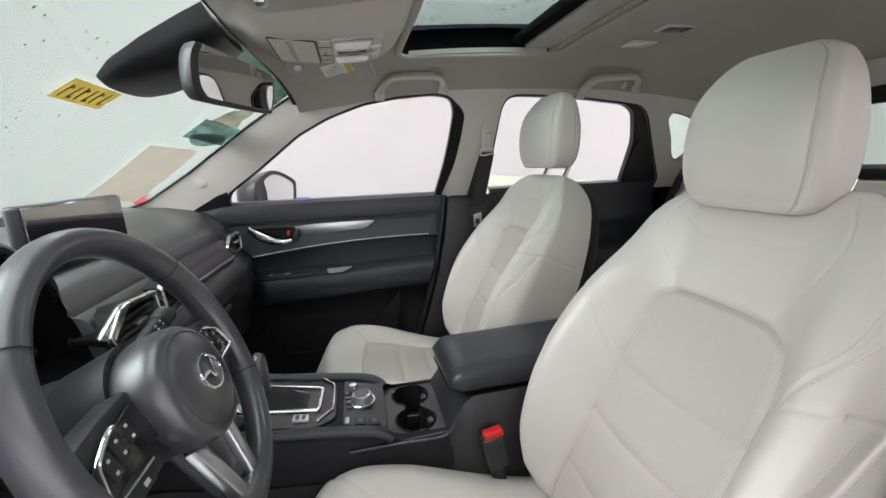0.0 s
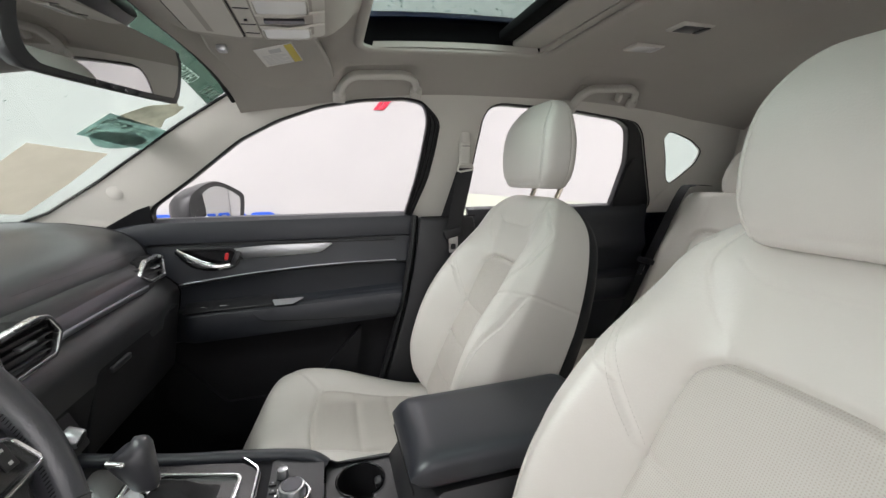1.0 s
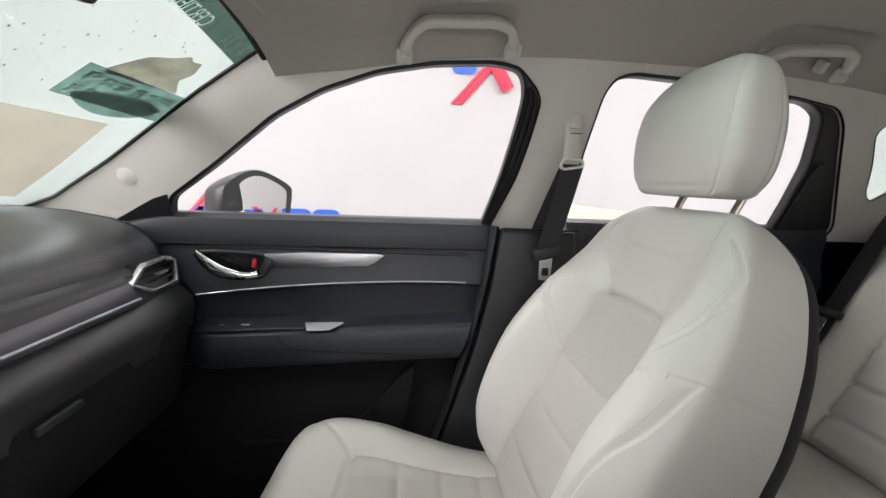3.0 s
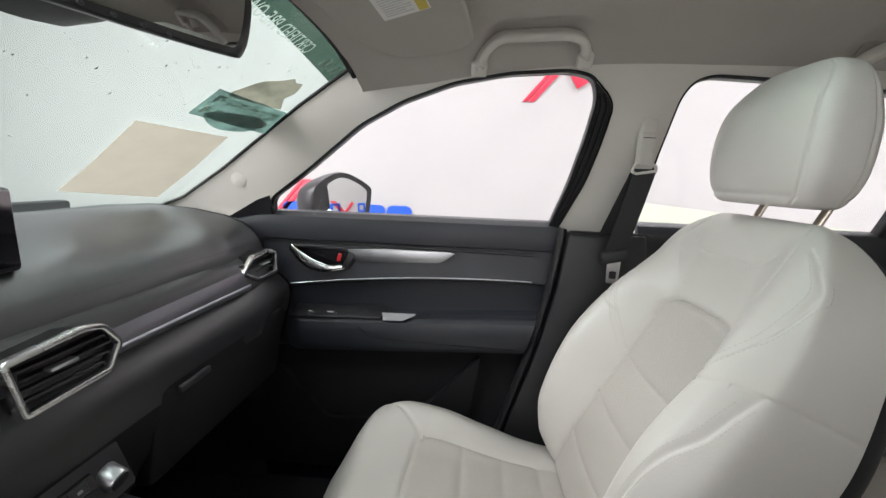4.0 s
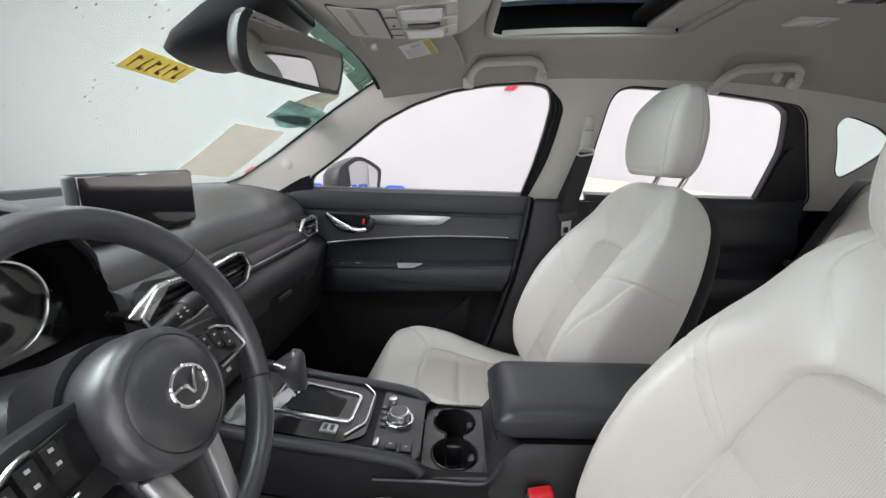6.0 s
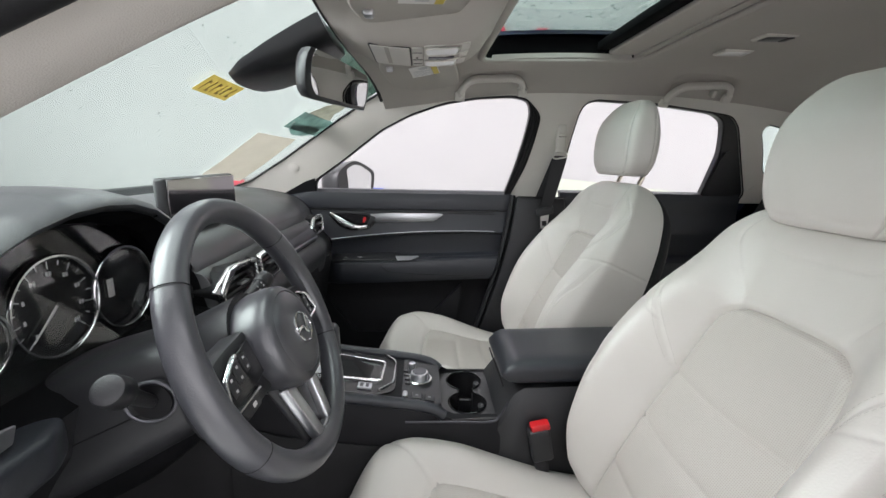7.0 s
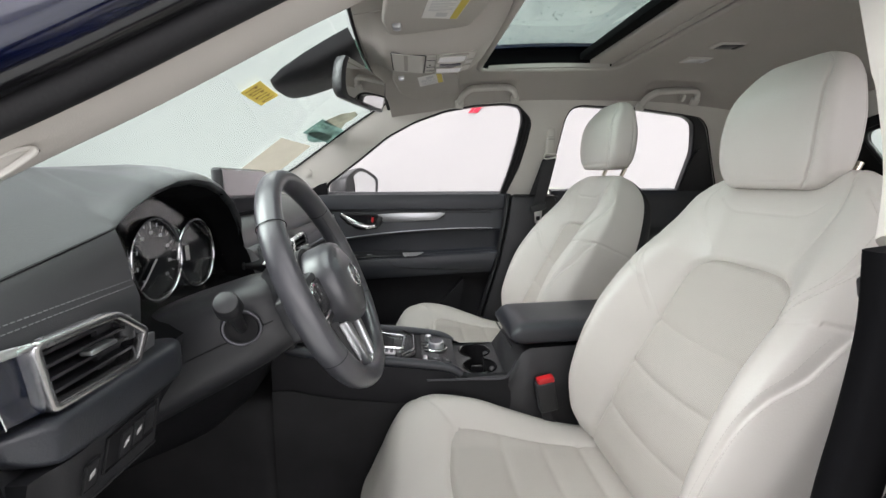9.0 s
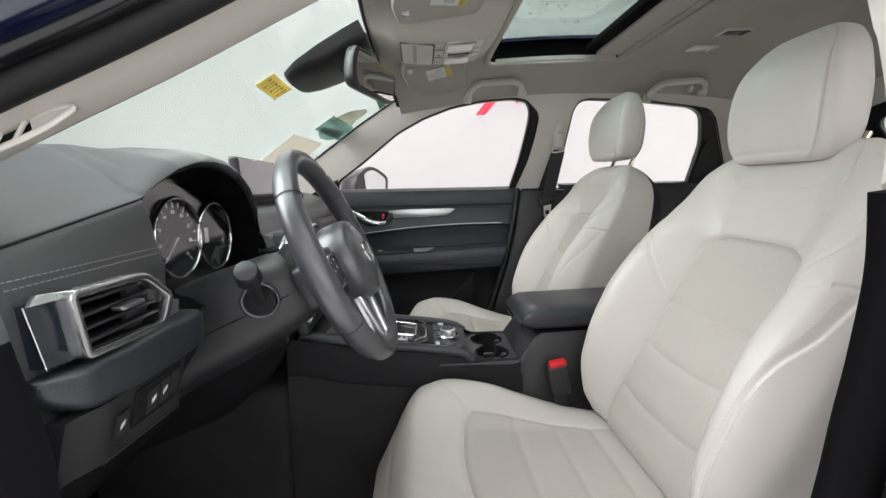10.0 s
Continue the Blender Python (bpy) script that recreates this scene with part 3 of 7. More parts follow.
def build_driver_doorway():
    """Painted pillar, weather strips and trim round the open driver's doorway."""
    o = thing("door_frame", (0.3, -0.74, 0.4), "navy painted door aperture with black rubber seal", "door frame", kind="structure")
    a_line = [(-0.27, 1.035), (-0.18, 1.092), (-0.09, 1.146), (0.025, 1.214), (0.12, 1.269), (0.26, 1.357), (0.36, 1.408), (0.47, 1.445), (0.58, 1.464), (0.70, 1.472), (0.82, 1.474)]
    line = spline([(x, 0, z) for x, z in a_line], 6)

    def at(p, d, e=0.0):
        return Vector((p.x - e * 0.45, -(side_y(p.z) + d), p.z + e * 0.89))
    # cream trim round the pillar, from the seal inwards and up to the glass
    secs = []
    for p in line:
        q = [at(p, 0.016, 0.004), at(p, -0.005, -0.004), at(p, -0.030, -0.009), at(p, -0.040, -0.006), at(p, -0.043, 0.006), at(p, -0.04, 0.04), at(p, -0.02, 0.075), at(p, 0.016, 0.075)]
        secs.append(q)
    single("wall_trim", loft(secs), LINER, "beige trim on the driver's windscreen pillar", "pillar trim", kind="structure", angle=60)
    part("weather_strip", T([at(p, 0.030, 0.004) for p in line], 0.012, 0.014, n=14, up=(0, 1, 0)), RUBBER, o, "black rubber door seal")
    part("pillar_flange", T([at(p, 0.050, 0.014) for p in line], 0.009, 0.012, n=14, up=(0, 1, 0)), GLOSS, o)
    part("painted_pillar", T([at(p, 0.066, 0.040) for p in line], 0.030, 0.022, n=14, up=(0, 1, 0), sq=0.7), PAINT, o)
    part("painted_pillar", T([at(p, 0.075, 0.105) for p in line], 0.036, 0.03, n=12, up=(0, 1, 0), sq=0.8), PAINT, o)
    # centre pillar
    up = [(0.845, 1.50), (0.802, 1.285), (0.778, 1.20), (0.748, 1.135)]
    low = [(0.738, 1.14), (0.744, 1.07), (0.738, 0.99), (0.730, 0.93), (0.722, 0.86), (0.70, 0.72), (0.65, 0.50)]
    pts = lambda rows, d: [Vector((x, -(side_y(z) + d), z)) for x, z in rows]
    part("pillar_trim", T(spline(pts([(x + 0.030, z) for x, z in up], -0.015), 8), 0.035, 0.022, n=14, up=(0, 1, 0), sq=0.5), CREAM, o, "cream plastic upper pillar trim")
    part("pillar_trim", T(spline(pts(low, -0.004), 8), 0.026, 0.012, n=14, up=(0, 1, 0), sq=0.5), BLACK, o, "black plastic lower pillar trim")
    full = [(0.83, 1.51), (0.805, 1.40), (0.788, 1.30), (0.757, 1.14), (0.750, 1.0), (0.728, 0.87), (0.692, 0.72), (0.63, 0.50)]
    part("weather_strip", T(spline([(x + 0.015, -(side_y(z) + 0.028), z) for x, z in full], 6), 0.014, 0.014, n=12, up=(0, 1, 0)), RUBBER, o)
    part("painted_pillar", T(spline([(x + 0.055, -(side_y(z) + 0.05), z) for x, z in full], 6), 0.035, 0.03, n=14, up=(0, 1, 0), sq=0.6), PAINT, o)
    part("painted_pillar", T(spline([(x + 0.12, -(side_y(z) + 0.065), z) for x, z in full], 6), 0.04, 0.025, n=14, up=(0, 1, 0), sq=0.6), PAINT, o)
    part("striker", T(rounded([(0.762, -0.80, 0.80), (0.762, -0.85, 0.80), (0.762, -0.85, 0.765), (0.762, -0.80, 0.765)], 0.01), 0.005, n=8), CHROME, o)


build_driver_doorway()


# ---- seats ----
def split_parts(rings, classes, mats, owner, names, caps=True):
    """Skins rings of points and parts the faces by class(i, j)."""
    n, m = len(rings[0]), len(rings)
    for name, key in names:
        bm = bmesh.new()
        vs = {}

        def vert(i, j):
            if (i, j) not in vs:
                vs[(i, j)] = bm.verts.new(rings[i][j])
            return vs[(i, j)]
        for i in range(m - 1):
            for j in range(n):
                if classes(i, j) == key:
                    k = (j + 1) % n
                    bm.faces.new((vert(i, j), vert(i, k), vert(i + 1, k), vert(i + 1, j)))
        if caps and key == names[0][1]:
            bm.faces.new([vert(0, j) for j in range(n)][::-1])
            bm.faces.new([vert(m - 1, j) for j in range(n)])
        part(name, bm, mats[key][0], owner, mats[key][1], angle=70)


def onto(f, y, p):
    """Moves a place on a panel to the line where f is nought."""
    for _ in range(2):
        d, e = f(y, p), 1e-4
        gy, gp = (f(y + e, p) - d) / e, (f(y, p + e) - d) / e
        n = gy * gy + gp * gp
        if n < 0.05:
            break
        y, p = y - d * gy / n, p - d * gp / n
    return y, p


def dashes(bm, path, length=0.0044, gap=0.0022, r=0.00058):
    """Stitches along a path of points."""
    pts = [Vector(p) for p in path]
    run, on, start = 0.0, True, pts[0]
    for a, b in zip(pts, pts[1:]):
        d = (b - a).length
        pos = 0.0
        while d > 1e-9:
            need = (length if on else gap) - run
            if pos + need > d:
                run += d - pos
                break
            pos += need
            p = a.lerp(b, pos / d)
            if on:
                if (p - start).length > 1e-4:
                    rod(bm, start, p, r, n=5)
            start, on, run = p, not on, 0.0
    return bm


BACK_B, BACK_T = Vector((0.745, 0, 0.625)), Vector((1.010, 0, 1.205))


def build_front_seat(cy, lift, label):
    seat = thing("front_seat", (0.5, cy, 0.36), label, "car seat", "front seats")
    a = (BACK_T - BACK_B)
    L = a.length
    a.normalize()
    nrm = Vector((-a.z, 0, a.x))
    wid = [(0, 0.208), (0.12, 0.234), (0.35, 0.253), (0.55, 0.250), (0.72, 0.230), (0.85, 0.199), (0.94, 0.165), (1.0, 0.128)]
    front = [(0, 0.022), (0.2, 0.024), (0.6, 0.018), (0.8, 0.026), (0.9, 0.036), (1, 0.035)]
    rear = [(0, 0.13), (0.3, 0.155), (0.6, 0.145), (0.85, 0.125), (1, 0.09)]
    bol = [(0, 0.04), (0.18, 0.088), (0.42, 0.102), (0.62, 0.080), (0.8, 0.034), (1, 0.0)]

    def ins_half(s):
        return lerp_rows([(0, 0.140), (0.2, 0.129), (0.45, 0.123), (0.58, 0.120), (0.66, 0.111), (0.72, 0.098), (1, 0.09)], s)[0]

    def ins_dist(y, s):
        q, p = abs(y) - ins_half(s), (s - 0.716 + 1.2 * y * y) * L
        r = 0.03
        q2, p2 = max(q + r, 0), max(p + r, 0)
        return math.hypot(q2, p2) + min(max(q + r, p + r), 0) - r

    CREST = [(0, 0.196), (0.25, 0.212), (0.36, 0.217), (0.44, 0.224), (0.53, 0.234), (0.64, 0.236)]
    SHOULDER = [(0.47, 0.122), (0.55, 0.152), (0.64, 0.180), (0.74, 0.200), (0.84, 0.196), (0.90, 0.172), (0.94, 0.140)]

    def seam_yoke(y, s):
        # from the shoulder down to the corner of the centre panel
        return abs(y) - lerp_rows([(0.66, 0.076), (0.73, 0.083), (0.8, 0.112), (0.88, 0.132), (1.0, 0.10)], s)[0] if s > 0.68 else 1

    def seam_crest(y, s):
        return abs(y) - lerp_rows(CREST, s)[0] if s < 0.64 else 1

    def seam_bolster(y, s):
        return abs(y) - lerp_rows(SHOULDER, s)[0] if 0.48 < s < 0.93 else 1

    def seam_joint(y, s):
        # where the bolster's cover meets the shoulder's
        return (s - 0.572 - 0.74 * (abs(y) - 0.15)) * L if abs(y) > lerp_rows(SHOULDER, s)[0] else 1

    N, M, EU, EV = 340, 230, 0.42, 0.30
    rings, info = [], []
    for i in range(M + 1):
        t = i / M
        s = t if t < 0.9 else 0.9 + 0.1 * math.sin((t - 0.9) / 0.1 * math.pi / 2)
        dome = 1.0 if t < 0.9 else max(math.cos((t - 0.9) / 0.1 * math.pi / 2), 0.05) ** 0.6
        if t < 0.05:
            dome = 0.6 + 0.4 * math.sin(t / 0.05 * math.pi / 2)
        w, df, db, bo = (lerp_rows(r, s)[0] for r in (wid, front, rear, bol))
        c0, s0 = BACK_B + a * (s * L), s
        ring, row = [], []
        for j in range(N):
            # more points on the face than on the back
            q = j / N
            th = math.pi * q / 0.72 if q < 0.72 else math.pi * (1 + (q - 0.72) / 0.28)
            cu, cv = math.cos(th), math.sin(th)
            u = math.copysign(abs(cu) ** EU, cu)
            v = math.copysign(abs(cv) ** EV, cv)
            y = w * u * (1 if t < 0.9 else 0.75 + 0.25 * dome)
            s, c = s0, c0
            if v > 0.3 and abs(ins_dist(y, s)) < 0.0032 and s < 0.75:
                y, p = onto(lambda a, b: ins_dist(a, b / L), y, s * L)
                s = p / L
                u = math.copysign(min(abs(y) / w, 0.999), y)
                v = math.sin(math.acos(abs(u) ** (1 / EU))) ** EV
                c = BACK_B + a * p
            if v >= 0:
                d = (df * v + bo * v * step(ins_half(s) - 0.016, ins_half(s) + 0.075, abs(y)) * (1 - 0.30 * step(0.86, 1.0, abs(u)))) * dome
                d += 0.010 * v * bell(y, 0.12) * step(0.05, 0.2, s) * (1 - step(0.3, 0.5, s))
                k = step(0.2, 0.6, v)
                g = 0.0062 * bell(ins_dist(y, s), 0.0048) + 0.0022 * bell(seam_yoke(y, s), 0.0028) + 0.0034 * bell(seam_bolster(y, s), 0.0030) + 0.0040 * bell(seam_crest(y, s), 0.0030)
                g += 0.0024 * bell(seam_joint(y, s), 0.0030)
                g += 0.0018 * bell((s - 0.862 - 16 * max(abs(y) - 0.055, 0) ** 2) * L, 0.0026) * (1 if abs(y) < 0.105 else 0)
                if ins_dist(y, s) < 0:
                    d += 0.004 * step(0, 0.012, -ins_dist(y, s))
                    for q in (0.462, 0.305, 0.14):
                        g += 0.0026 * bell((s - q - 0.9 * y * y) * L, 0.012) + 0.0016 * bell((s - q - 0.9 * y * y) * L, 0.0035)
                d -= g * k
            else:
                d = db * v * dome
            if abs(u) > 0.9 and v > -0.55:
                y -= math.copysign(0.0022 * bell(seam_joint(y, s), 0.0032), y)
            ring.append(c + Vector((0, cy + y, 0)) + nrm * d)
            row.append((u, v, y, s))
        rings.append(ring)
        info.append(row)

    def cls(i, j):
        u, v, y, s = info[i][j]
        if v < -0.55:
            return 2
        if v <= 0.3:
            return 0
        k = (j + 1) % len(info[i])
        return 1 if sum(ins_dist(q[2], q[3]) for q in (info[i][j], info[i][k], info[i + 1][j], info[i + 1][k])) < 0 else 0
    split_parts(rings, cls, {0: (LEATHER, "smooth cream leather bolsters"), 1: (PERF, "perforated light grey leather panel"), 2: (SHELL, "black plastic back shell")}, seat, (("backrest", 0), ("backrest_panel", 1), ("back_shell", 2)))

    def on_back(y, s):
        w, df, bo = lerp_rows(wid, s)[0], lerp_rows(front, s)[0], lerp_rows(bol, s)[0]
        u = min(abs(y) / w, 0.999)
        v = math.sin(math.acos(u ** (1 / EU))) ** EV
        d = df * v + bo * v * step(ins_half(s) - 0.016, ins_half(s) + 0.075, abs(y)) * (1 - 0.30 * step(0.86, 1.0, u))
        return BACK_B + a * (s * L) + Vector((0, cy + y, 0)) + nrm * (d + 0.0001)
    bm = bmesh.new()
    for sg in (1, -1):
        for off in (-0.0065, 0.0065):
            dashes(bm, [on_back(sg * (lerp_rows(CREST, s)[0] + off * 0.8), s) for s in [0.04 + 0.57 * k / 57 for k in range(58)]], r=0.00045)
            dashes(bm, [on_back(sg * (lerp_rows(SHOULDER, s)[0] + off), s) for s in [0.49 + 0.42 * k / 42 for k in range(43)]], r=0.00045)
    tagged(part("stitching", bm, THREAD, seat), kind="stuff")

    # cushion
    rings, info = [], []
    N, M = 240, 150
    X0, X1 = 0.228, 0.80
    CENTRE = [(0.22, 0.640), (0.30, 0.656), (0.42, 0.650), (0.6, 0.632), (0.8, 0.618)]
    SIDES = [(0.22, 0.012), (0.30, 0.056), (0.385, 0.080), (0.47, 0.072), (0.56, 0.046), (0.68, 0.014), (0.8, 0.0)]

    def cins(y, x):
        h = 0.142 - 0.016 * step(0.45, 0.75, x)
        q, p = abs(y) - h, (0.404 + 0.9 * y * y) - x
        r = 0.028
        q2, p2 = max(q + r, 0), max(p + r, 0)
        return math.hypot(q2, p2) + min(max(q + r, p + r), 0) - r
    for i in range(M + 1):
        t = i / M
        x = x00 = X0 + (X1 - X0) * t ** 1.25
        t = (x - X0) / (X1 - X0)
        e = math.sin(min(t / 0.15, 1) * math.pi / 2)
        w = (0.272 - 0.025 * step(0.5, 1, t)) * (0.86 + 0.14 * math.sin(min(t / 0.16, 1) * math.pi / 2))
        h_dn = 0.09 * (0.5 + 0.5 * e)
        ring, row = [], []
        for j in range(N):
            th = 2 * math.pi * j / N
            cu, cv = math.cos(th), math.sin(th)
            u, v = math.copysign(abs(cu) ** 0.56, cu), math.copysign(abs(cv) ** 0.40, cv)
            y = w * u
            x = x00
            if v > 0.3 and abs(cins(y, x)) < 0.0032:
                y, x = onto(cins, y, x)
                u = math.copysign(min(abs(y) / w, 0.999), y)
                v = math.sin(math.acos(abs(u) ** (1 / 0.56))) ** 0.40
            xs = x + 0.13 * max(abs(u) - 0.40, 0) ** 2 * (1 - step(0.0, 0.5, t))
            if v >= 0:
                top = lerp_rows(CENTRE, x)[0] + lerp_rows(SIDES, x)[0] * step(0.10 - 0.10 * (1 - step(0.30, 0.46, x)), 0.20 + 0.03 * (1 - step(0.30, 0.46, x)), abs(y))
                z = 0.53 + (top - 0.53) * v * (0.30 + 0.70 * e)
                g = 0.0050 * bell(cins(y, x), 0.0045)
                if abs(y) > 0.135:
                    g += 0.0040 * bell((x - (0.424 - 1.20 * (abs(y) - 0.14))) * 0.65, 0.0038)
                if x < 0.33:
                    g += 0.0030 * bell(x - 0.262, 0.0030)
                if cins(y, x) < 0:
                    z += 0.004 * step(0, 0.012, -cins(y, x))
                    for q in (0.520, 0.608, 0.688):
                        g += 0.0028 * bell(x - q - 0.15 * y * y, 0.012) + 0.0018 * bell(x - q - 0.15 * y * y, 0.0035)
                z -= g * step(0.2, 0.6, v)
            else:
                z = 0.53 + h_dn * v
            ring.append(Vector((xs, cy + y, z)))
            row.append((u, v, y, x))
        rings.append(ring)
        info.append(row)

    def ccls(i, j):
        u, v, y, x = info[i][j]
        if v <= 0.3:
            return 0
        k = (j + 1) % len(info[i])
        return 1 if sum(cins(q[2], q[3]) for q in (info[i][j], info[i][k], info[i + 1][j], info[i + 1][k])) < 0 else 0
    split_parts(rings, ccls, {0: (LEATHER, "smooth cream leather"), 1: (PERF_SEAT, "perforated light grey leather panel")}, seat, (("cushion", 0), ("cushion_panel", 1)))
    # plastic valance, base and rails
    part("side_valance", B((0.55, cy + 0.255, 0.49), (0.44, 0.03, 0.10), 0.012, 3), SHELL, seat)
    part("side_valance", B((0.55, cy - 0.255, 0.49), (0.44, 0.03, 0.10), 0.012, 3), SHELL, seat)
    part("base", B((0.53, cy, 0.425), (0.46, 0.44, 0.07), 0.01), SHELL, seat)
    for sg in (1, -1):
        part("rail", B((0.55, cy + sg * 0.2, 0.375), (0.62, 0.04, 0.03), 0.006), DARKMETAL, seat)
    # headrest on two posts
    top = BACK_T + nrm * -0.012
    for sg in (1, -1):
        p = top + Vector((0, cy + sg * 0.066, 0))
        part("headrest_post", R(p - a * 0.03, p + a * (0.085 + lift), 0.0062, n=14), WARMSTEEL, seat, "warm-toned steel headrest post")
        part("post_guide", R(p - a * 0.012, p + a * 0.004, 0.016, 0.012, n=16, bev=0.002), CREAM, seat)
    hb = top + a * (0.022 + lift) + nrm * 0.036
    ha = Vector((0.04, 0, 1.0)).normalized()
    hn = Vector((-ha.z, 0, ha.x))
    H = 0.212
    rings, N, M = [], 300, 80
    for i in range(M + 1):
        t = i / M
        ph = t * math.pi
        s = 0.5 - 0.5 * math.cos(ph)
        dome = max(math.sin(ph), 0.03) ** (0.32 if s > 0.5 else 0.2)
        w = lerp_rows([(0, 0.126), (0.25, 0.135), (0.5, 0.133), (0.75, 0.126), (0.92, 0.112), (1, 0.092)], s)[0] * (0.25 + 0.75 * dome) * (0.82 if cy < 0 else 0.96)
        df = lerp_rows([(0, 0.050), (0.35, 0.054), (0.7, 0.047), (1, 0.020)], s)[0] * dome
        db = lerp_rows([(0, 0.056), (0.5, 0.058), (1, 0.036)], s)[0] * dome * (0.62 if cy < 0 else 1)
        shift = lerp_rows([(0, 0.0), (0.6, 0.0), (1, -0.012)], s)[0]
        ring = []
        for j in range(N):
            th = 2 * math.pi * j / N
            cu, cv = math.cos(th), math.sin(th)
            u, v = math.copysign(abs(cu) ** 0.58, cu), math.copysign(abs(cv) ** 0.48, cv)
            y = w * u
            d = (df if v > 0 else db) * v
            if abs(u) > 0.45:
                seam = bell(v - 0.80, 0.022) + bell(v + 0.45, 0.035)
                y -= math.copysign(0.0024 * seam * dome, u)
                d -= math.copysign(0.0024 * seam * dome, v)
            d -= 0.0018 * bell((s - 0.075) * H, 0.004) * (1 if v > 0 else -1)
            ring.append(hb + ha * (H * s) + Vector((0, cy + y + (0.009 if cy < 0 else 0), 0)) + hn * (d + shift))
        rings.append(ring)
    head = loft(rings)
    part("headrest", head, LEATHER, seat, angle=70)
    return seat


build_front_seat(0.365, -0.006, "cream leather front passenger seat with perforated centre panels")
build_front_seat(-0.354, -0.062, "cream leather driver's seat with headrest pushed down")


# ---- doors ----
def door_profile(x):
    """Depth of the door lining by height, at x along the door."""
    k = (x - 0.03) / 0.65
    c = 0.950 + 0.095 * k - 0.055 * k * k if k > 0 else 0.950
    arm = 0.852 + 0.026 * k
    return [(1.150, 0.742), (1.149, 0.722), (1.138, 0.706), (1.112, 0.699), (1.078, 0.703), (1.074, 0.709), (1.068, 0.708), (1.03, 0.704),
            (c + 0.012, 0.694), (c + 0.003, 0.694), (c - 0.004, 0.708), (c - 0.035, 0.716), (arm + 0.036, 0.716), (arm + 0.030, 0.706),
            (arm + 0.026, 0.662), (arm + 0.018, 0.650), (arm - 0.004, 0.645), (arm - 0.045, 0.650), (arm - 0.062, 0.660), (arm - 0.070, 0.70), (arm - 0.10, 0.714), (0.70, 0.712),
            (0.60, 0.700), (0.50, 0.692), (0.42, 0.70)]


def arm_fade(x):
    return step(0.02, 0.09, x) * (1 - step(0.715, 0.745, x))


def build_passenger_door():
    door = thing("door_1", (0.3, 0.72, 0.4), "black front passenger door lining with silver strip, closed", "car door")
    cols = [-0.16 + 0.9 * i / 72 for i in range(73)]

    def f(u, v):
        x = cols[round(u * 72)]
        prof = door_profile(x)
        z, y = prof[round(v * (len(prof) - 1))]
        i = round(v * (len(prof) - 1))
        if 13 <= i <= 19:
            y = 0.716 + (y - 0.716) * (0.35 + 0.65 * arm_fade(x))
        if z > 1.07:
            z -= 0.030 * step(0.0, -0.16, x)
        # the trailing edge leans forward towards the sill
        xx = x - (0.09 * step(1.05, 0.62, z) if x > 0.3 else 0) * step(0.3, 0.74, x)
        return Vector((xx, y, z))
    n = len(door_profile(0)) - 1
    part("lining", sheet(f, 72, n, lambda u, v: v * n < 19, (0, 0.02, 0)), SOFT, door, "black moulded door lining", angle=28)
    part("lower_lining", sheet(f, 72, n, lambda u, v: v * n > 19, (0, 0.02, 0)), SHELL, door, "hard black lower door lining", angle=28)
    # silver strip that runs from the handle
    strip = [(0.20, 1.058), (0.30, 1.064), (0.46, 1.064), (0.482, 1.060), (0.455, 1.040), (0.44, 1.034), (0.30, 1.028), (0.225, 1.026)]
    part("trim_strip", poly([(x, 0.704, z) for x, z in strip], (0, -0.008, 0), 0.002), SATIN, door, "brushed silver trim strip")
    # bright metal tube that draws the highlight along the crease
    part("crease_highlight", T([(x, 0.693, door_profile(x)[8][0] - 0.005) for x in [0.035 + 0.645 * i / 20 for i in range(21)]], 0.0018, n=8), SATIN, door)
    # handle in its cup
    cup = rounded([(0.050, 1.060), (0.085, 1.062), (0.200, 1.058), (0.220, 1.032), (0.200, 1.004), (0.13, 0.997), (0.10, 1.010)], 0.018)
    part("handle_cup", plate(cup, [], lambda a, b: Vector((a, 0.703, b)), (0, -0.004, 0)), GLOSS, door)
    part("handle_bezel", T([(p[0], 0.699, p[1]) for p in cup], 0.0045, n=8, closed=True, up=(0, 1, 0)), PLASTIC, door)
    part("door_handle", T(spline([(0.052, 0.694, 1.057), (0.08, 0.682, 1.038), (0.115, 0.676, 1.019), (0.155, 0.676, 1.010), (0.190, 0.684, 1.013)], 6), 0.0045, 0.0125, n=12, up=(0, 0, 1), taper=lambda t: 0.55 + 0.6 * math.sin(math.pi * min(t + 0.12, 1))), CHROME, door, "polished chrome door handle")
    part("lock_lever", B((0.180, 0.697, 1.036), (0.010, 0.010, 0.022), 0.004, 2, (0, 12, 0)), RED, door, "red lock indicator")
    part("lock_surround", B((0.206, 0.696, 1.030), (0.018, 0.012, 0.044), 0.005, 2, (0, 25, 0)), PLASTIC, door)
    # armrest, switch plate, pull
    def arm(u, v):
        x = 0.36 + 0.345 * u
        k = (x - 0.03) / 0.65
        z0 = 0.852 + 0.026 * k
        a = v * math.pi
        w = 0.040 * (0.3 + 0.7 * math.sin(math.pi * min(u * 3 + 0.06, 0.5))) * (1 - 0.2 * step(0.9, 1, u))
        return Vector((x, 0.70 - w * math.sin(a) ** 0.7 - 0.012, z0 + 0.030 * math.copysign(abs(math.cos(a)) ** 0.7, math.cos(a)) * (0.6 + 0.4 * step(0, 0.25, u))))
    part("armrest", sheet(arm, 28, 16), SOFT, door, "padded black armrest", angle=60)
    part("switch_plate", poly([(0.06, 0.655, 0.880), (0.30, 0.655, 0.888), (0.315, 0.700, 0.896), (0.30, 0.712, 0.904), (0.06, 0.712, 0.895)], (0, 0, 0.006), 0.002), PLASTIC, door)
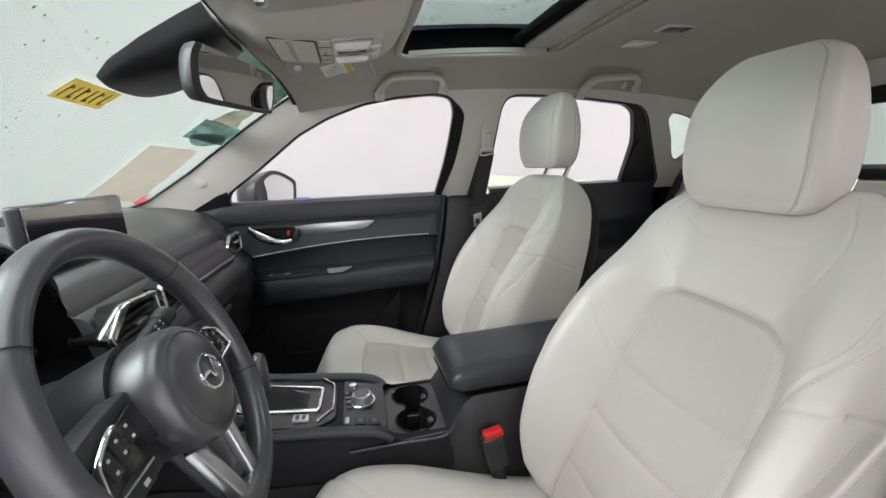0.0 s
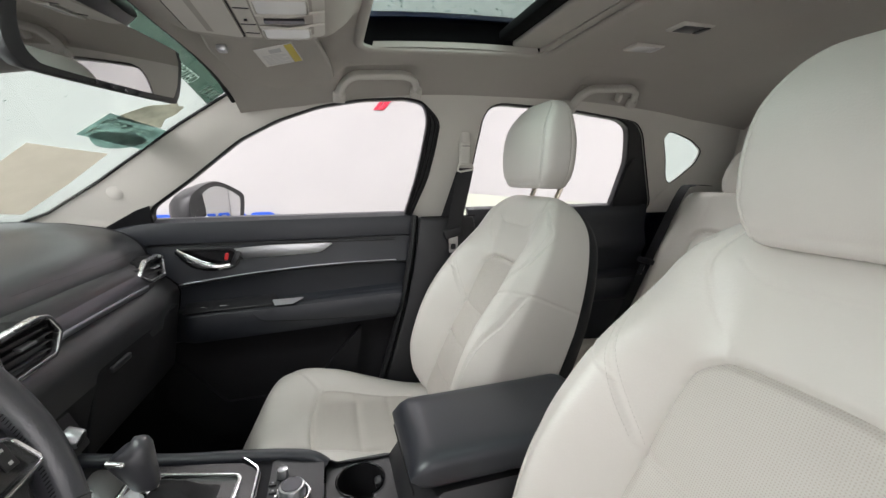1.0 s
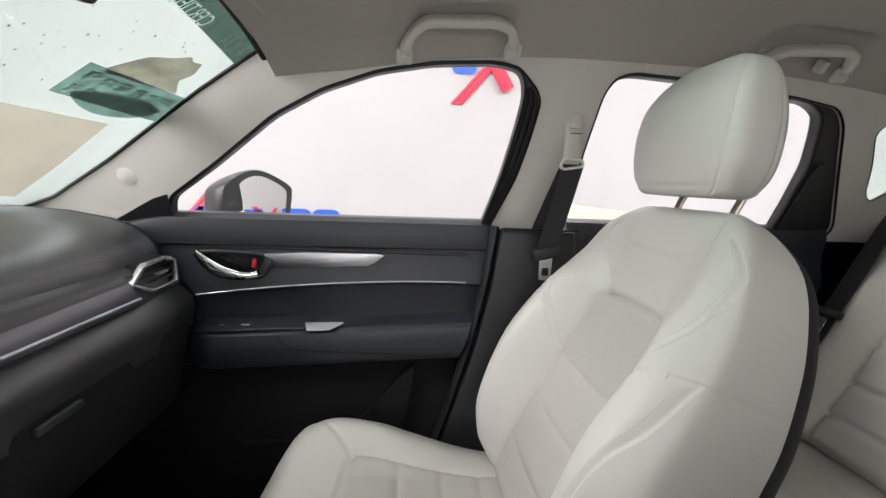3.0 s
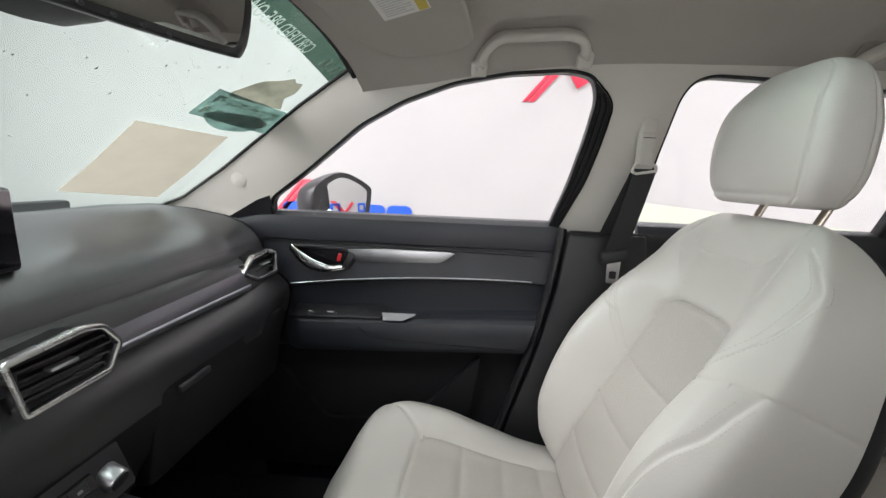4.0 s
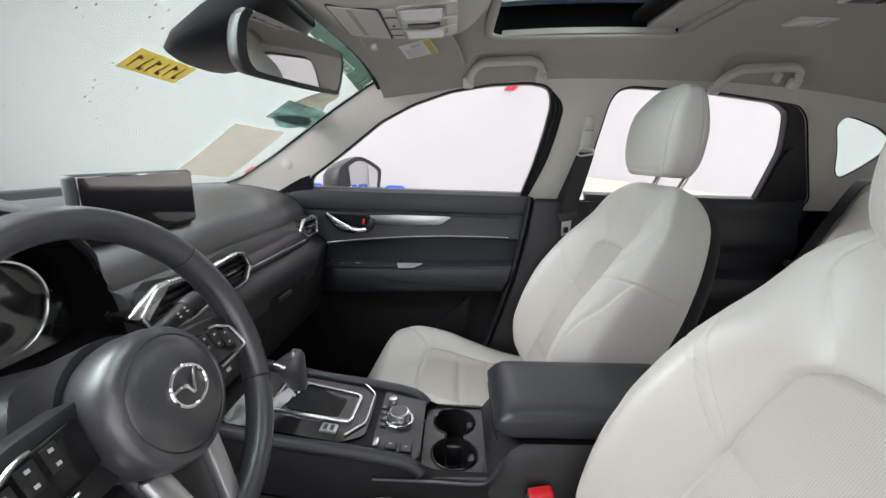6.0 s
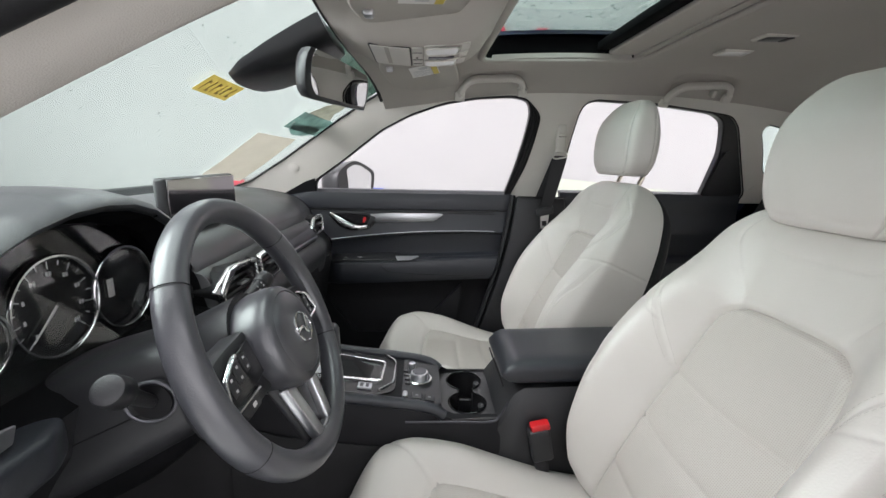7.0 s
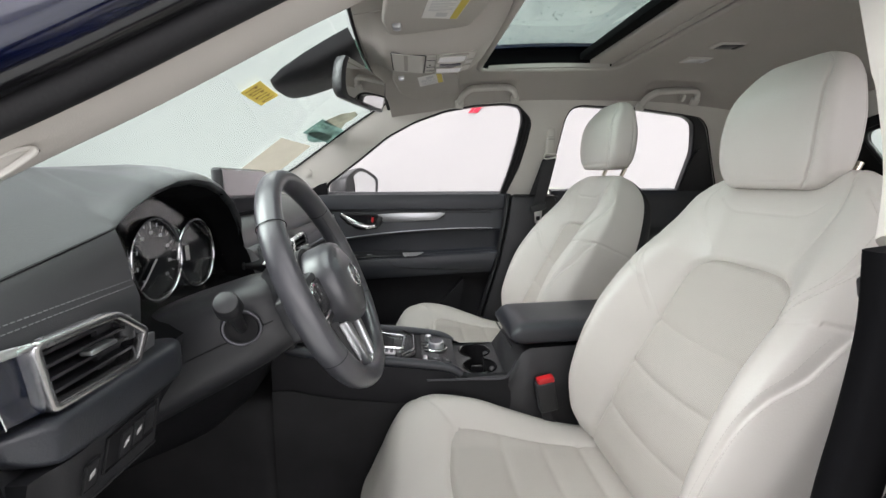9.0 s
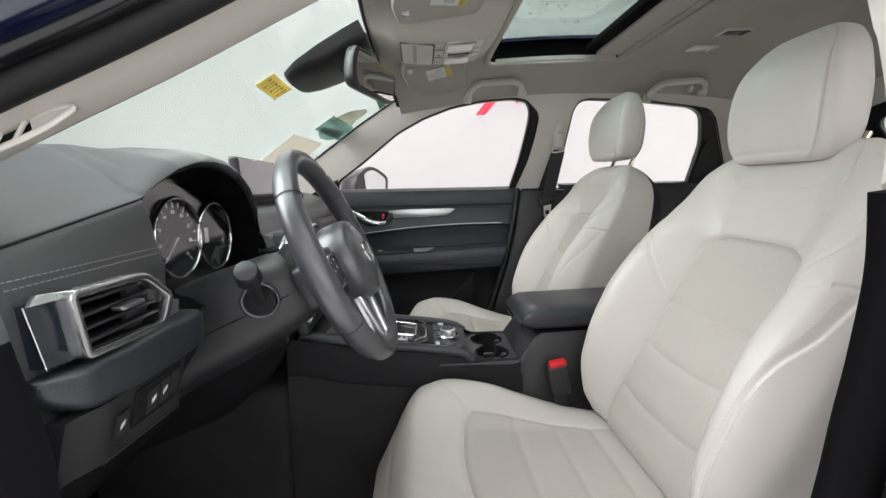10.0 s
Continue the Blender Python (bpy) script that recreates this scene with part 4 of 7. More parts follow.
    part("window_switch", B((0.165, 0.676, 0.893), (0.030, 0.016, 0.008), 0.003, 2, (0, -2, 0)), PLASTIC, door)
    part("switch_mark", B((0.165, 0.668, 0.8965), (0.018, 0.003, 0.002)), GREYMARK, door)
    part("lock_switch", B((0.11, 0.676, 0.891), (0.02, 0.014, 0.006), 0.002), PLASTIC, door)
    part("switch_mark", B((0.11, 0.672, 0.8945), (0.010, 0.003, 0.001)), GREYMARK, door)
    part("pull_insert", poly([(0.300, 0.668, 0.9025), (0.388, 0.668, 0.9035), (0.358, 0.648, 0.8935), (0.308, 0.648, 0.892)], (0, -0.003, -0.002)), SATIN, door, "silver pull insert")
    # map pocket
    pocket = [(0.016, 0.735), (0.145, 0.584), (0.263, 0.586), (0.427, 0.645), (0.56, 0.790), (0.52, 0.50), (0.10, 0.47), (-0.02, 0.60)]
    part("door_pocket", plate(rounded(pocket, 0.012), [], lambda a, b: Vector((a, 0.704, b)), (0, -0.020, 0)), SHELL, door, "black map pocket")
    # triangle cover before the window
    part("mirror_sail", plate([(-0.13, 1.125), (-0.03, 1.178), (0.004, 1.19), (0.002, 1.125)], [], flank(1, 0.016), (0, 0.02, 0)), PLASTIC, door)
    for k, z in enumerate((1.075, 1.068)):
        part("pad_seam", T([(x, 0.7025 + 0.002 * k, z + 0.016 * (0.3 - x)) for x in [-0.02 + 0.70 * i / 24 for i in range(25)]], 0.0012, n=6), RUBBER, door)
    part("arm_seam", T(spline([(0.243, 0.645, 0.872), (0.258, 0.644, 0.858), (0.29, 0.645, 0.844), (0.465, 0.648, 0.833), (0.645, 0.652, 0.830)], 6), 0.0014, n=6), RUBBER, door)
    # outside mirror
    mn, ms = Vector((0.86, -0.51, 0.03)).normalized(), Vector((0.51, 0.86, 0)).normalized()
    mu = mn.cross(ms).normalized()
    if mu.z < 0:
        mu = -mu
    mc = Vector((0.112, 0.945, 1.160))
    shape = spline([(1.2 * a, 1.2 * b, 0) for a, b, c in ((-0.098, 0.020, 0), (-0.086, 0.045, 0), (-0.035, 0.072, 0), (0.01, 0.075, 0), (0.06, 0.059, 0), (0.094, 0.041, 0), (0.101, 0.024, 0), (0.090, -0.03, 0), (0.074, -0.060, 0), (0.0, -0.070, 0), (-0.075, -0.066, 0), (-0.096, -0.035, 0))], 4, True)
    spot = lambda p, k, e: mc + ms * (p.x * k) + mu * (p.y * k) + mn * e
    mirror = part("door_mirror", loft([[spot(p, k, e) + Vector((-0.03 * (1 - k), 0, -0.01 * (1 - k))) for p in shape] for k, e in ((0.25, -0.125), (0.62, -0.112), (0.86, -0.080), (0.98, -0.035), (1.03, 0.0), (1.0, 0.008), (0.93, 0.0085))]), PLASTIC, door, "black outside door mirror", angle=60)
    glass = bmesh.new()
    glass.faces.new([glass.verts.new(spot(Vector((max(p.x * 0.80, -0.060 - 0.12 * abs(p.y)), p.y * 0.86 - 0.002, 0)), 1.0, 0.010)) for p in shape])
    extrude(glass, list(glass.faces), mn * -0.003)
    part("mirror_glass", glass, MIRROR, mirror)
    part("mirror_arm", T([(0.04, 0.74, 1.130), (0.05, 0.80, 1.125), (0.08, 0.88, 1.128)], 0.035, 0.018, n=12), PAINT, mirror)


build_passenger_door()


def build_rear_door():
    door = thing("door_2", (1.2, 0.72, 0.4), "black rear passenger door lining with window shut", "car door")

    def f(u, v):
        x = 0.93 + 0.72 * u
        rows = [(0, 1.158, 0.735), (0.06, 1.155, 0.712), (0.12, 1.125, 0.700), (0.22, 1.07, 0.705), (0.3, 1.0, 0.692), (0.36, 0.965, 0.708), (0.46, 0.90, 0.712), (0.5, 0.885, 0.66), (0.56, 0.85, 0.648), (0.64, 0.80, 0.66), (0.68, 0.785, 0.705), (1, 0.42, 0.70)]
        z, y = lerp_rows(rows, v)
        return Vector((x, y, z))
    part("lining", sheet(f, 24, 40, None, (0, 0.02, 0)), SOFT, door, "black moulded door lining", angle=30)
    part("trim_strip", poly([(0.98, 0.702, 1.075), (1.25, 0.702, 1.08), (1.27, 0.702, 1.07), (1.22, 0.702, 1.05), (0.98, 0.702, 1.045)], (0, -0.007, 0), 0.002), SATIN, door)
    # fixed black sail at the window's rear corner
    part("window_sail", plate([(1.500, 1.125), (1.502, 1.285), (1.510, 1.312), (1.524, 1.318), (1.548, 1.290), (1.640, 1.125)], [], flank(1, 0.016), (0, 0.012, 0)), PLASTIC, door)
    return door


build_rear_door()


def build_pillar():
    o = thing("pillar_cover", (0.83, 0.66, 0.4), "black centre pillar cover below the cream trim", "pillar trim", kind="structure")
    lower = [(0.752, 1.135), (0.935, 1.135), (0.955, 0.98), (0.965, 0.80), (0.93, 0.62), (0.86, 0.45), (0.58, 0.45), (0.645, 0.66), (0.70, 0.84), (0.735, 1.0)]
    part("lower_cover", poly([(x, 0.652, z) for x, z in lower], (0, 0.05, 0), 0.012), PLASTIC, o, "black lower pillar cover")
    part("door_seal", T(spline([(0.742, 0.68, 1.14), (0.722, 0.675, 1.0), (0.688, 0.672, 0.84), (0.635, 0.67, 0.66), (0.57, 0.67, 0.45)], 6), 0.010, 0.02, n=10, up=(0, 1, 0)), RUBBER, o)

    part("pillar_joint", T([(0.755, 0.649, 1.136), (0.84, 0.640, 1.136), (0.935, 0.649, 1.136)], 0.003, n=8), RUBBER, o)


build_pillar()


def build_belt(side, anchor, tongue, floor_pt):
    b = thing("seat_belt", (floor_pt[0], floor_pt[1], floor_pt[2]), "black seat belt hanging from its cream pillar guide", "seat belt", "seat belts")
    ax, ay, az = anchor
    part("height_adjuster", B((ax, ay + side * 0.012, az + 0.025), (0.036, 0.016, 0.105), 0.007, 3, (0, 0, 0)), CREAM, b, "cream plastic belt adjuster")
    part("adjuster_button", B((ax, ay + side * 0.002, az + 0.055), (0.028, 0.01, 0.03), 0.004, 2), CREAM, b)
    part("button_line", B((ax, ay - side * 0.0038, az + 0.030), (0.026, 0.001, 0.0016)), RUBBER, b)
    loop = rounded([(ax - 0.028, ay, az - 0.040), (ax - 0.022, ay - side * 0.004, az - 0.024), (ax + 0.018, ay - side * 0.004, az - 0.026), (ax + 0.024, ay - side * 0.002, az - 0.038), (ax - 0.020, ay, az - 0.046)], 0.010)
    part("belt_loop", T(loop, 0.0036, 0.004, n=10, closed=True, up=(0, 1, 0)), CREAM, b, "cream plastic belt guide")
    tx, ty, tz = tongue

    def web(u, v):
        p = Vector((ax, ay - side * 0.004, az - 0.035)).lerp(Vector((tx, ty, tz + 0.03)), u)
        return p + Vector(((v - 0.5) * 0.047, -side * 0.003 * math.sin(math.pi * u), 0))
    part("webbing", sheet(web, 12, 3, None, (0, side * 0.0016, 0)), WEB, b, "black woven webbing")

    def web2(u, v):
        p = Vector((ax, ay + side * 0.012, az - 0.035)).lerp(Vector(floor_pt), u)
        return p + Vector(((v - 0.5) * 0.046, 0, 0))
    part("webbing", sheet(web2, 12, 3, None, (0, side * 0.0016, 0)), WEB, b)
    part("tongue_grip", B((tx, ty, tz + 0.02), (0.064, 0.016, 0.030), 0.007, 3, (0, -14, 0)), PLASTIC, b)
    plate_pts = rounded([(-0.014, -0.045), (0.014, -0.045), (0.016, 0.01), (-0.016, 0.01)], 0.004)
    hole = rounded([(-0.008, -0.034), (0.008, -0.034), (0.008, -0.016), (-0.008, -0.016)], 0.003)
    part("tongue", plate(plate_pts, [hole], lambda a, c: Vector((tx + a, ty, tz + c)), (0, side * 0.003, 0)), CHROME, b, "steel belt tongue")


build_belt(-1, (0.890, -0.645, 1.35), (0.866, -0.612, 1.062), (0.890, -0.645, 0.45))
build_belt(1, (0.886, 0.594, 1.322), (0.855, 0.630, 1.066), (0.838, 0.660, 1.110))


# ---- dashboard ----
HOOD_RIM = [(-0.56, 1.138), (-0.519, 1.145), (-0.488, 1.162), (-0.436, 1.183), (-0.38, 1.196), (-0.33, 1.199), (-0.28, 1.195), (-0.235, 1.182), (-0.195, 1.157), (-0.163, 1.118), (-0.143, 1.085), (-0.12, 1.080)]


def hood_rim(y):
    for (a, p), (b, q) in zip(HOOD_RIM, HOOD_RIM[1:]):
        if y <= b:
            return p + (q - p) * (y - a) / (b - a)
    return HOOD_RIM[-1][1]


def dash_section(y):
    """Section of the dashboard, from the windscreen over the lip and down."""
    bow = 0.020 * (y / 0.62) ** 2 - 0.030 * step(0.47, 0.665, y)
    g = step(-0.530, -0.517, y) * (1 - step(-0.168, -0.143, y))
    d = step(-0.16, -0.34, y)
    r = hood_rim(y)
    lip = 1.145 + 0.19 * (y + 0.519)
    rows = [(-0.50, 1.135), (-0.42, 1.150), (-0.30, 1.158), (-0.18, 1.150), (-0.10, 1.136), (-0.055, 1.120), (-0.035, 1.106), (-0.022, 1.094), (-0.012, 1.080),
            (-0.006, 1.066), (-0.004, 1.058), (0.008, 1.054), (0.020, 1.040), (0.030, 1.006), (0.034, 0.992), (0.044, 0.985), (0.062, 0.965), (0.066, 0.945), (0.058, 0.90), (0.035, 0.82), (-0.01, 0.74), (-0.08, 0.68), (-0.20, 0.65)]
    driver = [(-0.50, 1.160), (-0.42, 1.197), (-0.30, 1.217), (-0.18, 1.214), (-0.10, lip + 0.062), (-0.050, lip + 0.033), (-0.022, lip + 0.013), (-0.008, lip + 0.005), (0.0, lip),
              (0.005, lip - 0.008), (0.010, (lip + 1.084) / 2), (0.014, 1.084), (0.0165, 1.079), (0.018, 1.072), (0.020, 1.064), (0.014, 1.0), (0.012, 0.986), (0.014, 0.965), (0.010, 0.92), (-0.05, 0.84), (-0.13, 0.75), (-0.2, 0.68), (-0.24, 0.65)]
    back = max(r - 0.030, 1.03)
    # left of the hood's crown the pad rises behind the rim as it does beside it
    rise = 1 - step(-0.44, -0.34, y)
    over = lambda low, high: low + (max(low, high) - low) * rise
    cap = min(lip, 1.150)
    hood = [None, None, None, (-0.18, over(r + 0.020, 1.214)), (-0.10, over(r + 0.023, cap + 0.062)), (-0.047, over(r + 0.020, cap + 0.033)), (-0.020, over(r + 0.014, cap + 0.013)), (-0.006, over(r + 0.008, cap + 0.005)), (0.0, r),
            (-0.005, r - 0.005), (-0.022, r - 0.009), (-0.050, r - 0.015), (-0.072, back), (-0.078, (back + 1.012) / 2), (-0.076, 1.012), (-0.04, 1.006), (0.0, 1.000), (0.022, 0.988), (0.010, 0.93), None, None, None, None]
    out = []
    for i, ((x, z), (xd, zd)) in enumerate(zip(rows, driver)):
        x, z = x + (xd - x) * d + bow * (1 - 0.75 * d), z + (zd - z) * d
        if hood[i]:
            x, z = x + (hood[i][0] - x) * g, z + (hood[i][1] - z) * g
        out.append((x, z))
    return out


def build_dashboard():
    dash = thing("dashboard", (-0.1, 0, 0.6), "black soft-touch dashboard with silver-edged air vents", "dashboard")
    n = len(dash_section(0)) - 1
    ys = [-0.735 + 1.40 * i / 280 for i in range(281)]

    def f(u, v):
        y = ys[round(u * 280)]
        x, z = dash_section(y)[round(v * n)]
        return Vector((x, y, z))
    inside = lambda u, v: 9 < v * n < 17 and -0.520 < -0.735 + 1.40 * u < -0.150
    behind_vent = lambda u, v: 14 < v * n < 15 and -0.682 < -0.735 + 1.40 * u < -0.60
    part("lower_dash", sheet(f, 280, n, lambda u, v: v * n > 18, (-0.006, 0, -0.004)), SHELL, dash, "hard black plastic lower dash", angle=35)
    part("dash_pad", sheet(f, 280, n, lambda u, v: not inside(u, v) and not behind_vent(u, v) and v * n < (10 if u > 0.42 else 15), (-0.006, 0, -0.004)), DASHPAD, dash, "black grained dash pad", angle=35)
    part("fascia", sheet(f, 280, n, lambda u, v: not inside(u, v) and (10 if u > 0.42 else 15) < v * n < 18, (-0.006, 0, -0.004)), PLASTIC, dash, "smooth black fascia", angle=35)
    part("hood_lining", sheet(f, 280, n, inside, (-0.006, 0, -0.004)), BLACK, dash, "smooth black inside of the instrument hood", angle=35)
    ring = [Vector((x, 0.665, z)) for x, z in dash_section(0.665)] + [Vector((-0.45, 0.665, 0.65))]
    part("end_cap", poly([p for p in ring if p.z > 0.99] + [Vector((-0.50, 0.665, 1.0))], (0, 0.012, 0)), SHELL, dash)
    # lower part of the end plate: shade put into a near-black colour
    part("shaded_end", poly([p for p in ring if p.z < 1.001] + [Vector((-0.50, 0.665, 0.999))], (0, 0.012, 0)), BLACK, dash, "lower dash end plate, blackened to imitate shade")
    edge = [(x + 0.004, z) for x, z in dash_section(-0.735) if z > 1.068] + [(0.036, 1.03), (0.044, 0.99), (0.050, 0.95), (0.046, 0.90), (0.030, 0.84), (0.004, 0.76), (-0.03, 0.66), (-0.07, 0.56), (-0.10, 0.46)]
    edge = spline([(x, 0, z) for x, z in edge], 3)
    secs = [[Vector((p.x, -0.7355, p.z)) for p in edge], [Vector((p.x - 0.004, -0.742, p.z - 0.002)) for p in edge], [Vector((p.x - 0.014, -0.748, p.z - 0.005)) for p in edge], [Vector((p.x - 0.04, -0.752, p.z - 0.010)) for p in edge], [Vector((-0.52, -0.752, min(p.z, 1.10))) for p in edge]]
    bm = bmesh.new()
    skin(bm, [[bm.verts.new(p) for p in r] for r in secs], caps=False)
    bmesh.ops.delete(bm, geom=[f for f in bm.faces if max(v.co.z for v in f.verts) - min(v.co.z for v in f.verts) > 0.5], context="FACES")
    # the cover's lower half is coloured blacker to imitate the shade there
    shaded_half = bm.copy()
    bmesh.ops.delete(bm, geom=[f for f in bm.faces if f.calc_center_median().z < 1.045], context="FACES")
    bmesh.ops.delete(shaded_half, geom=[f for f in shaded_half.faces if f.calc_center_median().z >= 1.045], context="FACES")
    part("end_cover", bm, SOFT, dash, "smooth black side cover of the dash", angle=60)
    part("end_cover", shaded_half, BLACK, dash, "lower half of the side cover, blackened to imitate shade", angle=60)
    # stitched seams: a dark one on the passenger's lip, a paler pair on the driver's side
    bm = bmesh.new()
    dashes(bm, [Vector((dash_section(y)[8][0] + 0.002, y, dash_section(y)[8][1] + 0.001)) for y in [0.16 + 0.46 * i / 60 for i in range(61)]], 0.004, 0.004, 0.0006)
    tagged(part("stitching", bm, DARKMETAL, dash), kind="stuff")
    bm = bmesh.new()
    for z in (1.0855, 1.0795):
        dashes(bm, [Vector((dash_section(y)[11 if z > 1.08 else 12][0] + 0.0014, y, z)) for y in [-0.725 + 0.20 * i / 20 for i in range(21)]], 0.0036, 0.0026, 0.0006)
    tagged(part("stitching", bm, PALETHREAD, dash), kind="stuff")
    part("lip_seam", T([Vector((dash_section(y)[8][0], y, dash_section(y)[8][1])) for y in [-0.733 + 0.21 * i / 20 for i in range(21)]], 0.0016, n=6), RUBBER, dash)
    # decorative strip on the passenger side
    def strip(u, v):
        y = 0.165 + 0.325 * u
        a = dash_section(y)
        x0, z0, x1, z1 = a[11][0] + 0.006, 1.046 - 0.006 * (1 - u), a[14][0] + 0.004, 1.001
        return Vector((x0 + (x1 - x0) * v + 0.004 * math.sin(math.pi * v), y, z0 + (z1 - z0) * v))
    part("trim_strip", sheet(strip, 24, 6, None, (-0.004, 0, 0)), DARKMETAL, dash, "dark brushed metal trim strip")
    part("trim_edge", T([strip(i / 20, 0.90) + Vector((0.002, 0, 0)) for i in range(21)], 0.003, 0.006, n=10), BRUSHED, dash, "bright lower edge of the trim strip")
    part("vent_cap", poly(rounded([(0.047, -0.119, 1.063), (0.047, -0.085, 1.060), (0.047, -0.146, 1.014), (0.045, -0.182, 1.031)], 0.004), (-0.008, 0, 0), 0.002), VENTMETAL, dash, "silver end piece of the centre vent")
    # passenger air vents
    def vent(outline, xf, slats, tab, lean=0.0, deep=0.05, mirror_y=None):
        put = lambda a, b: Vector((xf(a, b), a, b))
        pts = rounded(outline, 0.006)
        v = part("air_vent", plate([p for p in pts], [], lambda a, b: put(a, b) - Vector((deep, 0, 0)), (-0.004, 0, 0)), RUBBER, dash, "black air vent")
        part("vent_frame", T([put(p[0], p[1]) for p in pts], 0.0042, 0.006, n=12, closed=True, up=(1, 0, 0), sq=0.5), VENTMETAL, v, "polished silver vent frame")
        c = sum((Vector(p) for p in pts), Vector((0, 0))) / len(pts)
        inner = [Vector(p).lerp(c, 0.04) for p in pts]
        wall = bmesh.new()
        r0 = [wall.verts.new(put(p[0], p[1])) for p in inner]
        r1 = [wall.verts.new(put(p[0], p[1]) - Vector((deep, 0, 0))) for p in inner]
        skin(wall, [r0, r1], caps=False)
        part("vent_duct", wall, RUBBER, v)
        lo, hi = min(p[1] for p in pts), max(p[1] for p in pts)
        for k in range(slats):
            z = lo + (hi - lo) * (k + 1) / (slats + 1)
            cross = []
            for p, q in zip(pts, pts[1:] + pts[:1]):
                if (p[1] - z) * (q[1] - z) < 0:
                    cross.append(p[0] + (q[0] - p[0]) * (z - p[1]) / (q[1] - p[1]))
            if len(cross) >= 2:
                y0, y1 = min(cross) + 0.007, max(cross) - 0.003
                part("slat", poly([put(y0, z) + Vector((-0.004, 0, 0)), put(y1, z) + Vector((-0.004, 0, 0)), put(y1, z) + Vector((-0.03, 0, -0.004)), put(y0, z) + Vector((-0.03, 0, -0.004))], (0, 0, 0.0035), 0.001), PLASTIC, v)
        part("vent_tab", B((xf(c.x, c.y) + 0.002, tab, c.y), (0.012, 0.034, 0.005), 0.002), SATIN, v)
        part("vent_wheel", R((xf(0, 0) - 0.012, min(p[0] for p in pts) + 0.010 if tab > 0 else max(p[0] for p in pts) - 0.01, c.y - 0.012), (xf(0, 0) - 0.012, min(p[0] for p in pts) + 0.010 if tab > 0 else max(p[0] for p in pts) - 0.01, c.y + 0.012), 0.010, n=16), PLASTIC, v)
    vent([(0.020, 1.050), (0.110, 1.056), (0.136, 1.050), (0.160, 1.020), (0.140, 0.988), (0.034, 0.984)], lambda a, b: 0.044, 5, 0.08)
    vent([(-0.160, 1.024), (-0.125, 1.054), (-0.095, 1.058), (-0.005, 1.050), (0.006, 0.986), (-0.05, 0.982), (-0.135, 0.986)], lambda a, b: 0.044, 5, -0.07)
    vent([(0.490, 1.033), (0.530, 1.062), (0.605, 1.064), (0.637, 1.053), (0.640, 1.006), (0.547, 1.007)], lambda a, b: 0.034, 3, 0.585)
    # driver's outer vent with its wide silver surround
    vent([(-0.688, 1.0665), (-0.609, 1.0655), (-0.594, 1.0625), (-0.5555, 1.032), (-0.5735, 1.004), (-0.6805, 1.010)], lambda a, b: 0.038, 4, -0.622)
    part("vent_surround", poly([(0.033, -0.7225, 1.0665), (0.037, -0.690, 1.066), (0.037, -0.683, 1.0095), (0.034, -0.7130, 1.0125)], (-0.02, 0, 0), 0.001), NAVYGLOSS, dash, "glossy dark vent side panel")
    part("surround_edge", poly([(0.034, -0.7235, 1.0655), (0.038, -0.687, 1.0645), (0.036, -0.689, 1.0705), (0.030, -0.7125, 1.0725)], (0.005, 0, 0.001), 0.0015), VENTMETAL, dash, "broad silver upper edge")
    part("surround_edge", T([(0.034, -0.7235, 1.066), (0.035, -0.7135, 1.012)], 0.0006, n=8, up=(1, 0, 0)), VENTMETAL, dash)
    part("vent_tail", poly([(0.030, -0.556, 1.027), (0.028, -0.524, 1.019), (0.032, -0.534, 1.006), (0.034, -0.564, 1.006)], (0.004, 0, 0), 0.0015), SATIN, dash, "silver end piece of the outer vent")
    # knee bolster below the vent, and the lower panel with switches
    secs = []
    for i in range(41):
        y = -0.718 + 0.266 * i / 40
        face, top, foot = lerp_rows([(-0.718, 0.028, 1.005, 0.987), (-0.702, 0.039, 1.0045, 0.972), (-0.682, 0.0495, 1.003, 0.962), (-0.60, 0.052, 1.0025, 0.957), (-0.52, 0.051, 1.0, 0.955), (-0.49, 0.040, 0.996, 0.956), (-0.465, 0.018, 0.989, 0.960), (-0.452, -0.006, 0.983, 0.964)], y)
        mid, hx, hz = face - 0.026, 0.026, (top - foot) / 2
        secs.append([Vector((mid + hx * math.copysign(abs(math.cos(a)) ** 0.40, math.cos(a)), y, (top + foot) / 2 + hz * math.copysign(abs(math.sin(a)) ** 0.42, math.sin(a)))) for a in [2 * math.pi * k / 36 for k in range(36)]])
    part("knee_pad", loft(secs), SOFT, dash, "padded black knee bolster", angle=60)
    low = lambda u, v: Vector((0.047 - 0.017 * v - 0.010 * (1 - step(0, 0.25, u)), -0.708 + 0.160 * u, 0.962 - 0.060 * v - 0.010 * u * v))
    part("lower_panel", sheet(low, 24, 12, None, (-0.03, 0, 0)), PLASTIC, dash, "black lower panel", angle=50)
    part("panel_edge", T([low(0.25 + 0.75 * k / 12, 1.0) for k in range(13)], 0.0022, n=8), PLASTIC, dash)
    sw = part("switch_panel", sheet(lambda u, v: low(0.45 + 0.48 * u, 0.14 + 0.58 * v) + Vector((0.0012, 0, 0)), 6, 4, None, (-0.002, 0, 0)), SHELL, dash)
    for u, du, v, dv in ((0.29, 0.10, 0.30, 0.44), (0.45, 0.48, 0.14, 0.58)):
        rim = [low(u + du * a, v + dv * b) + Vector((0.0022, 0, 0)) for a, b in ((0, 0), (0.5, 0), (1, 0), (1, 1), (0.5, 1), (0, 1))]
        part("switch_bezel", T(rim, 0.0011, n=6, closed=True, up=(1, 0, 0)), RUBBER, sw)
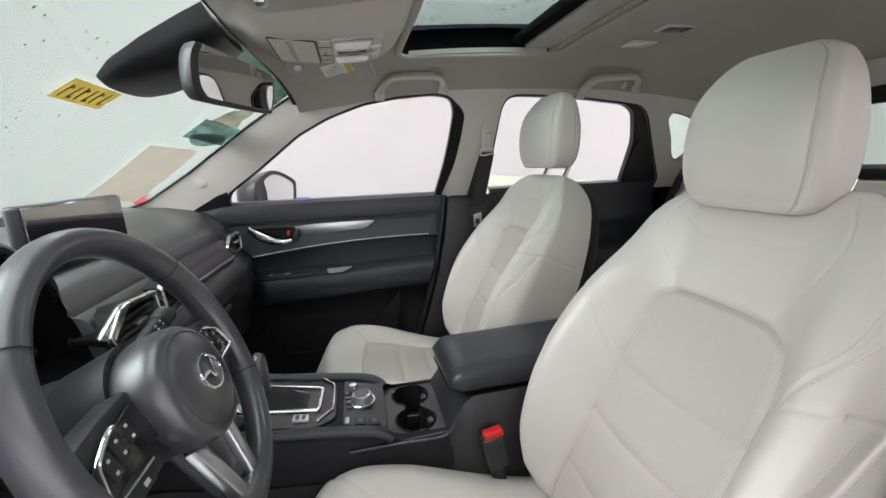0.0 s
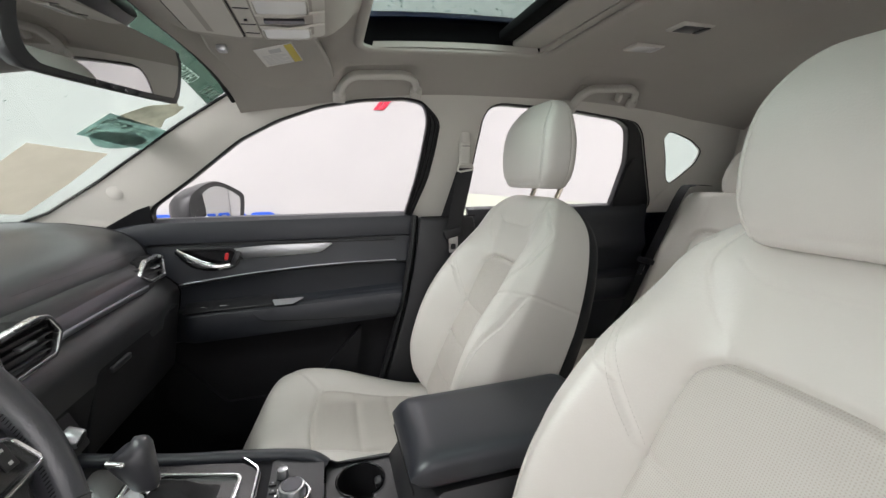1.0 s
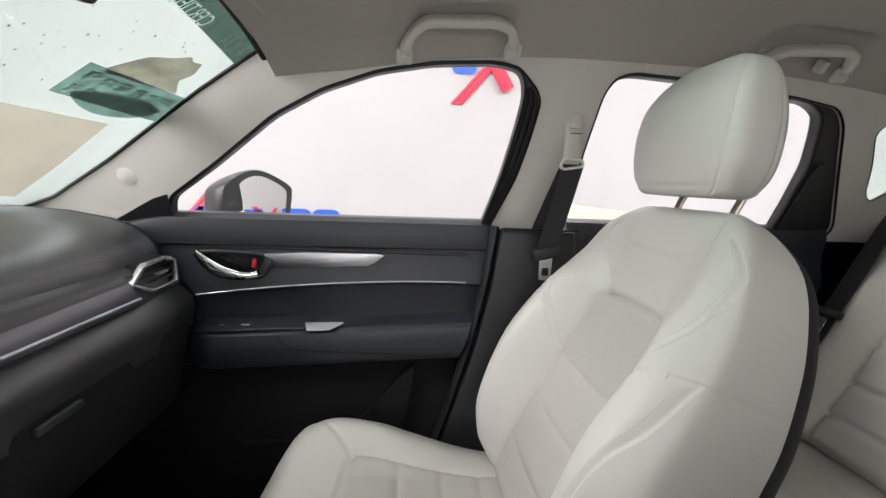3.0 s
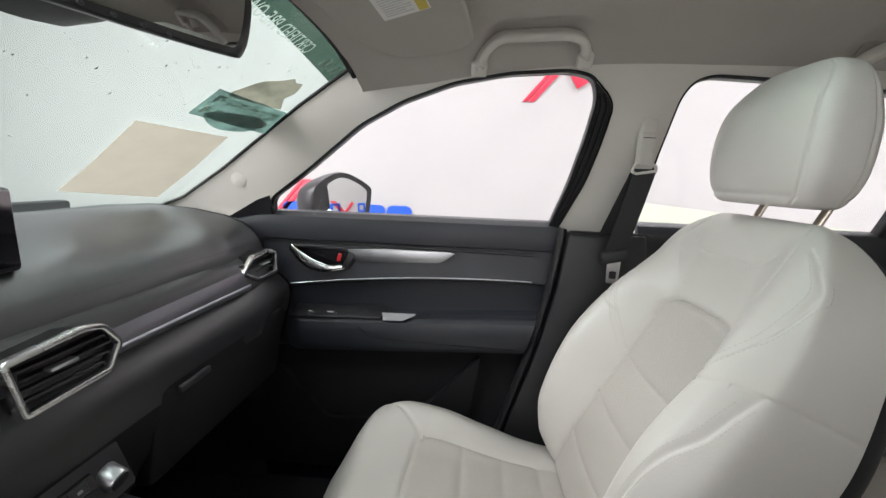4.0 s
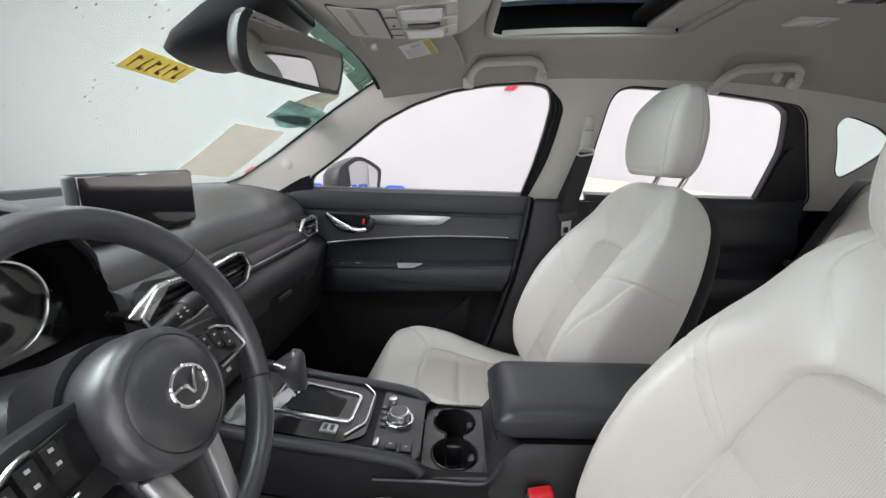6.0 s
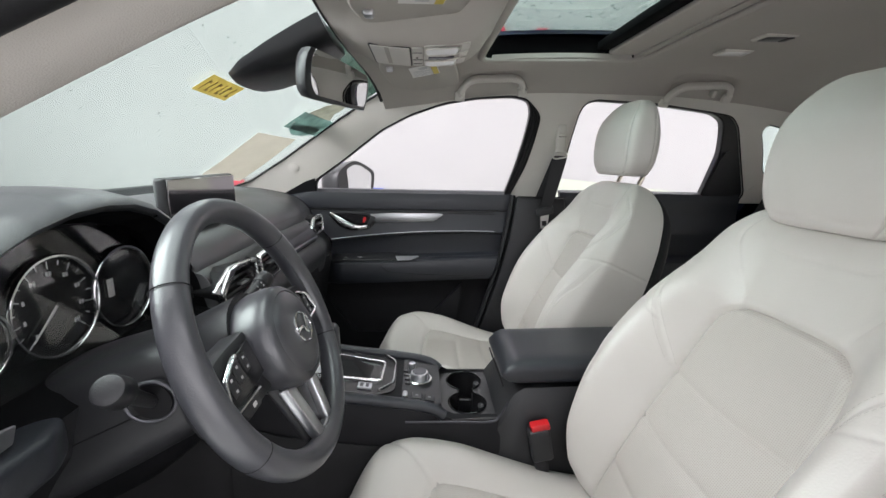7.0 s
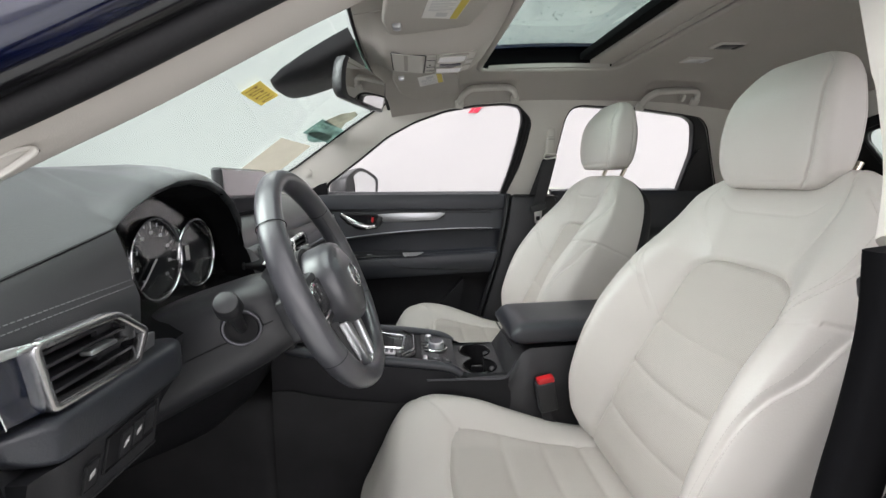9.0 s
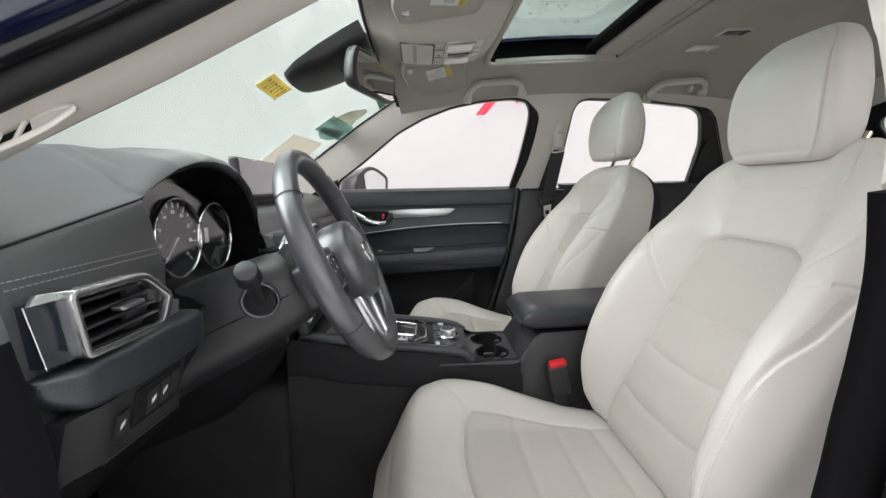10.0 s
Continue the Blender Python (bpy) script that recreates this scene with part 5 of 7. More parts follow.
    for u, du, v in ((0.295, 0.09, 0.33), (0.58, 0.10, 0.28), (0.70, 0.10, 0.26), (0.815, 0.10, 0.24)):
        part("switch", sheet(lambda a, b: low(u + du * a, v + 0.40 * b) + Vector((0.0030, 0, 0)), 4, 4, None, (-0.003, 0, 0)), PLASTIC, sw)
        if u < 0.8:
            part("switch_mark", sheet(lambda a, b: low(u + du * (0.30 + 0.42 * a), v + 0.17 + 0.09 * b - 0.05 * a) + Vector((0.0036, 0, 0)), 2, 2, None, (-0.0003, 0, 0)), GREYMARK, sw)
    # instruments inside the hooded recess
    ring = [(-0.066, y, max(hood_rim(y) - 0.02, 1.02)) for y in [-0.512 + 0.345 * k / 24 for k in range(25)]] + [(-0.066, -0.167, 1.013), (-0.066, -0.512, 1.013)]
    cluster = part("instrument_panel", poly(ring, (-0.004, 0, 0)), GLOSS, dash, "black instrument panel")
    for cy, cz, r in ((-0.376, 1.080, 0.062), (-0.262, 1.070, 0.060), (-0.480, 1.070, 0.040)):
        c = Vector((-0.046, cy, cz))
        dial = part("dial", R(c - Vector((0.018, 0, 0)), c - Vector((0.004, 0, 0)), r, n=48), GLOSS, cluster, "black round dial")
        part("dial_ring", T([c + Vector((0.002, r * math.cos(a), r * math.sin(a))) for a in [2 * math.pi * k / 48 for k in range(48)]], 0.003, 0.004, n=8, closed=True, up=(1, 0, 0)), CHROME, dial, "chrome dial ring")
        marks = bmesh.new()
        if cy != -0.262:
            for k in range(17):
                a = math.radians(225 - 270 * k / 16)
                d = Vector((0, math.cos(a), math.sin(a)))
                ln = 0.010 if k % 2 == 0 else 0.006
                rod(marks, c + d * (r - 0.006) + Vector((-0.0025, 0, 0)), c + d * (r - 0.006 - ln) + Vector((-0.0025, 0, 0)), 0.0006, n=4)
            for k in range(0, 17, 2):
                a = math.radians(225 - 270 * k / 16)
                q = c + Vector((-0.0025, (r - 0.0215) * math.cos(a), (r - 0.0215) * math.sin(a)))
                for e in (-0.0022, 0.0022) if k > 4 else (0.0,):
                    box(marks, q + Vector((0, e, 0)), (0.0008, 0.0026, 0.0052))
            part("dial_marks", marks, GREYMARK, dial, "white scale marks and figure bars")
            a = math.radians(222)
            part("needle", R(c + Vector((0.001, 0, 0)), c + Vector((0.001, (r - 0.012) * math.cos(a), (r - 0.012) * math.sin(a))), 0.0014, 0.0007, n=6), WHITEPAPER, dial)
        else:
            marks.free()
            part("car_symbol", B((c.x - 0.002, cy - 0.022, cz + 0.004), (0.001, 0.012, 0.026), 0.0004), WHITEPAPER, dial, "white car outline display")
    cover = part("instrument_glass", sheet(lambda u, v: Vector((-0.026 - 0.030 * v, -0.512 + 0.335 * u, 1.010 + min(0.172, 0.16 * v + 0.0) * (1 - 0.25 * abs(u * 2 - 1) ** 3))), 12, 4, None, (-0.001, 0, 0)), DIALGLASS, dash, "clear instrument cover")
    cover.visible_shadow = False
    # centre screen on top of the dash
    scr = thing("centre_screen", (-0.05, 0, 1.12), "wide black centre display standing on the dashboard", "car screen")
    part("housing", B((-0.055, -0.002, 1.172), (0.022, 0.268, 0.104), 0.007, 3, (0, -1, 0)), PLASTIC, scr)
    part("glass", B((-0.0435, -0.002, 1.1735), (0.003, 0.258, 0.094), 0.001, 1, (0, -1, 0)), SCREEN, scr, "glossy dark screen glass")
    part("foot", B((-0.075, 0, 1.125), (0.05, 0.12, 0.03), 0.008), PLASTIC, scr)
    # climate panel below the vents
    clim = thing("climate_panel", (0.06, -0.02, 0.83), "gloss black climate control panel with silver knobs", "control panel")
    tilt = -22
    part("fascia", B((0.054, -0.005, 0.868), (0.024, 0.27, 0.085), 0.006, 2, (0, tilt, 0)), PLASTIC, clim)
    part("button_bar", B((0.067, -0.005, 0.873), (0.006, 0.17, 0.022), 0.002, 1, (0, tilt, 0)), GLOSS, clim)
    part("silver_line", B((0.061, -0.005, 0.853), (0.006, 0.19, 0.003), 0.001, 1, (0, tilt, 0)), CHROME, clim)
    for k in range(5):
        part("button", B((0.0705, -0.07 + 0.032 * k, 0.874), (0.002, 0.022, 0.014), 0.0008, 1, (0, tilt, 0)), PLASTIC, clim)
        part("button_mark", B((0.0718, -0.07 + 0.032 * k, 0.8745), (0.0008, 0.006, 0.003), 0, 1, (0, tilt, 0)), DIMMARK, clim)
    for y in (0.10, -0.11):
        knob = part("knob", R((0.060, y, 0.866), (0.082, y, 0.857), 0.0155, 0.0145, n=32, bev=0.002), SATIN, clim, "knurled silver knob")
        part("knob_face", R((0.0815, y, 0.8572), (0.0832, y, 0.8565), 0.0115, n=24), PLASTIC, knob)
    # glove box
    gl = part("glove_box", poly(rounded([(0.066, 0.20, 0.925), (0.078, 0.60, 0.935), (0.05, 0.60, 0.76), (0.03, 0.20, 0.75)], 0.02), (-0.03, 0, 0), 0.008), SHELL, dash, "black glove box lid")
    part("glove_box_latch", B((0.078, 0.26, 0.915), (0.008, 0.075, 0.012), 0.003), PLASTIC, gl)


build_dashboard()


# ---- steering ----
def build_wheel():
    C = Vector((0.207, -0.366, 1.045))
    ax = Vector((0.915, 0, 0.40)).normalized()          # towards the driver
    up = Vector((-0.40, 0, 0.915)).normalized()
    rt = Vector((0, 1, 0))                               # towards the passenger
    P = lambda a, b, d=0.0: C + rt * a + up * b + ax * d
    w = thing("steering_wheel", C + ax * -0.12, "black leather steering wheel with silver lower spokes", "steering wheel")
    RAD, TH = 0.166, [2 * math.pi * k / 120 for k in range(120)]
    part("rim", T([P(RAD * math.cos(t), RAD * math.sin(t)) for t in TH], 0.0152, 0.0180, n=20, closed=True, up=ax, taper=lambda q: 1 + 0.05 * math.cos(4 * math.pi * q - 1.2)), WHEEL, w, "grained black leather rim", angle=80)
    for t in (38, 142, -28, -152):
        t = radians(t)
        part("rim_seam", T([P((RAD + 0.0158 * math.cos(s)) * math.cos(t), (RAD + 0.0158 * math.cos(s)) * math.sin(t), 0.0187 * math.sin(s)) for s in [2 * math.pi * k / 20 for k in range(20)]], 0.0007, n=6, closed=True), RUBBER, w)
    # thread that laces the cover along the rim's inner side
    bm = bmesh.new()
    for t0, t1 in ((-25, 36), (144, 205)):
        n = 46
        for k in range(n):
            t = radians(t0 + (t1 - t0) * k / n)
            rod(bm, P((RAD - 0.0150) * math.cos(t), (RAD - 0.0150) * math.sin(t), 0.0015), P((RAD - 0.0150) * math.cos(t + 0.012), (RAD - 0.0150) * math.sin(t + 0.012), 0.0058), 0.0006, n=5)
    tagged(part("lacing", bm, RUBBER, w), kind="stuff")
    # airbag cover: a deep round drum with a shallow dished face
    Q = lambda a, b, d=0.0: P(a + 0.003, b - 0.014, d)
    hub = []
    for r, d in ((0.056, -0.034), (0.066, -0.026), (0.0690, -0.012), (0.0688, 0.010), (0.0665, 0.0215), (0.0620, 0.0272), (0.0565, 0.0296), (0.0555, 0.0284), (0.0545, 0.0296), (0.046, 0.0328), (0.034, 0.0352), (0.018, 0.0364), (0.001, 0.0367)):
        hub.append([Q(r * math.cos(t), r * (0.96 if math.sin(t) > 0 else 1.0) * math.sin(t), d) for t in [2 * math.pi * k / 72 for k in range(72)]])
    h = part("hub", loft(hub), WHEEL, w, "black airbag cover", angle=60)
    part("hub_back", loft([[P(r * math.cos(t), r * math.sin(t) - 0.008, d) for t in [2 * math.pi * k / 32 for k in range(32)]] for r, d in ((0.05, -0.10), (0.062, -0.08), (0.066, -0.02))]), PLASTIC, w)
    # emblem: plain oval ring with a winged bar
    part("emblem_ring", T([Q(0.0225 * math.cos(t) + 0.003, 0.0190 * math.sin(t), 0.0368) for t in [2 * math.pi * k / 40 for k in range(40)]], 0.0020, 0.0022, n=8, closed=True, up=ax), CHROME, h, "chrome oval emblem")
    part("emblem_wing", T(spline([Q(-0.0185, 0.001, 0.0372), Q(-0.010, 0.0025, 0.0384), Q(-0.002, 0.0005, 0.0388), Q(0.003, -0.0075, 0.0388), Q(0.008, 0.0005, 0.0388), Q(0.015, 0.010, 0.0384), Q(0.0215, 0.0105, 0.0372)], 5), 0.0021, 0.0014, n=8, up=ax), CHROME, h)
    for sg in (1, -1):
        # spoke: a thick black arm that droops to the rim, with a flush switch pad
        arm = poly([P(sg * a, b, -0.002) for a, b in ((0.050, 0.026), (0.100, 0.024), (0.152, 0.018), (0.157, -0.012), (0.154, -0.040), (0.118, -0.052), (0.052, -0.052))], ax * -0.034, 0.006)
        sp = part("side_spoke", arm, PLASTIC, w, "black spoke with switches")
        pad = part("switch_pad", poly([P(sg * a, b, 0.004) for a, b in ((0.066, 0.016), (0.112, 0.011), (0.138, 0.000), (0.150, -0.030), (0.098, -0.030), (0.066, -0.026))], ax * -0.010, 0.0015), GLOSS, sp)
        part("spoke_edge", T(rounded([P(sg * 0.100, 0.014, 0.004), P(sg * 0.114, 0.0125, 0.005), P(sg * 0.140, 0.0005, 0.005), P(sg * 0.1525, -0.0315, 0.005), P(sg * 0.100, -0.0325, 0.005), P(sg * 0.090, -0.0325, 0.004)], 0.006)[4:-4], 0.0024, 0.0034, n=10, up=ax), CHROME, sp, "chrome switch bezel")
        for a, b, ww, hh in ((0.092, 0.000, 0.012, 0.020), (0.110, -0.003, 0.014, 0.022), (0.128, -0.009, 0.014, 0.022)):
            part("switch", poly([P(sg * (a + u * ww / 2), b + v * hh / 2 - 0.10 * u * ww * 0.4, 0.0052) for u, v in ((-1, -1), (1, -1), (1, 1), (-1, 1))], ax * -0.003, 0.0008), PLASTIC, pad)
            for v in (-0.28, 0.28):
                part("switch_mark", poly([P(sg * (a + u * 0.0018), b + v * hh + q * 0.0014, 0.0056) for u, q in ((-1, -1), (1, -1), (1, 1), (-1, 1))], ax * -0.0004), GREYMARK, pad)
        low = part("lower_switch", poly([P(sg * a, b, 0.001) for a, b in ((0.094, -0.036), (0.134, -0.037), (0.126, -0.050), (0.094, -0.050))], ax * -0.010, 0.002), PLASTIC, sp)
        part("switch_mark", poly([P(sg * (0.108 + u * 0.004), -0.043 + q * 0.0022, 0.0016) for u, q in ((-1, -1), (1, -1), (1, 1), (-1, 1))], ax * -0.0004), GREYMARK, low)
        # two silver legs that close in on the foot of the rim
        part("lower_spoke", poly([P(sg * a, b, 0.006) for a, b in ((0.026, -0.070), (0.048, -0.066), (0.034, -0.140), (0.027, -0.162), (0.008, -0.162), (0.013, -0.140))], ax * -0.014, 0.003), SATIN, w, "satin silver lower spoke")
    part("spoke_web", poly([P(a, b, -0.004) for a, b in ((-0.05, -0.050), (0.05, -0.050), (0.030, -0.150), (0.024, -0.164), (-0.024, -0.164), (-0.030, -0.150))], ax * -0.016, 0.004), PLASTIC, w, "black web behind the legs")
    part("spoke_bridge", poly([P(a, b, 0.0062) for a, b in ((-0.009, -0.148), (0.009, -0.148), (0.008, -0.162), (-0.008, -0.162))], ax * -0.012, 0.002), SATIN, w)
    # column with its shroud, stalks and start ring
    col = thing("steering_column", (0.08, -0.37, 0.93), "black steering column shroud with indicator stalks", "steering column")
    secs = []
    for t, hw, hh in ((-0.062, 0.050, 0.044), (-0.078, 0.062, 0.056), (-0.12, 0.070, 0.066), (-0.20, 0.080, 0.074), (-0.34, 0.102, 0.082)):
        c = C + ax * t + up * -0.012 + rt * -0.004
        secs.append([c + rt * hw * math.copysign(abs(math.cos(a)) ** 0.6, math.cos(a)) + up * hh * math.copysign(abs(math.sin(a)) ** 0.6, math.sin(a)) for a in [2 * math.pi * k / 48 for k in range(48)]])
    part("shroud", loft(secs), PLASTIC, col, "black plastic column shroud", angle=50)
    side_line = lambda s: [C + ax * t + up * -0.016 + rt * (s * (hw + 0.0004) - 0.004) for t, hw in ((-0.082, 0.0628), (-0.12, 0.070), (-0.20, 0.080), (-0.33, 0.1005))]
    for s in (1, -1):
        part("shroud_joint", T(side_line(s), 0.0012, n=6), RUBBER, col)
    for sg, root, tip in ((-1, Vector((0.098, -0.44, 0.988)), Vector((0.112, -0.510, 1.043))), (1, Vector((0.100, -0.315, 1.000)), Vector((0.118, -0.158, 1.046)))):
        stalk = part("stalk", T([root, root.lerp(tip, 0.45), root.lerp(tip, 0.8), tip], 0.010 if sg < 0 else 0.012, 0.009 if sg < 0 else 0.012, n=16, taper=lambda t: 0.75 + 0.35 * t), PLASTIC, col, "black indicator stalk")
        d = (tip - root).normalized()
        part("stalk_end", R(tip - d * 0.012, tip + d * 0.016, 0.0165 if sg < 0 else 0.0150, 0.0150, n=28, bev=0.004), PLASTIC, stalk)
        for k in range(1 if sg < 0 else 6):
            q = tip - d * (0.008 + 0.013 * (k // 2)) + Vector((0.0120 if k % 2 else 0.0085, 0, 0.006 if k % 2 else 0.0105)) * (1.0 if sg > 0 else 0.9)
            part("stalk_mark", B(q, (0.0012, 0.005, 0.0024), 0, 1, (0, -40, 15)), GREYMARK, stalk)
    k = Vector((0.100, -0.444, 0.993))
    part("stalk_collar", T([k + Vector((0.024 * math.cos(a), -0.004 + 0.006 * math.cos(a), 0.024 * math.sin(a))) for a in [2 * math.pi * j / 36 for j in range(36)]], 0.0026, 0.0024, n=10, closed=True, up=(0, 1, 0)), DARKMETAL, col, "grey ring round the stalk")
    part("collar_bore", R(k + Vector((0, 0.02, 0)), k + Vector((0.0, -0.003, 0)), 0.022, n=28), RUBBER, col)


build_wheel()


# ---- centre console ----
def console_top(x):
    return lerp_rows([(0.06, 0.815), (0.14, 0.795), (0.44, 0.752), (0.47, 0.738), (0.56, 0.735)], x)[0]


def build_console():
    con = thing("centre_console", (0.45, 0, 0.36), "black centre console with gloss gear panel and padded armrest", "centre console")
    secs = []
    for x in [0.02 + 0.55 * i / 22 for i in range(23)]:
        zt, hw = console_top(x), 0.118 - 0.006 * step(0.3, 0.5, x)
        ring = []
        for y, z in ((-hw - 0.02, 0.36), (-hw - 0.015, 0.55), (-hw - 0.004, zt - 0.05), (-hw, zt - 0.022), (-hw + 0.006, zt - 0.006), (-hw + 0.018, zt), (hw - 0.018, zt), (hw - 0.006, zt - 0.006), (hw, zt - 0.022), (hw + 0.004, zt - 0.05), (hw + 0.015, 0.55), (hw + 0.02, 0.36)):
            ring.append(Vector((x, y, z)))
        secs.append(ring)
    bm = bmesh.new()
    rings = [[bm.verts.new(p) for p in r] for r in secs]
    n = len(rings[0])
    for i in range(len(rings) - 1):
        xm = (secs[i][0].x + secs[i + 1][0].x) / 2
        for j in range(n):
            if j == 5 and xm > 0.45:
                continue
            bm.faces.new((rings[i][j], rings[i][(j + 1) % n], rings[i + 1][(j + 1) % n], rings[i + 1][j]))
    bm.faces.new(rings[0][::-1])
    part("body", bm, SHELL, con, "black console sides", angle=40)
    for sg in (1, -1):
        wall = lambda u, v: Vector((0.022 + 0.545 * u, sg * (0.1425 - 0.006 * step(0.3, 0.5, 0.02 + 0.55 * u) - 0.010 * step(0.6, 1.0, v)), 0.365 + (console_top(0.02 + 0.55 * u) - 0.085 - 0.365) * v))
        part("side_carpet", sheet(wall, 22, 4, None, (0, -sg * 0.003, 0)), CARPET, con, "black carpeted lower console side")
    part("tunnel", B((-0.21, 0, 0.53), (0.47, 0.275, 0.35), 0.03, 3), CARPET, con, "black carpeted tunnel under the dash")
    # gear panel, frame, gaiter and lever
    def top(x, y, d=0.0):
        return Vector((x, y, console_top(x) + d))
    gp = rounded([(0.10, -0.088), (0.31, -0.088), (0.345, -0.060), (0.345, 0.062), (0.31, 0.088), (0.10, 0.088)], 0.014)
    panel = part("gear_panel", plate(gp, [], lambda a, b: top(a, b, 0.001), (0, 0, 0.004)), GLOSS, con, "piano black gear panel")
    fr = rounded([(0.158, -0.034), (0.312, -0.036), (0.316, 0.050), (0.190, 0.066), (0.158, 0.056)], 0.012)
    part("frame_plate", poly([top(x, y, 0.009) for x, y in ((0.148, -0.034), (0.176, -0.036), (0.200, 0.058), (0.172, 0.062))], (0, 0, -0.006), 0.002), SATIN, panel, "silver front plate of the gear surround")
    part("gear_frame", T([top(p[0], p[1], 0.007) for p in fr], 0.0040, 0.0050, n=10, closed=True, sq=0.7), CHROME, panel, "polished silver gear surround")
    part("gaiter", loft([[top(0.225 + (p[0] - 0.225) * k, 0.005 + (p[1] - 0.005) * k, 0.004 + h) for p in fr] for k, h in ((0.96, 0.0), (0.88, -0.003), (0.6, 0.004), (0.42, 0.016), (0.25, 0.03))]), RUBBER, con, "black gear lever gaiter", angle=60)
    lev = part("gear_lever", R((0.206, 0.010, 0.790), (0.203, 0.009, 0.822), 0.016, 0.0125, n=24, bev=0.002), CHROME, con, "chrome gear lever collar")
    head = []
    for t, rx, ry in ((0.0, 0.0125, 0.012), (0.10, 0.0165, 0.0155), (0.35, 0.0195, 0.018), (0.62, 0.0235, 0.020), (0.84, 0.0265, 0.021), (0.95, 0.0245, 0.019), (1.01, 0.019, 0.014), (1.03, 0.010, 0.007)):
        c = Vector((0.203, 0.009, 0.818)).lerp(Vector((0.186, 0.004, 0.888)), t)
        head.append([c + Vector((rx * math.copysign(abs(math.cos(a)) ** 0.7, math.cos(a)), ry * math.copysign(abs(math.sin(a)) ** 0.7, math.sin(a)), 0.012 * math.cos(a) * t)) for a in [2 * math.pi * j / 36 for j in range(36)]])
    part("gear_knob", loft(head), WHEEL, lev, "black leather gear knob", angle=60)
    part("knob_button", B((0.178, -0.0165, 0.877), (0.026, 0.008, 0.008), 0.0035, 3, (0, 12, 0)), CHROME, lev)
    part("console_edge", T(rounded([top(0.308, -0.076, 0.006), top(0.340, -0.030, 0.006), top(0.340, 0.066, 0.006), top(0.308, 0.100, 0.006)], 0.01)[3:-3], 0.003, 0.004, n=8), CHROME, con, "chrome edge strip")
    for k, ch in enumerate("PRND"):
        letter(ch, 0.007, lambda u, v, k=k: top(0.178 + 0.014 * k + u, -0.068 + v, 0.0054), "gear_letter", GREYMARK, panel)
    mode = part("mode_switch", B(top(0.280, -0.060, 0.007), (0.030, 0.024, 0.006), 0.002, 2, (0, 7.5, 0)), SATIN, panel, "silver mode switch")
    for k in range(2):
        part("print_bar", B(top(0.274 + 0.012 * k, -0.060, 0.0104), (0.007, 0.014, 0.0006), 0, 1, (0, 7.5, 0)), DARKMETAL, mode)
    # padded rails along both sides of the gear panel
    for sg, line in ((1, ((0.05, 0.108), (0.20, 0.107), (0.33, 0.104), (0.415, 0.098), (0.448, 0.090))), (-1, ((0.05, -0.108), (0.20, -0.107), (0.33, -0.106), (0.42, -0.107), (0.450, -0.108)))):
        pts = spline([top(x, y, 0.004 if x < 0.44 else -0.006) for x, y in line], 6)
        part("side_rail", T(pts, 0.011, 0.011, n=14, sq=0.8), SOFT, con, "padded black rail", angle=60)
    # rotary controller
    cp = part("controller_plate", plate(rounded([(0.36, -0.098), (0.435, -0.098), (0.445, -0.085), (0.445, 0.085), (0.435, 0.098), (0.36, 0.09)], 0.01), [], lambda a, b: top(a, b, 0.001), (0, 0, 0.003)), PLASTIC, con)
    k0 = top(0.398, 0.0, 0.004)
    knob = part("rotary_knob", R(k0, k0 + Vector((0, 0, 0.020)), 0.0205, 0.0195, n=40, bev=0.002), SATIN, con, "silver rotary controller")
    part("knob_cap", R(k0 + Vector((0, 0, 0.0195)), k0 + Vector((0, 0, 0.0215)), 0.016, n=32), DARKMETAL, knob)
    part("knob_base", T([k0 + Vector((0.026 * math.cos(a), 0.026 * math.sin(a), 0.002)) for a in [2 * math.pi * k / 36 for k in range(36)]], 0.003, n=8, closed=True), CHROME, knob)
    v0 = top(0.380, 0.044, 0.004)
    part("volume_knob", R(v0, v0 + Vector((0, 0, 0.016)), 0.0085, n=24, bev=0.0015), SATIN, con)
    for k in range(4):
        part("button", B(top(0.366 + 0.002 * k, 0.028 - 0.018 * k, 0.005), (0.012, 0.010, 0.004), 0.001, 1, (0, 7.5, 0)), PLASTIC, cp)
        part("button_mark", B(top(0.366 + 0.002 * k, 0.028 - 0.018 * k, 0.0074), (0.003, 0.003, 0.0006), 0, 1, (0, 7.5, 0)), DIMMARK, cp)
    part("brake_switch", B(top(0.368, -0.078, 0.008), (0.010, 0.022, 0.008), 0.003, 2), SATIN, cp, "silver parking brake switch")
    for x in (0.393, 0.420):
        part("button", B(top(x, -0.075, 0.006), (0.021, 0.022, 0.005), 0.0015, 1, (0, 7.5, 0)), PLASTIC, cp)
        part("button_mark", B(top(x, -0.075, 0.0088), (0.006, 0.004, 0.0006), 0, 1, (0, 7.5, 0)), DIMMARK, cp)
    # cup holders
    def circle(cx, cy, r, n=32):
        return [(cx + r * math.cos(2 * math.pi * k / n), cy + r * math.sin(2 * math.pi * k / n)) for k in range(n)]
    tray = rounded([(0.447, -0.108), (0.572, -0.108), (0.572, 0.108), (0.447, 0.108)], 0.016)
    # one opening of two round wells joined by a neck
    rad, half, off = 0.042, 0.017, 0.047
    gap = math.asin(half / rad)
    arc = lambda cy, a0, a1: [(0.506 + rad * math.cos(a0 + (a1 - a0) * k / 28), cy + rad * math.sin(a0 + (a1 - a0) * k / 28)) for k in range(29)]
    hole = arc(off, -math.pi / 2 + gap, 1.5 * math.pi - gap) + arc(-off, math.pi / 2 + gap, 2.5 * math.pi - gap)
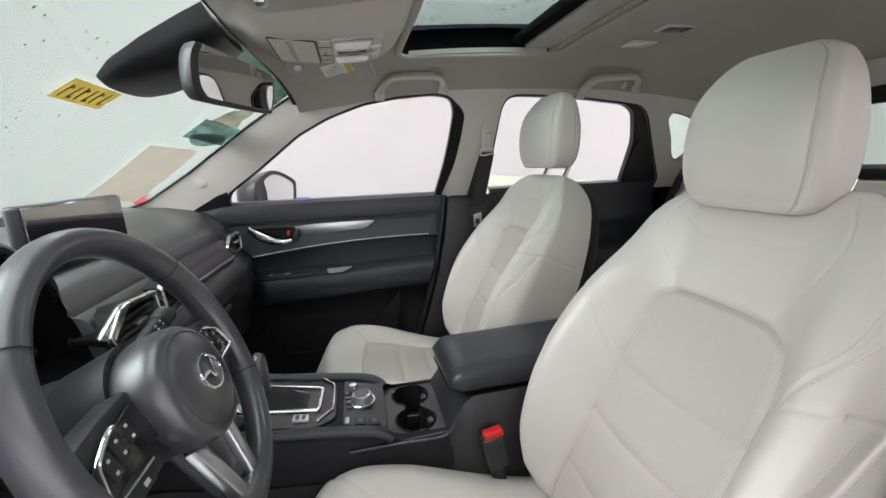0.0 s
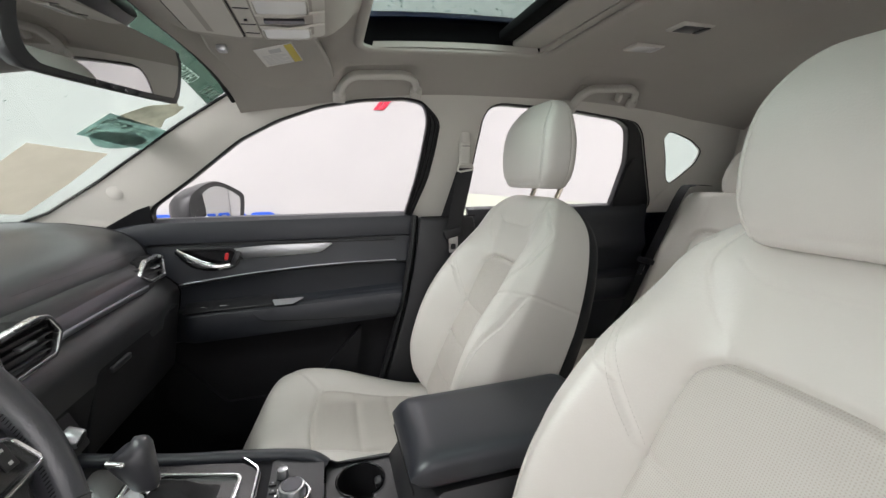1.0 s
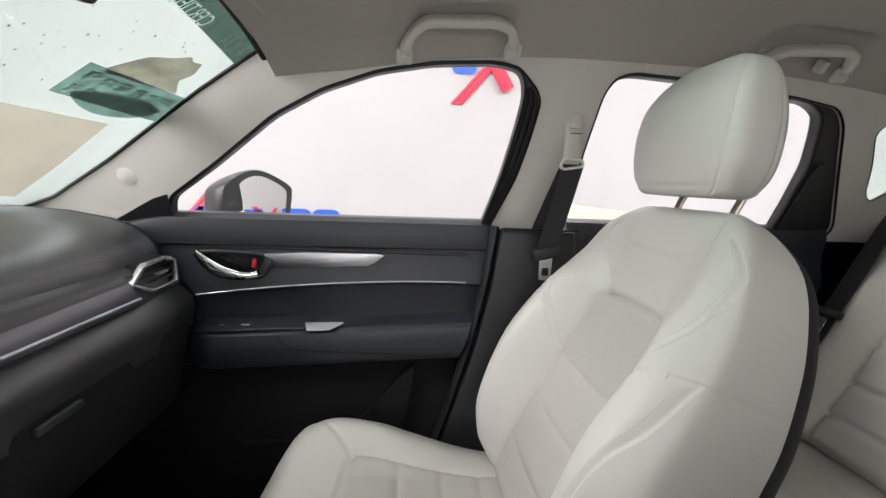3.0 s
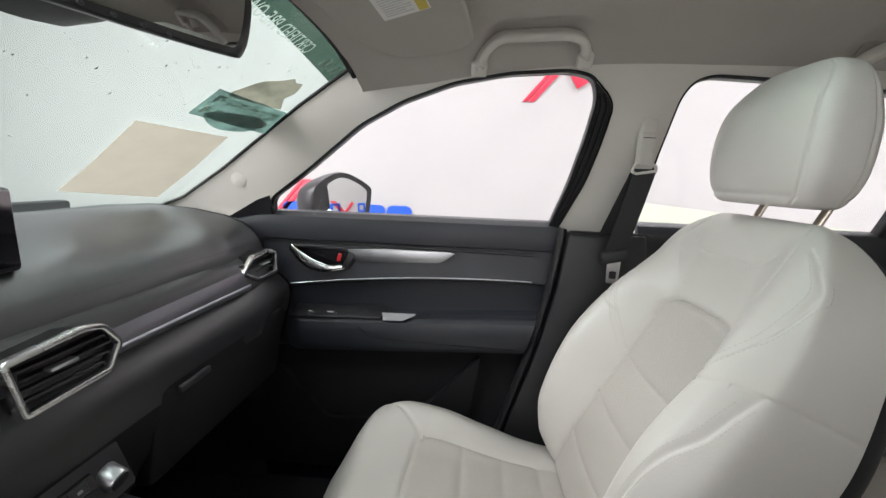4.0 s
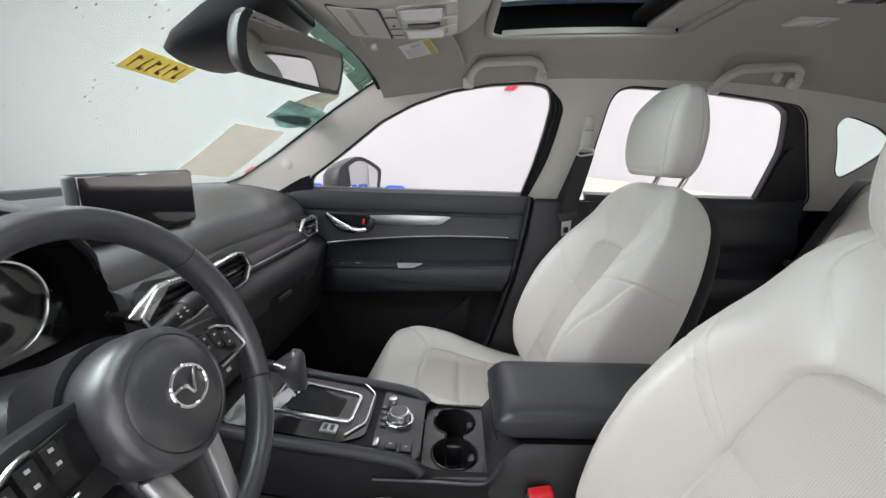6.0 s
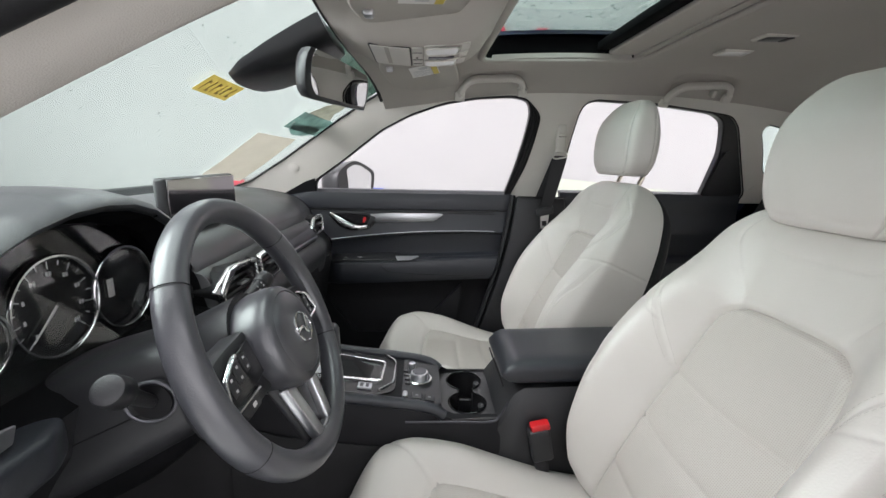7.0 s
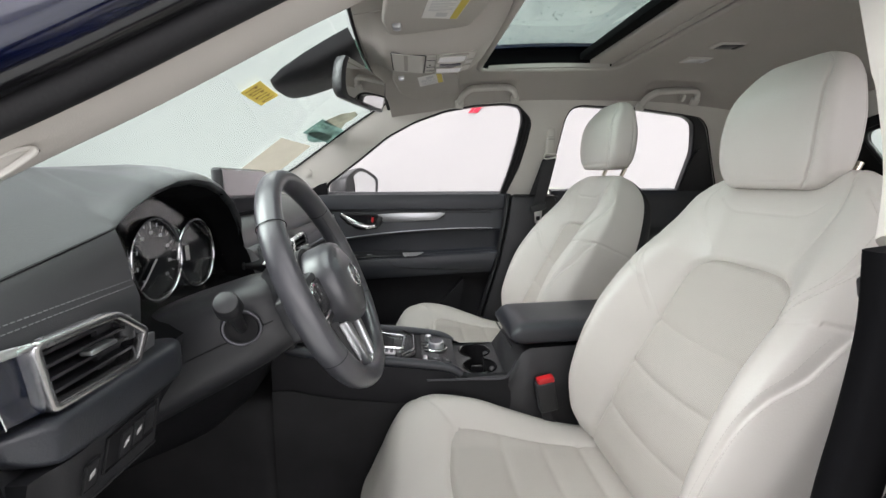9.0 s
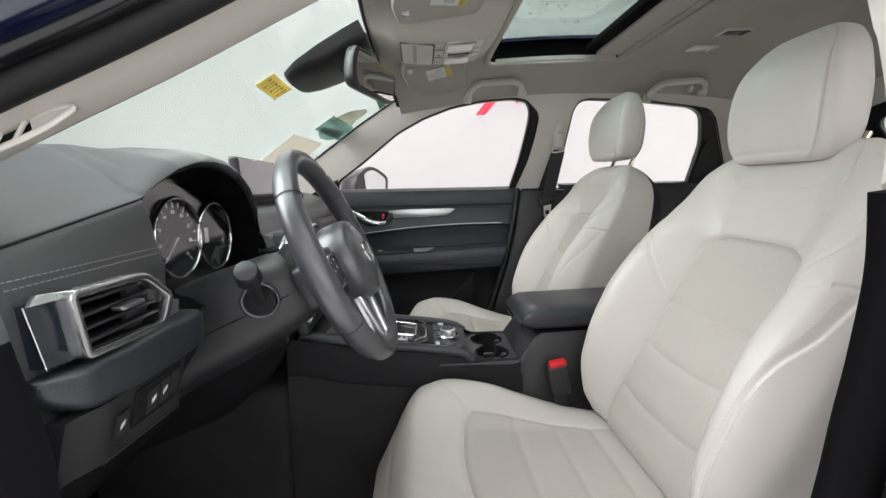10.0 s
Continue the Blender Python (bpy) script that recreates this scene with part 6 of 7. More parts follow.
    cup = part("cup_tray", plate(tray, [hole], lambda a, b: Vector((a, b, 0.732)), (0, 0, -0.006)), PLASTIC, con, "black cup holder tray")
    wall = bmesh.new()
    skin(wall, [[wall.verts.new((p[0] + (0.506 - p[0]) * e, p[1], z)) for p in hole] for z, e in ((0.731, 0.0), (0.665, 0.05))], caps=False)
    part("cup_well", wall, RUBBER, cup)
    part("well_floor", plate(hole, [], lambda a, b: Vector((a, b, 0.665)), (0, 0, -0.004)), RUBBER, cup)
    part("cup_rim", T([(p[0], p[1], 0.7335) for p in hole], 0.0020, n=6, closed=True), GLOSS, cup)
    for y in (0.047, -0.047):
        part("cup_finger", B((0.540, y, 0.712), (0.014, 0.022, 0.032), 0.005, 2, (0, -14, 0)), PLASTIC, cup)
    part("neck_divider", B((0.506, 0.0, 0.690), (0.030, 0.010, 0.044), 0.004), PLASTIC, cup)
    # armrest box and lid
    secs = []
    for x, zt, hw in ((0.545, 0.70, 0.112), (0.565, 0.735, 0.112), (0.60, 0.785, 0.110), (0.62, 0.796, 0.108), (0.93, 0.806, 0.108), (0.96, 0.78, 0.104)):
        secs.append([Vector((x, y, z)) for y, z in ((-hw - 0.02, 0.36), (-hw - 0.012, 0.6), (-hw, zt - 0.02), (-hw + 0.012, zt), (hw - 0.012, zt), (hw, zt - 0.02), (hw + 0.012, 0.6), (hw + 0.02, 0.36))])
    part("storage_box", loft(secs), PLASTIC, con, "black storage box", angle=40)
    lid = []
    for i in range(25):
        t = i / 24
        x = 0.572 + 0.36 * t
        e = max(math.sin(min(t / 0.10, 1, (1 - t) / 0.08) * math.pi / 2), 0.05) ** 0.5
        c = 0.822 + 0.008 * t
        lid.append([Vector((x, 0.100 * math.copysign(abs(math.cos(a)) ** 0.35, math.cos(a)) * (0.9 + 0.1 * e), c + (0.034 if math.sin(a) > 0 else 0.022) * e * math.copysign(abs(math.sin(a)) ** 0.5, math.sin(a)))) for a in [2 * math.pi * k / 48 for k in range(48)]])
    part("armrest_lid", loft(lid), SOFT, con, "padded black armrest lid", angle=50)
    part("lid_seam", T([(0.575, y, 0.799) for y in (-0.09, 0, 0.09)], 0.002, n=6), RUBBER, con)
    part("side_trim_line", T(spline([(0.37, -0.1235, 0.738), (0.46, -0.1195, 0.735), (0.545, -0.1185, 0.733), (0.566, -0.117, 0.745), (0.582, -0.115, 0.775)], 6), 0.0024, n=8), DARKMETAL, con)


build_console()


def build_buckle(x, y, z, lean, label):
    b = thing("belt_buckle", (x, y, z - 0.16), label, "belt buckle", "belt buckles")
    part("stem", B((x + 0.008, y, z - 0.09), (0.028, 0.014, 0.14), 0.005, 2, (0, lean, 0)), WEB, b)
    part("housing", B((x, y, z - 0.028), (0.044, 0.026, 0.075), 0.006, 3, (0, lean, 0)), PLASTIC, b, "black buckle housing")
    part("release_button", B((x - 0.004, y, z + 0.012), (0.040, 0.022, 0.016), 0.004, 2, (0, lean, 0)), RED, b, "red release button")


build_buckle(0.650, -0.135, 0.722, -12, "black belt buckle with red button beside the driver's seat")


# ---- overhead ----
def build_sunroof():
    x0, x1, y0 = HOLE
    s = thing("sunroof", (0.78, 0, 1.56), "closed tinted glass sunroof wet with rain drops", "sunroof")
    rim = rounded([(x0 - 0.012, -y0 - 0.012, 0), (x1 + 0.03, -y0 - 0.012, 0), (x1 + 0.03, y0 + 0.012, 0), (x0 - 0.012, y0 + 0.012, 0)], 0.06, 8)
    pts = []
    for p in rim:
        pts.append(Vector((p.x, p.y, liner_z(p.x, p.y) - 0.001)))
    part("opening_trim", T(pts, 0.010, 0.007, n=12, closed=True), LINER, s, "beige opening trim")
    inner = bmesh.new()
    r0 = [inner.verts.new((p.x + (0.006 if p.x < 0.7 else -0.006), p.y * 0.985, liner_z(p.x, p.y) + 0.004)) for p in rim]
    r1 = [inner.verts.new((p.x + (0.012 if p.x < 0.7 else -0.012), p.y * 0.975, 1.605)) for p in rim]
    skin(inner, [r0, r1], caps=False)
    part("opening_wall", inner, BLACK, s, "black opening wall")
    part("sliding_shade", B((0.950, 0, 1.566), (0.078, 0.66, 0.014), 0.005, 3), LINER, s, "beige sliding shade, pushed back")
    part("shade_edge", B((0.896, 0, 1.580), (0.040, 0.66, 0.022), 0.006, 2), BLACK, s, "black front edge of the shade")
    glass = part("glass", B((0.76, 0, 1.605), (0.46, 0.70, 0.006), 0.002), GLASS_ROOF, s, "dark tinted roof glass")
    rng = random.Random(5)
    drops = bmesh.new()
    for _ in range(480):
        r = rng.uniform(0.0008, 0.0026)
        m = pose(rng.uniform(0.57, 0.93), rng.uniform(-0.33, 0.33), 1.6085, 0, 0, rng.uniform(0, 360)) @ Matrix.Diagonal((r * rng.uniform(0.8, 2.4), r, r * 0.5, 1))
        bmesh.ops.create_icosphere(drops, subdivisions=1, radius=1, matrix=m)
    tagged(part("rain_drops", drops, DROP, s), kind="stuff")


build_sunroof()


def build_visor(side):
    v = thing("sun_visor", (0.41, side * 0.31, 1.46), "beige sun visor folded against the headliner", "sun visor", "sun visors")
    out = rounded([(0.305, side * 0.13), (0.297, side * 0.22), (0.316, side * 0.384), (0.352, side * 0.457), (0.381, side * 0.488), (0.46, side * 0.485), (0.502, side * 0.45), (0.490, side * 0.335), (0.469, side * 0.205), (0.455, side * 0.13)], 0.022)

    def put(a, b):
        return Vector((a, b, 1.496 + 0.13 * (a - 0.39) - 0.05 * (abs(b) - 0.3)))
    bm = plate(out, [], put, (0, 0, -0.012))
    part("pad", bm, LINER, v, "cloth covered visor pad", angle=40)
    part("pad_edge", T([put(p[0], p[1]) + Vector((0, 0, -0.006)) for p in out], 0.0062, n=10, closed=True), LINER, v)
    part("hinge_clip", B((0.318, side * 0.195, 1.478), (0.016, 0.022, 0.014), 0.004, 2), SATIN, v)
    part("pivot", R((0.325, side * 0.50, 1.485), (0.318, side * 0.52, 1.50), 0.007, n=14), CREAM, v)

    def at(u, w, d=0.0):
        p = Vector((0.363, 0.220)).lerp(Vector((0.430, 0.193)), u).lerp(Vector((0.373, 0.316)).lerp(Vector((0.444, 0.291)), u), w)
        return put(p.x, side * p.y) + Vector((0, 0, -0.0126 - d))
    lb = part("warning_label", sheet(lambda u, w: at(u, w), 4, 4, None, (0, 0, -0.0006)), WHITEPAPER, v, "white and yellow warning label")
    part("yellow_band", sheet(lambda u, w: at(0.78 + 0.2 * u, 0.03 + 0.94 * w, 0.0009), 2, 4, None, (0, 0, -0.0005)), YELLOW, lb)
    part("print_block", sheet(lambda u, w: at(0.34 + 0.30 * u, 0.12 + 0.2 * w, 0.0009), 2, 2, None, (0, 0, -0.0003)), GREYMARK, lb)
    for k in range(8):
        w = 0.40 + 0.07 * k
        part("print_line", T([at(0.10, w, 0.0008), at(0.70 if k % 3 else 0.55, w, 0.0008)], 0.0014, 0.0003, n=6), GREYMARK, lb)
    return v


build_visor(1)
build_visor(-1)


def build_overhead_console():
    o = thing("overhead_console", (0.38, 0.0, 1.46), "beige overhead console with two map lamps", "overhead console")
    deep = [(0.238, 1.494), (0.262, 1.484), (0.295, 1.468), (0.34, 1.4605), (0.44, 1.4635), (0.485, 1.472), (0.515, 1.492), (0.545, 1.532)]

    def under(x, y, d=0.0):
        """The console's lower face; d lowers it."""
        z = lerp_rows(deep, x)[0]
        lz = liner_z(x, y) - 0.001
        k = 1 - step(0.075, 0.185, abs(y))
        return Vector((x, y, lz + (min(z, lz) - lz) * k - d))

    def shell(u, v):
        x = 0.238 + 0.307 * u
        return under(x, (v * 2 - 1) * 0.19)
    part("body", sheet(shell, 44, 60, None, (0, 0, 0.006)), LINER, o, "beige moulded console", angle=60)

    def flat(x0, x1, y0, y1, r, d, deep_by=0.003):
        loop = rounded([(x0, y0), (x1, y0), (x1, y1), (x0, y1)], r, 4)
        return plate(loop, [], lambda a, b: under(a, b, d), (0, 0, deep_by))
    part("glasses_box", flat(0.303, 0.374, -0.076, 0.062, 0.006, 0.0030), CREAM, o, "beige glasses box lid")
    part("lid_gap", T([under(p.x, p.y, 0.0012) for p in rounded([(0.301, -0.078), (0.376, -0.078), (0.376, 0.064), (0.301, 0.064)], 0.007, 4)], 0.0011, n=6, closed=True), RUBBER, o)
    part("button_strip", flat(0.379, 0.399, -0.076, 0.062, 0.003, 0.0022), CREAM, o)
    for y in (-0.046, 0.008, 0.042):
        part("strip_line", T([under(0.380, y, 0.0026), under(0.398, y, 0.0026)], 0.0008, n=6), DARKMETAL, o)
    part("button", flat(0.386, 0.390, -0.010, -0.006, 0.001, 0.0036), RUBBER, o)
    part("lamp_plate", flat(0.401, 0.486, -0.084, 0.066, 0.010, 0.0022), CREAM, o, "beige lamp surround")
    for y0, y1 in ((-0.076, -0.036), (0.018, 0.056)):
        lamp = part("map_lamp", flat(0.406, 0.464, y0, y1, 0.005, 0.0048), LAMP, o, "white map lamp lens")
        part("lamp_rim", T([under(p.x, p.y, 0.0044) for p in rounded([(0.404, y0 - 0.002), (0.466, y0 - 0.002), (0.466, y1 + 0.002), (0.404, y1 + 0.002)], 0.006, 4)], 0.0014, n=6, closed=True), CREAM, lamp)
    part("speaker_slot", flat(0.410, 0.460, -0.015, -0.003, 0.003, 0.0050), DARKMETAL, o, "dark slot between the lamps")
    for y in (-0.030, 0.013):
        part("lamp_bar", T([under(0.402, y, 0.004), under(0.44, y, 0.0046), under(0.486, y, 0.003)], 0.0018, n=8), CREAM, o)


build_overhead_console()


def build_grab_handle(x0, x1, y, z, hook):
    g = thing("grab_handle", ((x0 + x1) / 2, y, z - 0.06), "beige plastic grab handle on the roof rail", "grab handle", "grab handles")
    pts = rounded([(x0 + 0.004, y + 0.040, z - 0.046), (x0 + 0.014, y + 0.014, z - 0.018), (x0 + 0.040, y - 0.008, z), (x1 - 0.045, y - 0.010, z + 0.007), (x1 - 0.014, y + 0.004, z + 0.002), (x1 - 0.002, y + 0.030, z - 0.026)], 0.03, 6)[3:-3]
    part("bar", T(pts, 0.0125, 0.0085, n=16, up=(0, 0.75, -0.66), sq=0.6), CREAM, g, "moulded beige bar", angle=60)
    for x, fy, fz in ((x0 + 0.006, 0.042, -0.044), (x1 - 0.004, 0.034, -0.026)):
        part("foot", B((x, y + fy, z + fz), (0.032, 0.016, 0.030), 0.006, 3, (35, 0, 0)), CREAM, g)
    part("recess", B(((x0 + x1) / 2, y + 0.048, z + 0.002), (x1 - x0 - 0.05, 0.006, 0.045), 0.003, 2, (40, 0, 0)), LINER, g)
    if hook:
        part("coat_hook", B((x1 - 0.055, y + 0.030, z - 0.012), (0.014, 0.024, 0.026), 0.005, 2, (30, 0, 0)), CREAM, g, "folding coat hook")


build_grab_handle(0.512, 0.722, 0.482, 1.510, False)
build_grab_handle(1.190, 1.405, 0.482, 1.508, True)


def build_dome_lamp():
    d = thing("dome_lamp", (1.21, 0.17, 1.53), "small rear reading lamps in a beige frame", "reading lamp")
    z = lambda x, y: liner_z(x, y) - 0.003
    for y, m, lab in ((0.245, LAMP, "white lamp lens"), (0.115, DARKMETAL, "grey lamp lens")):
        part("frame", B((1.206, y, z(1.21, y) + 0.004), (0.080, 0.050, 0.010), 0.004, 2, (0, -1, 0)), CREAM, d)
        part("lens", B((1.200, y, z(1.2, y) + 0.001), (0.050, 0.036, 0.008), 0.003, 2), m, d, lab)
        part("switch", B((1.234, y, z(1.2, y) + 0.000), (0.014, 0.034, 0.006), 0.002), GREYMARK if m is LAMP else PLASTIC, d)


build_dome_lamp()


def build_mirror():
    m = thing("rear_view_mirror", (0.2, 0, 1.36), "black rear-view mirror on a sensor housing", "rear-view mirror")
    cen, side, nrm = Vector((0.238, -0.012, 1.405)), Vector((0.07, 0.247, -0.004)).normalized(), None
    nrm = Vector((0.94, -0.267, -0.11)).normalized()
    up = nrm.cross(side).normalized()
    if up.z < 0:
        up = -up
    out = [(0.128, 0.012), (0.122, 0.034), (0.10, 0.040), (-0.09, 0.040), (-0.118, 0.034), (-0.128, 0.012), (-0.126, -0.020), (-0.112, -0.038), (-0.08, -0.042), (0.09, -0.036), (0.12, -0.028)]
    loop = spline([(a, b, 0) for a, b in out], 4, True)
    put = lambda p, k, d: cen + side * p.x * k + up * p.y * k + nrm * d
    part("housing", loft([[put(p, k, d) for p in loop] for k, d in ((0.30, -0.040), (0.75, -0.034), (0.95, -0.020), (1.0, -0.004), (1.0, 0.002), (0.96, 0.0045))]), PLASTIC, m, "black mirror housing", angle=50)
    glass = bmesh.new()
    glass.faces.new([glass.verts.new(put(p, 0.90, 0.0055) + up * 0.0035) for p in loop])
    extrude(glass, list(glass.faces), nrm * -0.002)
    part("glass", glass, DIM_MIRROR, m, "dark mirror glass")
    for k in range(4):
        part("button", B(cen + side * (-0.03 + 0.022 * k) + up * -0.0365 + nrm * 0.006, (0.003, 0.006, 0.003), 0.001, 1, (0, 0, 16)), DARKMETAL, m)
    # sensor cover on the windscreen
    rows = []
    for t, hw in ((0.0, 0.06), (0.03, 0.085), (0.2, 0.105), (0.5, 0.108), (0.8, 0.10), (1.0, 0.09)):
        z = 1.417 + 0.105 * t
        c = glass_point(0.062 * (1 - t) + 0.03 * t, z)
        depth = 0.008 + 0.042 * math.sin(math.pi * min(t * 0.62 + 0.03, 1))
        ring = []
        for k in range(28):
            a = 2 * math.pi * k / 28
            yy = hw * math.copysign(abs(math.cos(a)) ** 0.6, math.cos(a))
            s = math.sin(a)
            off = depth * abs(s) ** 0.6 if s > 0 else 0.0
            g = glass_point(c.y + yy, z)
            ring.append(g + Vector((0.45, 0, -0.9)) * (off + 0.003))
        rows.append(ring)
    part("sensor_cover", loft(rows), PLASTIC, m, "black sensor cover", angle=50)
    part("stem", T([(0.165, 0.03, 1.445), (0.195, 0.01, 1.425), (0.215, -0.005, 1.412)], 0.016, 0.018, n=14), PLASTIC, m)
    for k in range(4):
        part("vent_rib", B((0.17 + 0.008 * k, 0.085, 1.470 - 0.002 * k), (0.003, 0.05, 0.006), 0, 1, (0, 25, 0)), RUBBER, m)


DIM_MIRROR = shader("dim_mirror", (0.62, 0.62, 0.62), 0.02, 1.0)
build_mirror()


# ---- stickers on the windscreen ----
def on_glass(corners, name, mat, label, inset=0.004, n=6):
    """A paper sheet on the inside of the windscreen, from its corners in width and height."""
    a, b, c, d = [Vector(p) for p in corners]

    def f(u, v):
        q = a.lerp(b, u).lerp(d.lerp(c, u), v)
        return glass_point(q.x, q.y) + Vector((0.45, 0, -0.9)) * inset
    return single(name, sheet(f, n, n, None, Vector((0.45, 0, -0.9)) * 0.0006), mat, label, "sticker", "windscreen stickers")


def glass_strip(corners, name, mat, owner, inset=0.0056):
    a, b, c, d = [Vector(p) for p in corners]

    def f(u, v):
        q = a.lerp(b, u).lerp(d.lerp(c, u), v)
        return glass_point(q.x, q.y) + Vector((0.45, 0, -0.9)) * inset
    part(name, sheet(f, 4, 2, None, Vector((0.45, 0, -0.9)) * 0.0004), mat, owner)


def build_stickers():
    on_glass([(0.357, 1.334), (0.553, 1.325), (0.600, 1.184), (0.393, 1.205)], "window_sheet", STICKER, "beige paper price sheet seen from its back")
    y = thing("stock_tag", (0.0, 0.01, 1.39), "yellow paper tag with dark hand-drawn strokes", "sticker", "windscreen stickers")
    glass_strip([(-0.056, 1.387), (-0.055, 1.4125), (0.084, 1.410), (0.080, 1.384)], "tag", TAGPAPER, y, 0.004)
    for k in range(6):
        u = -0.044 + 0.020 * k
        lean = 0.004 * (k % 2)
        glass_strip([(u, 1.3905), (u + lean, 1.4065), (u + lean + 0.0035, 1.4065), (u + 0.0035, 1.3905)], "ink_stroke", TAGINK, y)
        foot = 1.3905 if k % 2 else 1.4020
        glass_strip([(u + 0.0036, foot), (u + 0.0036, foot + 0.0035), (u + 0.0115, foot + 0.0025), (u + 0.0115, foot - 0.0005)], "ink_stroke", TAGINK, y)
    g = thing("history_sticker", (0.04, 0.53, 1.35), "faded green shield sticker with a brown emblem", "sticker", "windscreen stickers")
    flat = lambda loop, inset: plate(loop, [], lambda a, b: glass_point(a, b) + Vector((0.45, 0, -0.9)) * inset, Vector((0.45, 0, -0.9)) * 0.0005)
    part("shield_foot", flat(spline([(0.445, 1.364, 0), (0.466, 1.349, 0), (0.507, 1.338, 0), (0.548, 1.337, 0), (0.580, 1.343, 0), (0.585, 1.362, 0), (0.52, 1.372, 0)], 4, True), 0.004), GREENSTICK, g)
    part("emblem", flat(rounded([(0.436, 1.394, 0), (0.452, 1.413, 0), (0.462, 1.424, 0), (0.494, 1.432, 0), (0.512, 1.441, 0), (0.524, 1.434, 0), (0.541, 1.437, 0), (0.556, 1.418, 0), (0.548, 1.408, 0), (0.578, 1.389, 0)], 0.006, 3), 0.0042), BROWNSTICK, g)
    part("shield", flat([(0.418, 1.357), (0.413, 1.400), (0.617, 1.384), (0.616, 1.340)], 0.0046), GREENSTICK, g)
    for z0, z1, y0, y1, n in ((1.3865, 1.371, 0.428, 0.600, 6), (1.367, 1.352, 0.430, 0.604, 7)):
        for j in range(n):
            u0, w = y0 + (y1 - y0) * j / n, (y1 - y0) / n * 0.66
            z = z0 + (z1 - z0) * j / n
            for q in ((0.0, 0.30, 0.0, 1.0), (0.0, 1.0, 0.72, 1.0), (0.66, 1.0, 0.0 if j % 2 else 0.35, 0.72), (0.3, 0.66, 0.34, 0.52)):
                glass_strip([(u0 + w * q[0], z - 0.006 + 0.012 * q[2]), (u0 + w * q[0], z - 0.006 + 0.012 * q[3]), (u0 + w * q[1], z - 0.006 + 0.012 * q[3]), (u0 + w * q[1], z - 0.006 + 0.012 * q[2])], "print_bar", PALEGREEN, g)
    t = thing("band_lettering", (0.22, 0.4, 1.47), "pale mirrored lettering on the shaded glass band", "sticker")
    # read from outside, so it stands mirrored to the cabin
    def lay(a, b):
        return glass_point(a, 1.468 + 0.034 * (1 - (a / 0.56) ** 2) + b) + Vector((0.45, 0, -0.9)) * 0.005
    letter("CERTIFIED PRE-OWNED", 0.021, lambda u, v: lay(0.345 - u, v), "lettering", BANDPRINT, t)
    for j in range(5):
        u0 = 0.575 - 0.017 * j
        z = 1.468 + 0.034 * (1 - (u0 / 0.56) ** 2)
        glass_strip([(u0, z - 0.006), (u0, z + 0.006), (u0 + 0.010, z + 0.006), (u0 + 0.010, z - 0.006)], "print_bar", BANDPRINT, t)
    # rain drops on the outside of the glass
    rng = random.Random(11)
    drops = bmesh.new()
    for _ in range(170):
        z = 1.45 - 0.17 * rng.random() ** 2
        y = rng.uniform(-0.45, 0.60)
        r = rng.uniform(0.0007, 0.0017)
        bmesh.ops.create_icosphere(drops, subdivisions=1, radius=1, matrix=Matrix.Translation(glass_point(y, z, 0.005)) @ pose(0, 0, 0, 0, -30, 0) @ Matrix.Diagonal((r * rng.uniform(1, 2), r, r * 0.5, 1)))
    tagged(single("rain_drops", drops, DROP, "scattered rain drops on the windscreen's outside", "rain drops"), kind="stuff")


build_stickers()


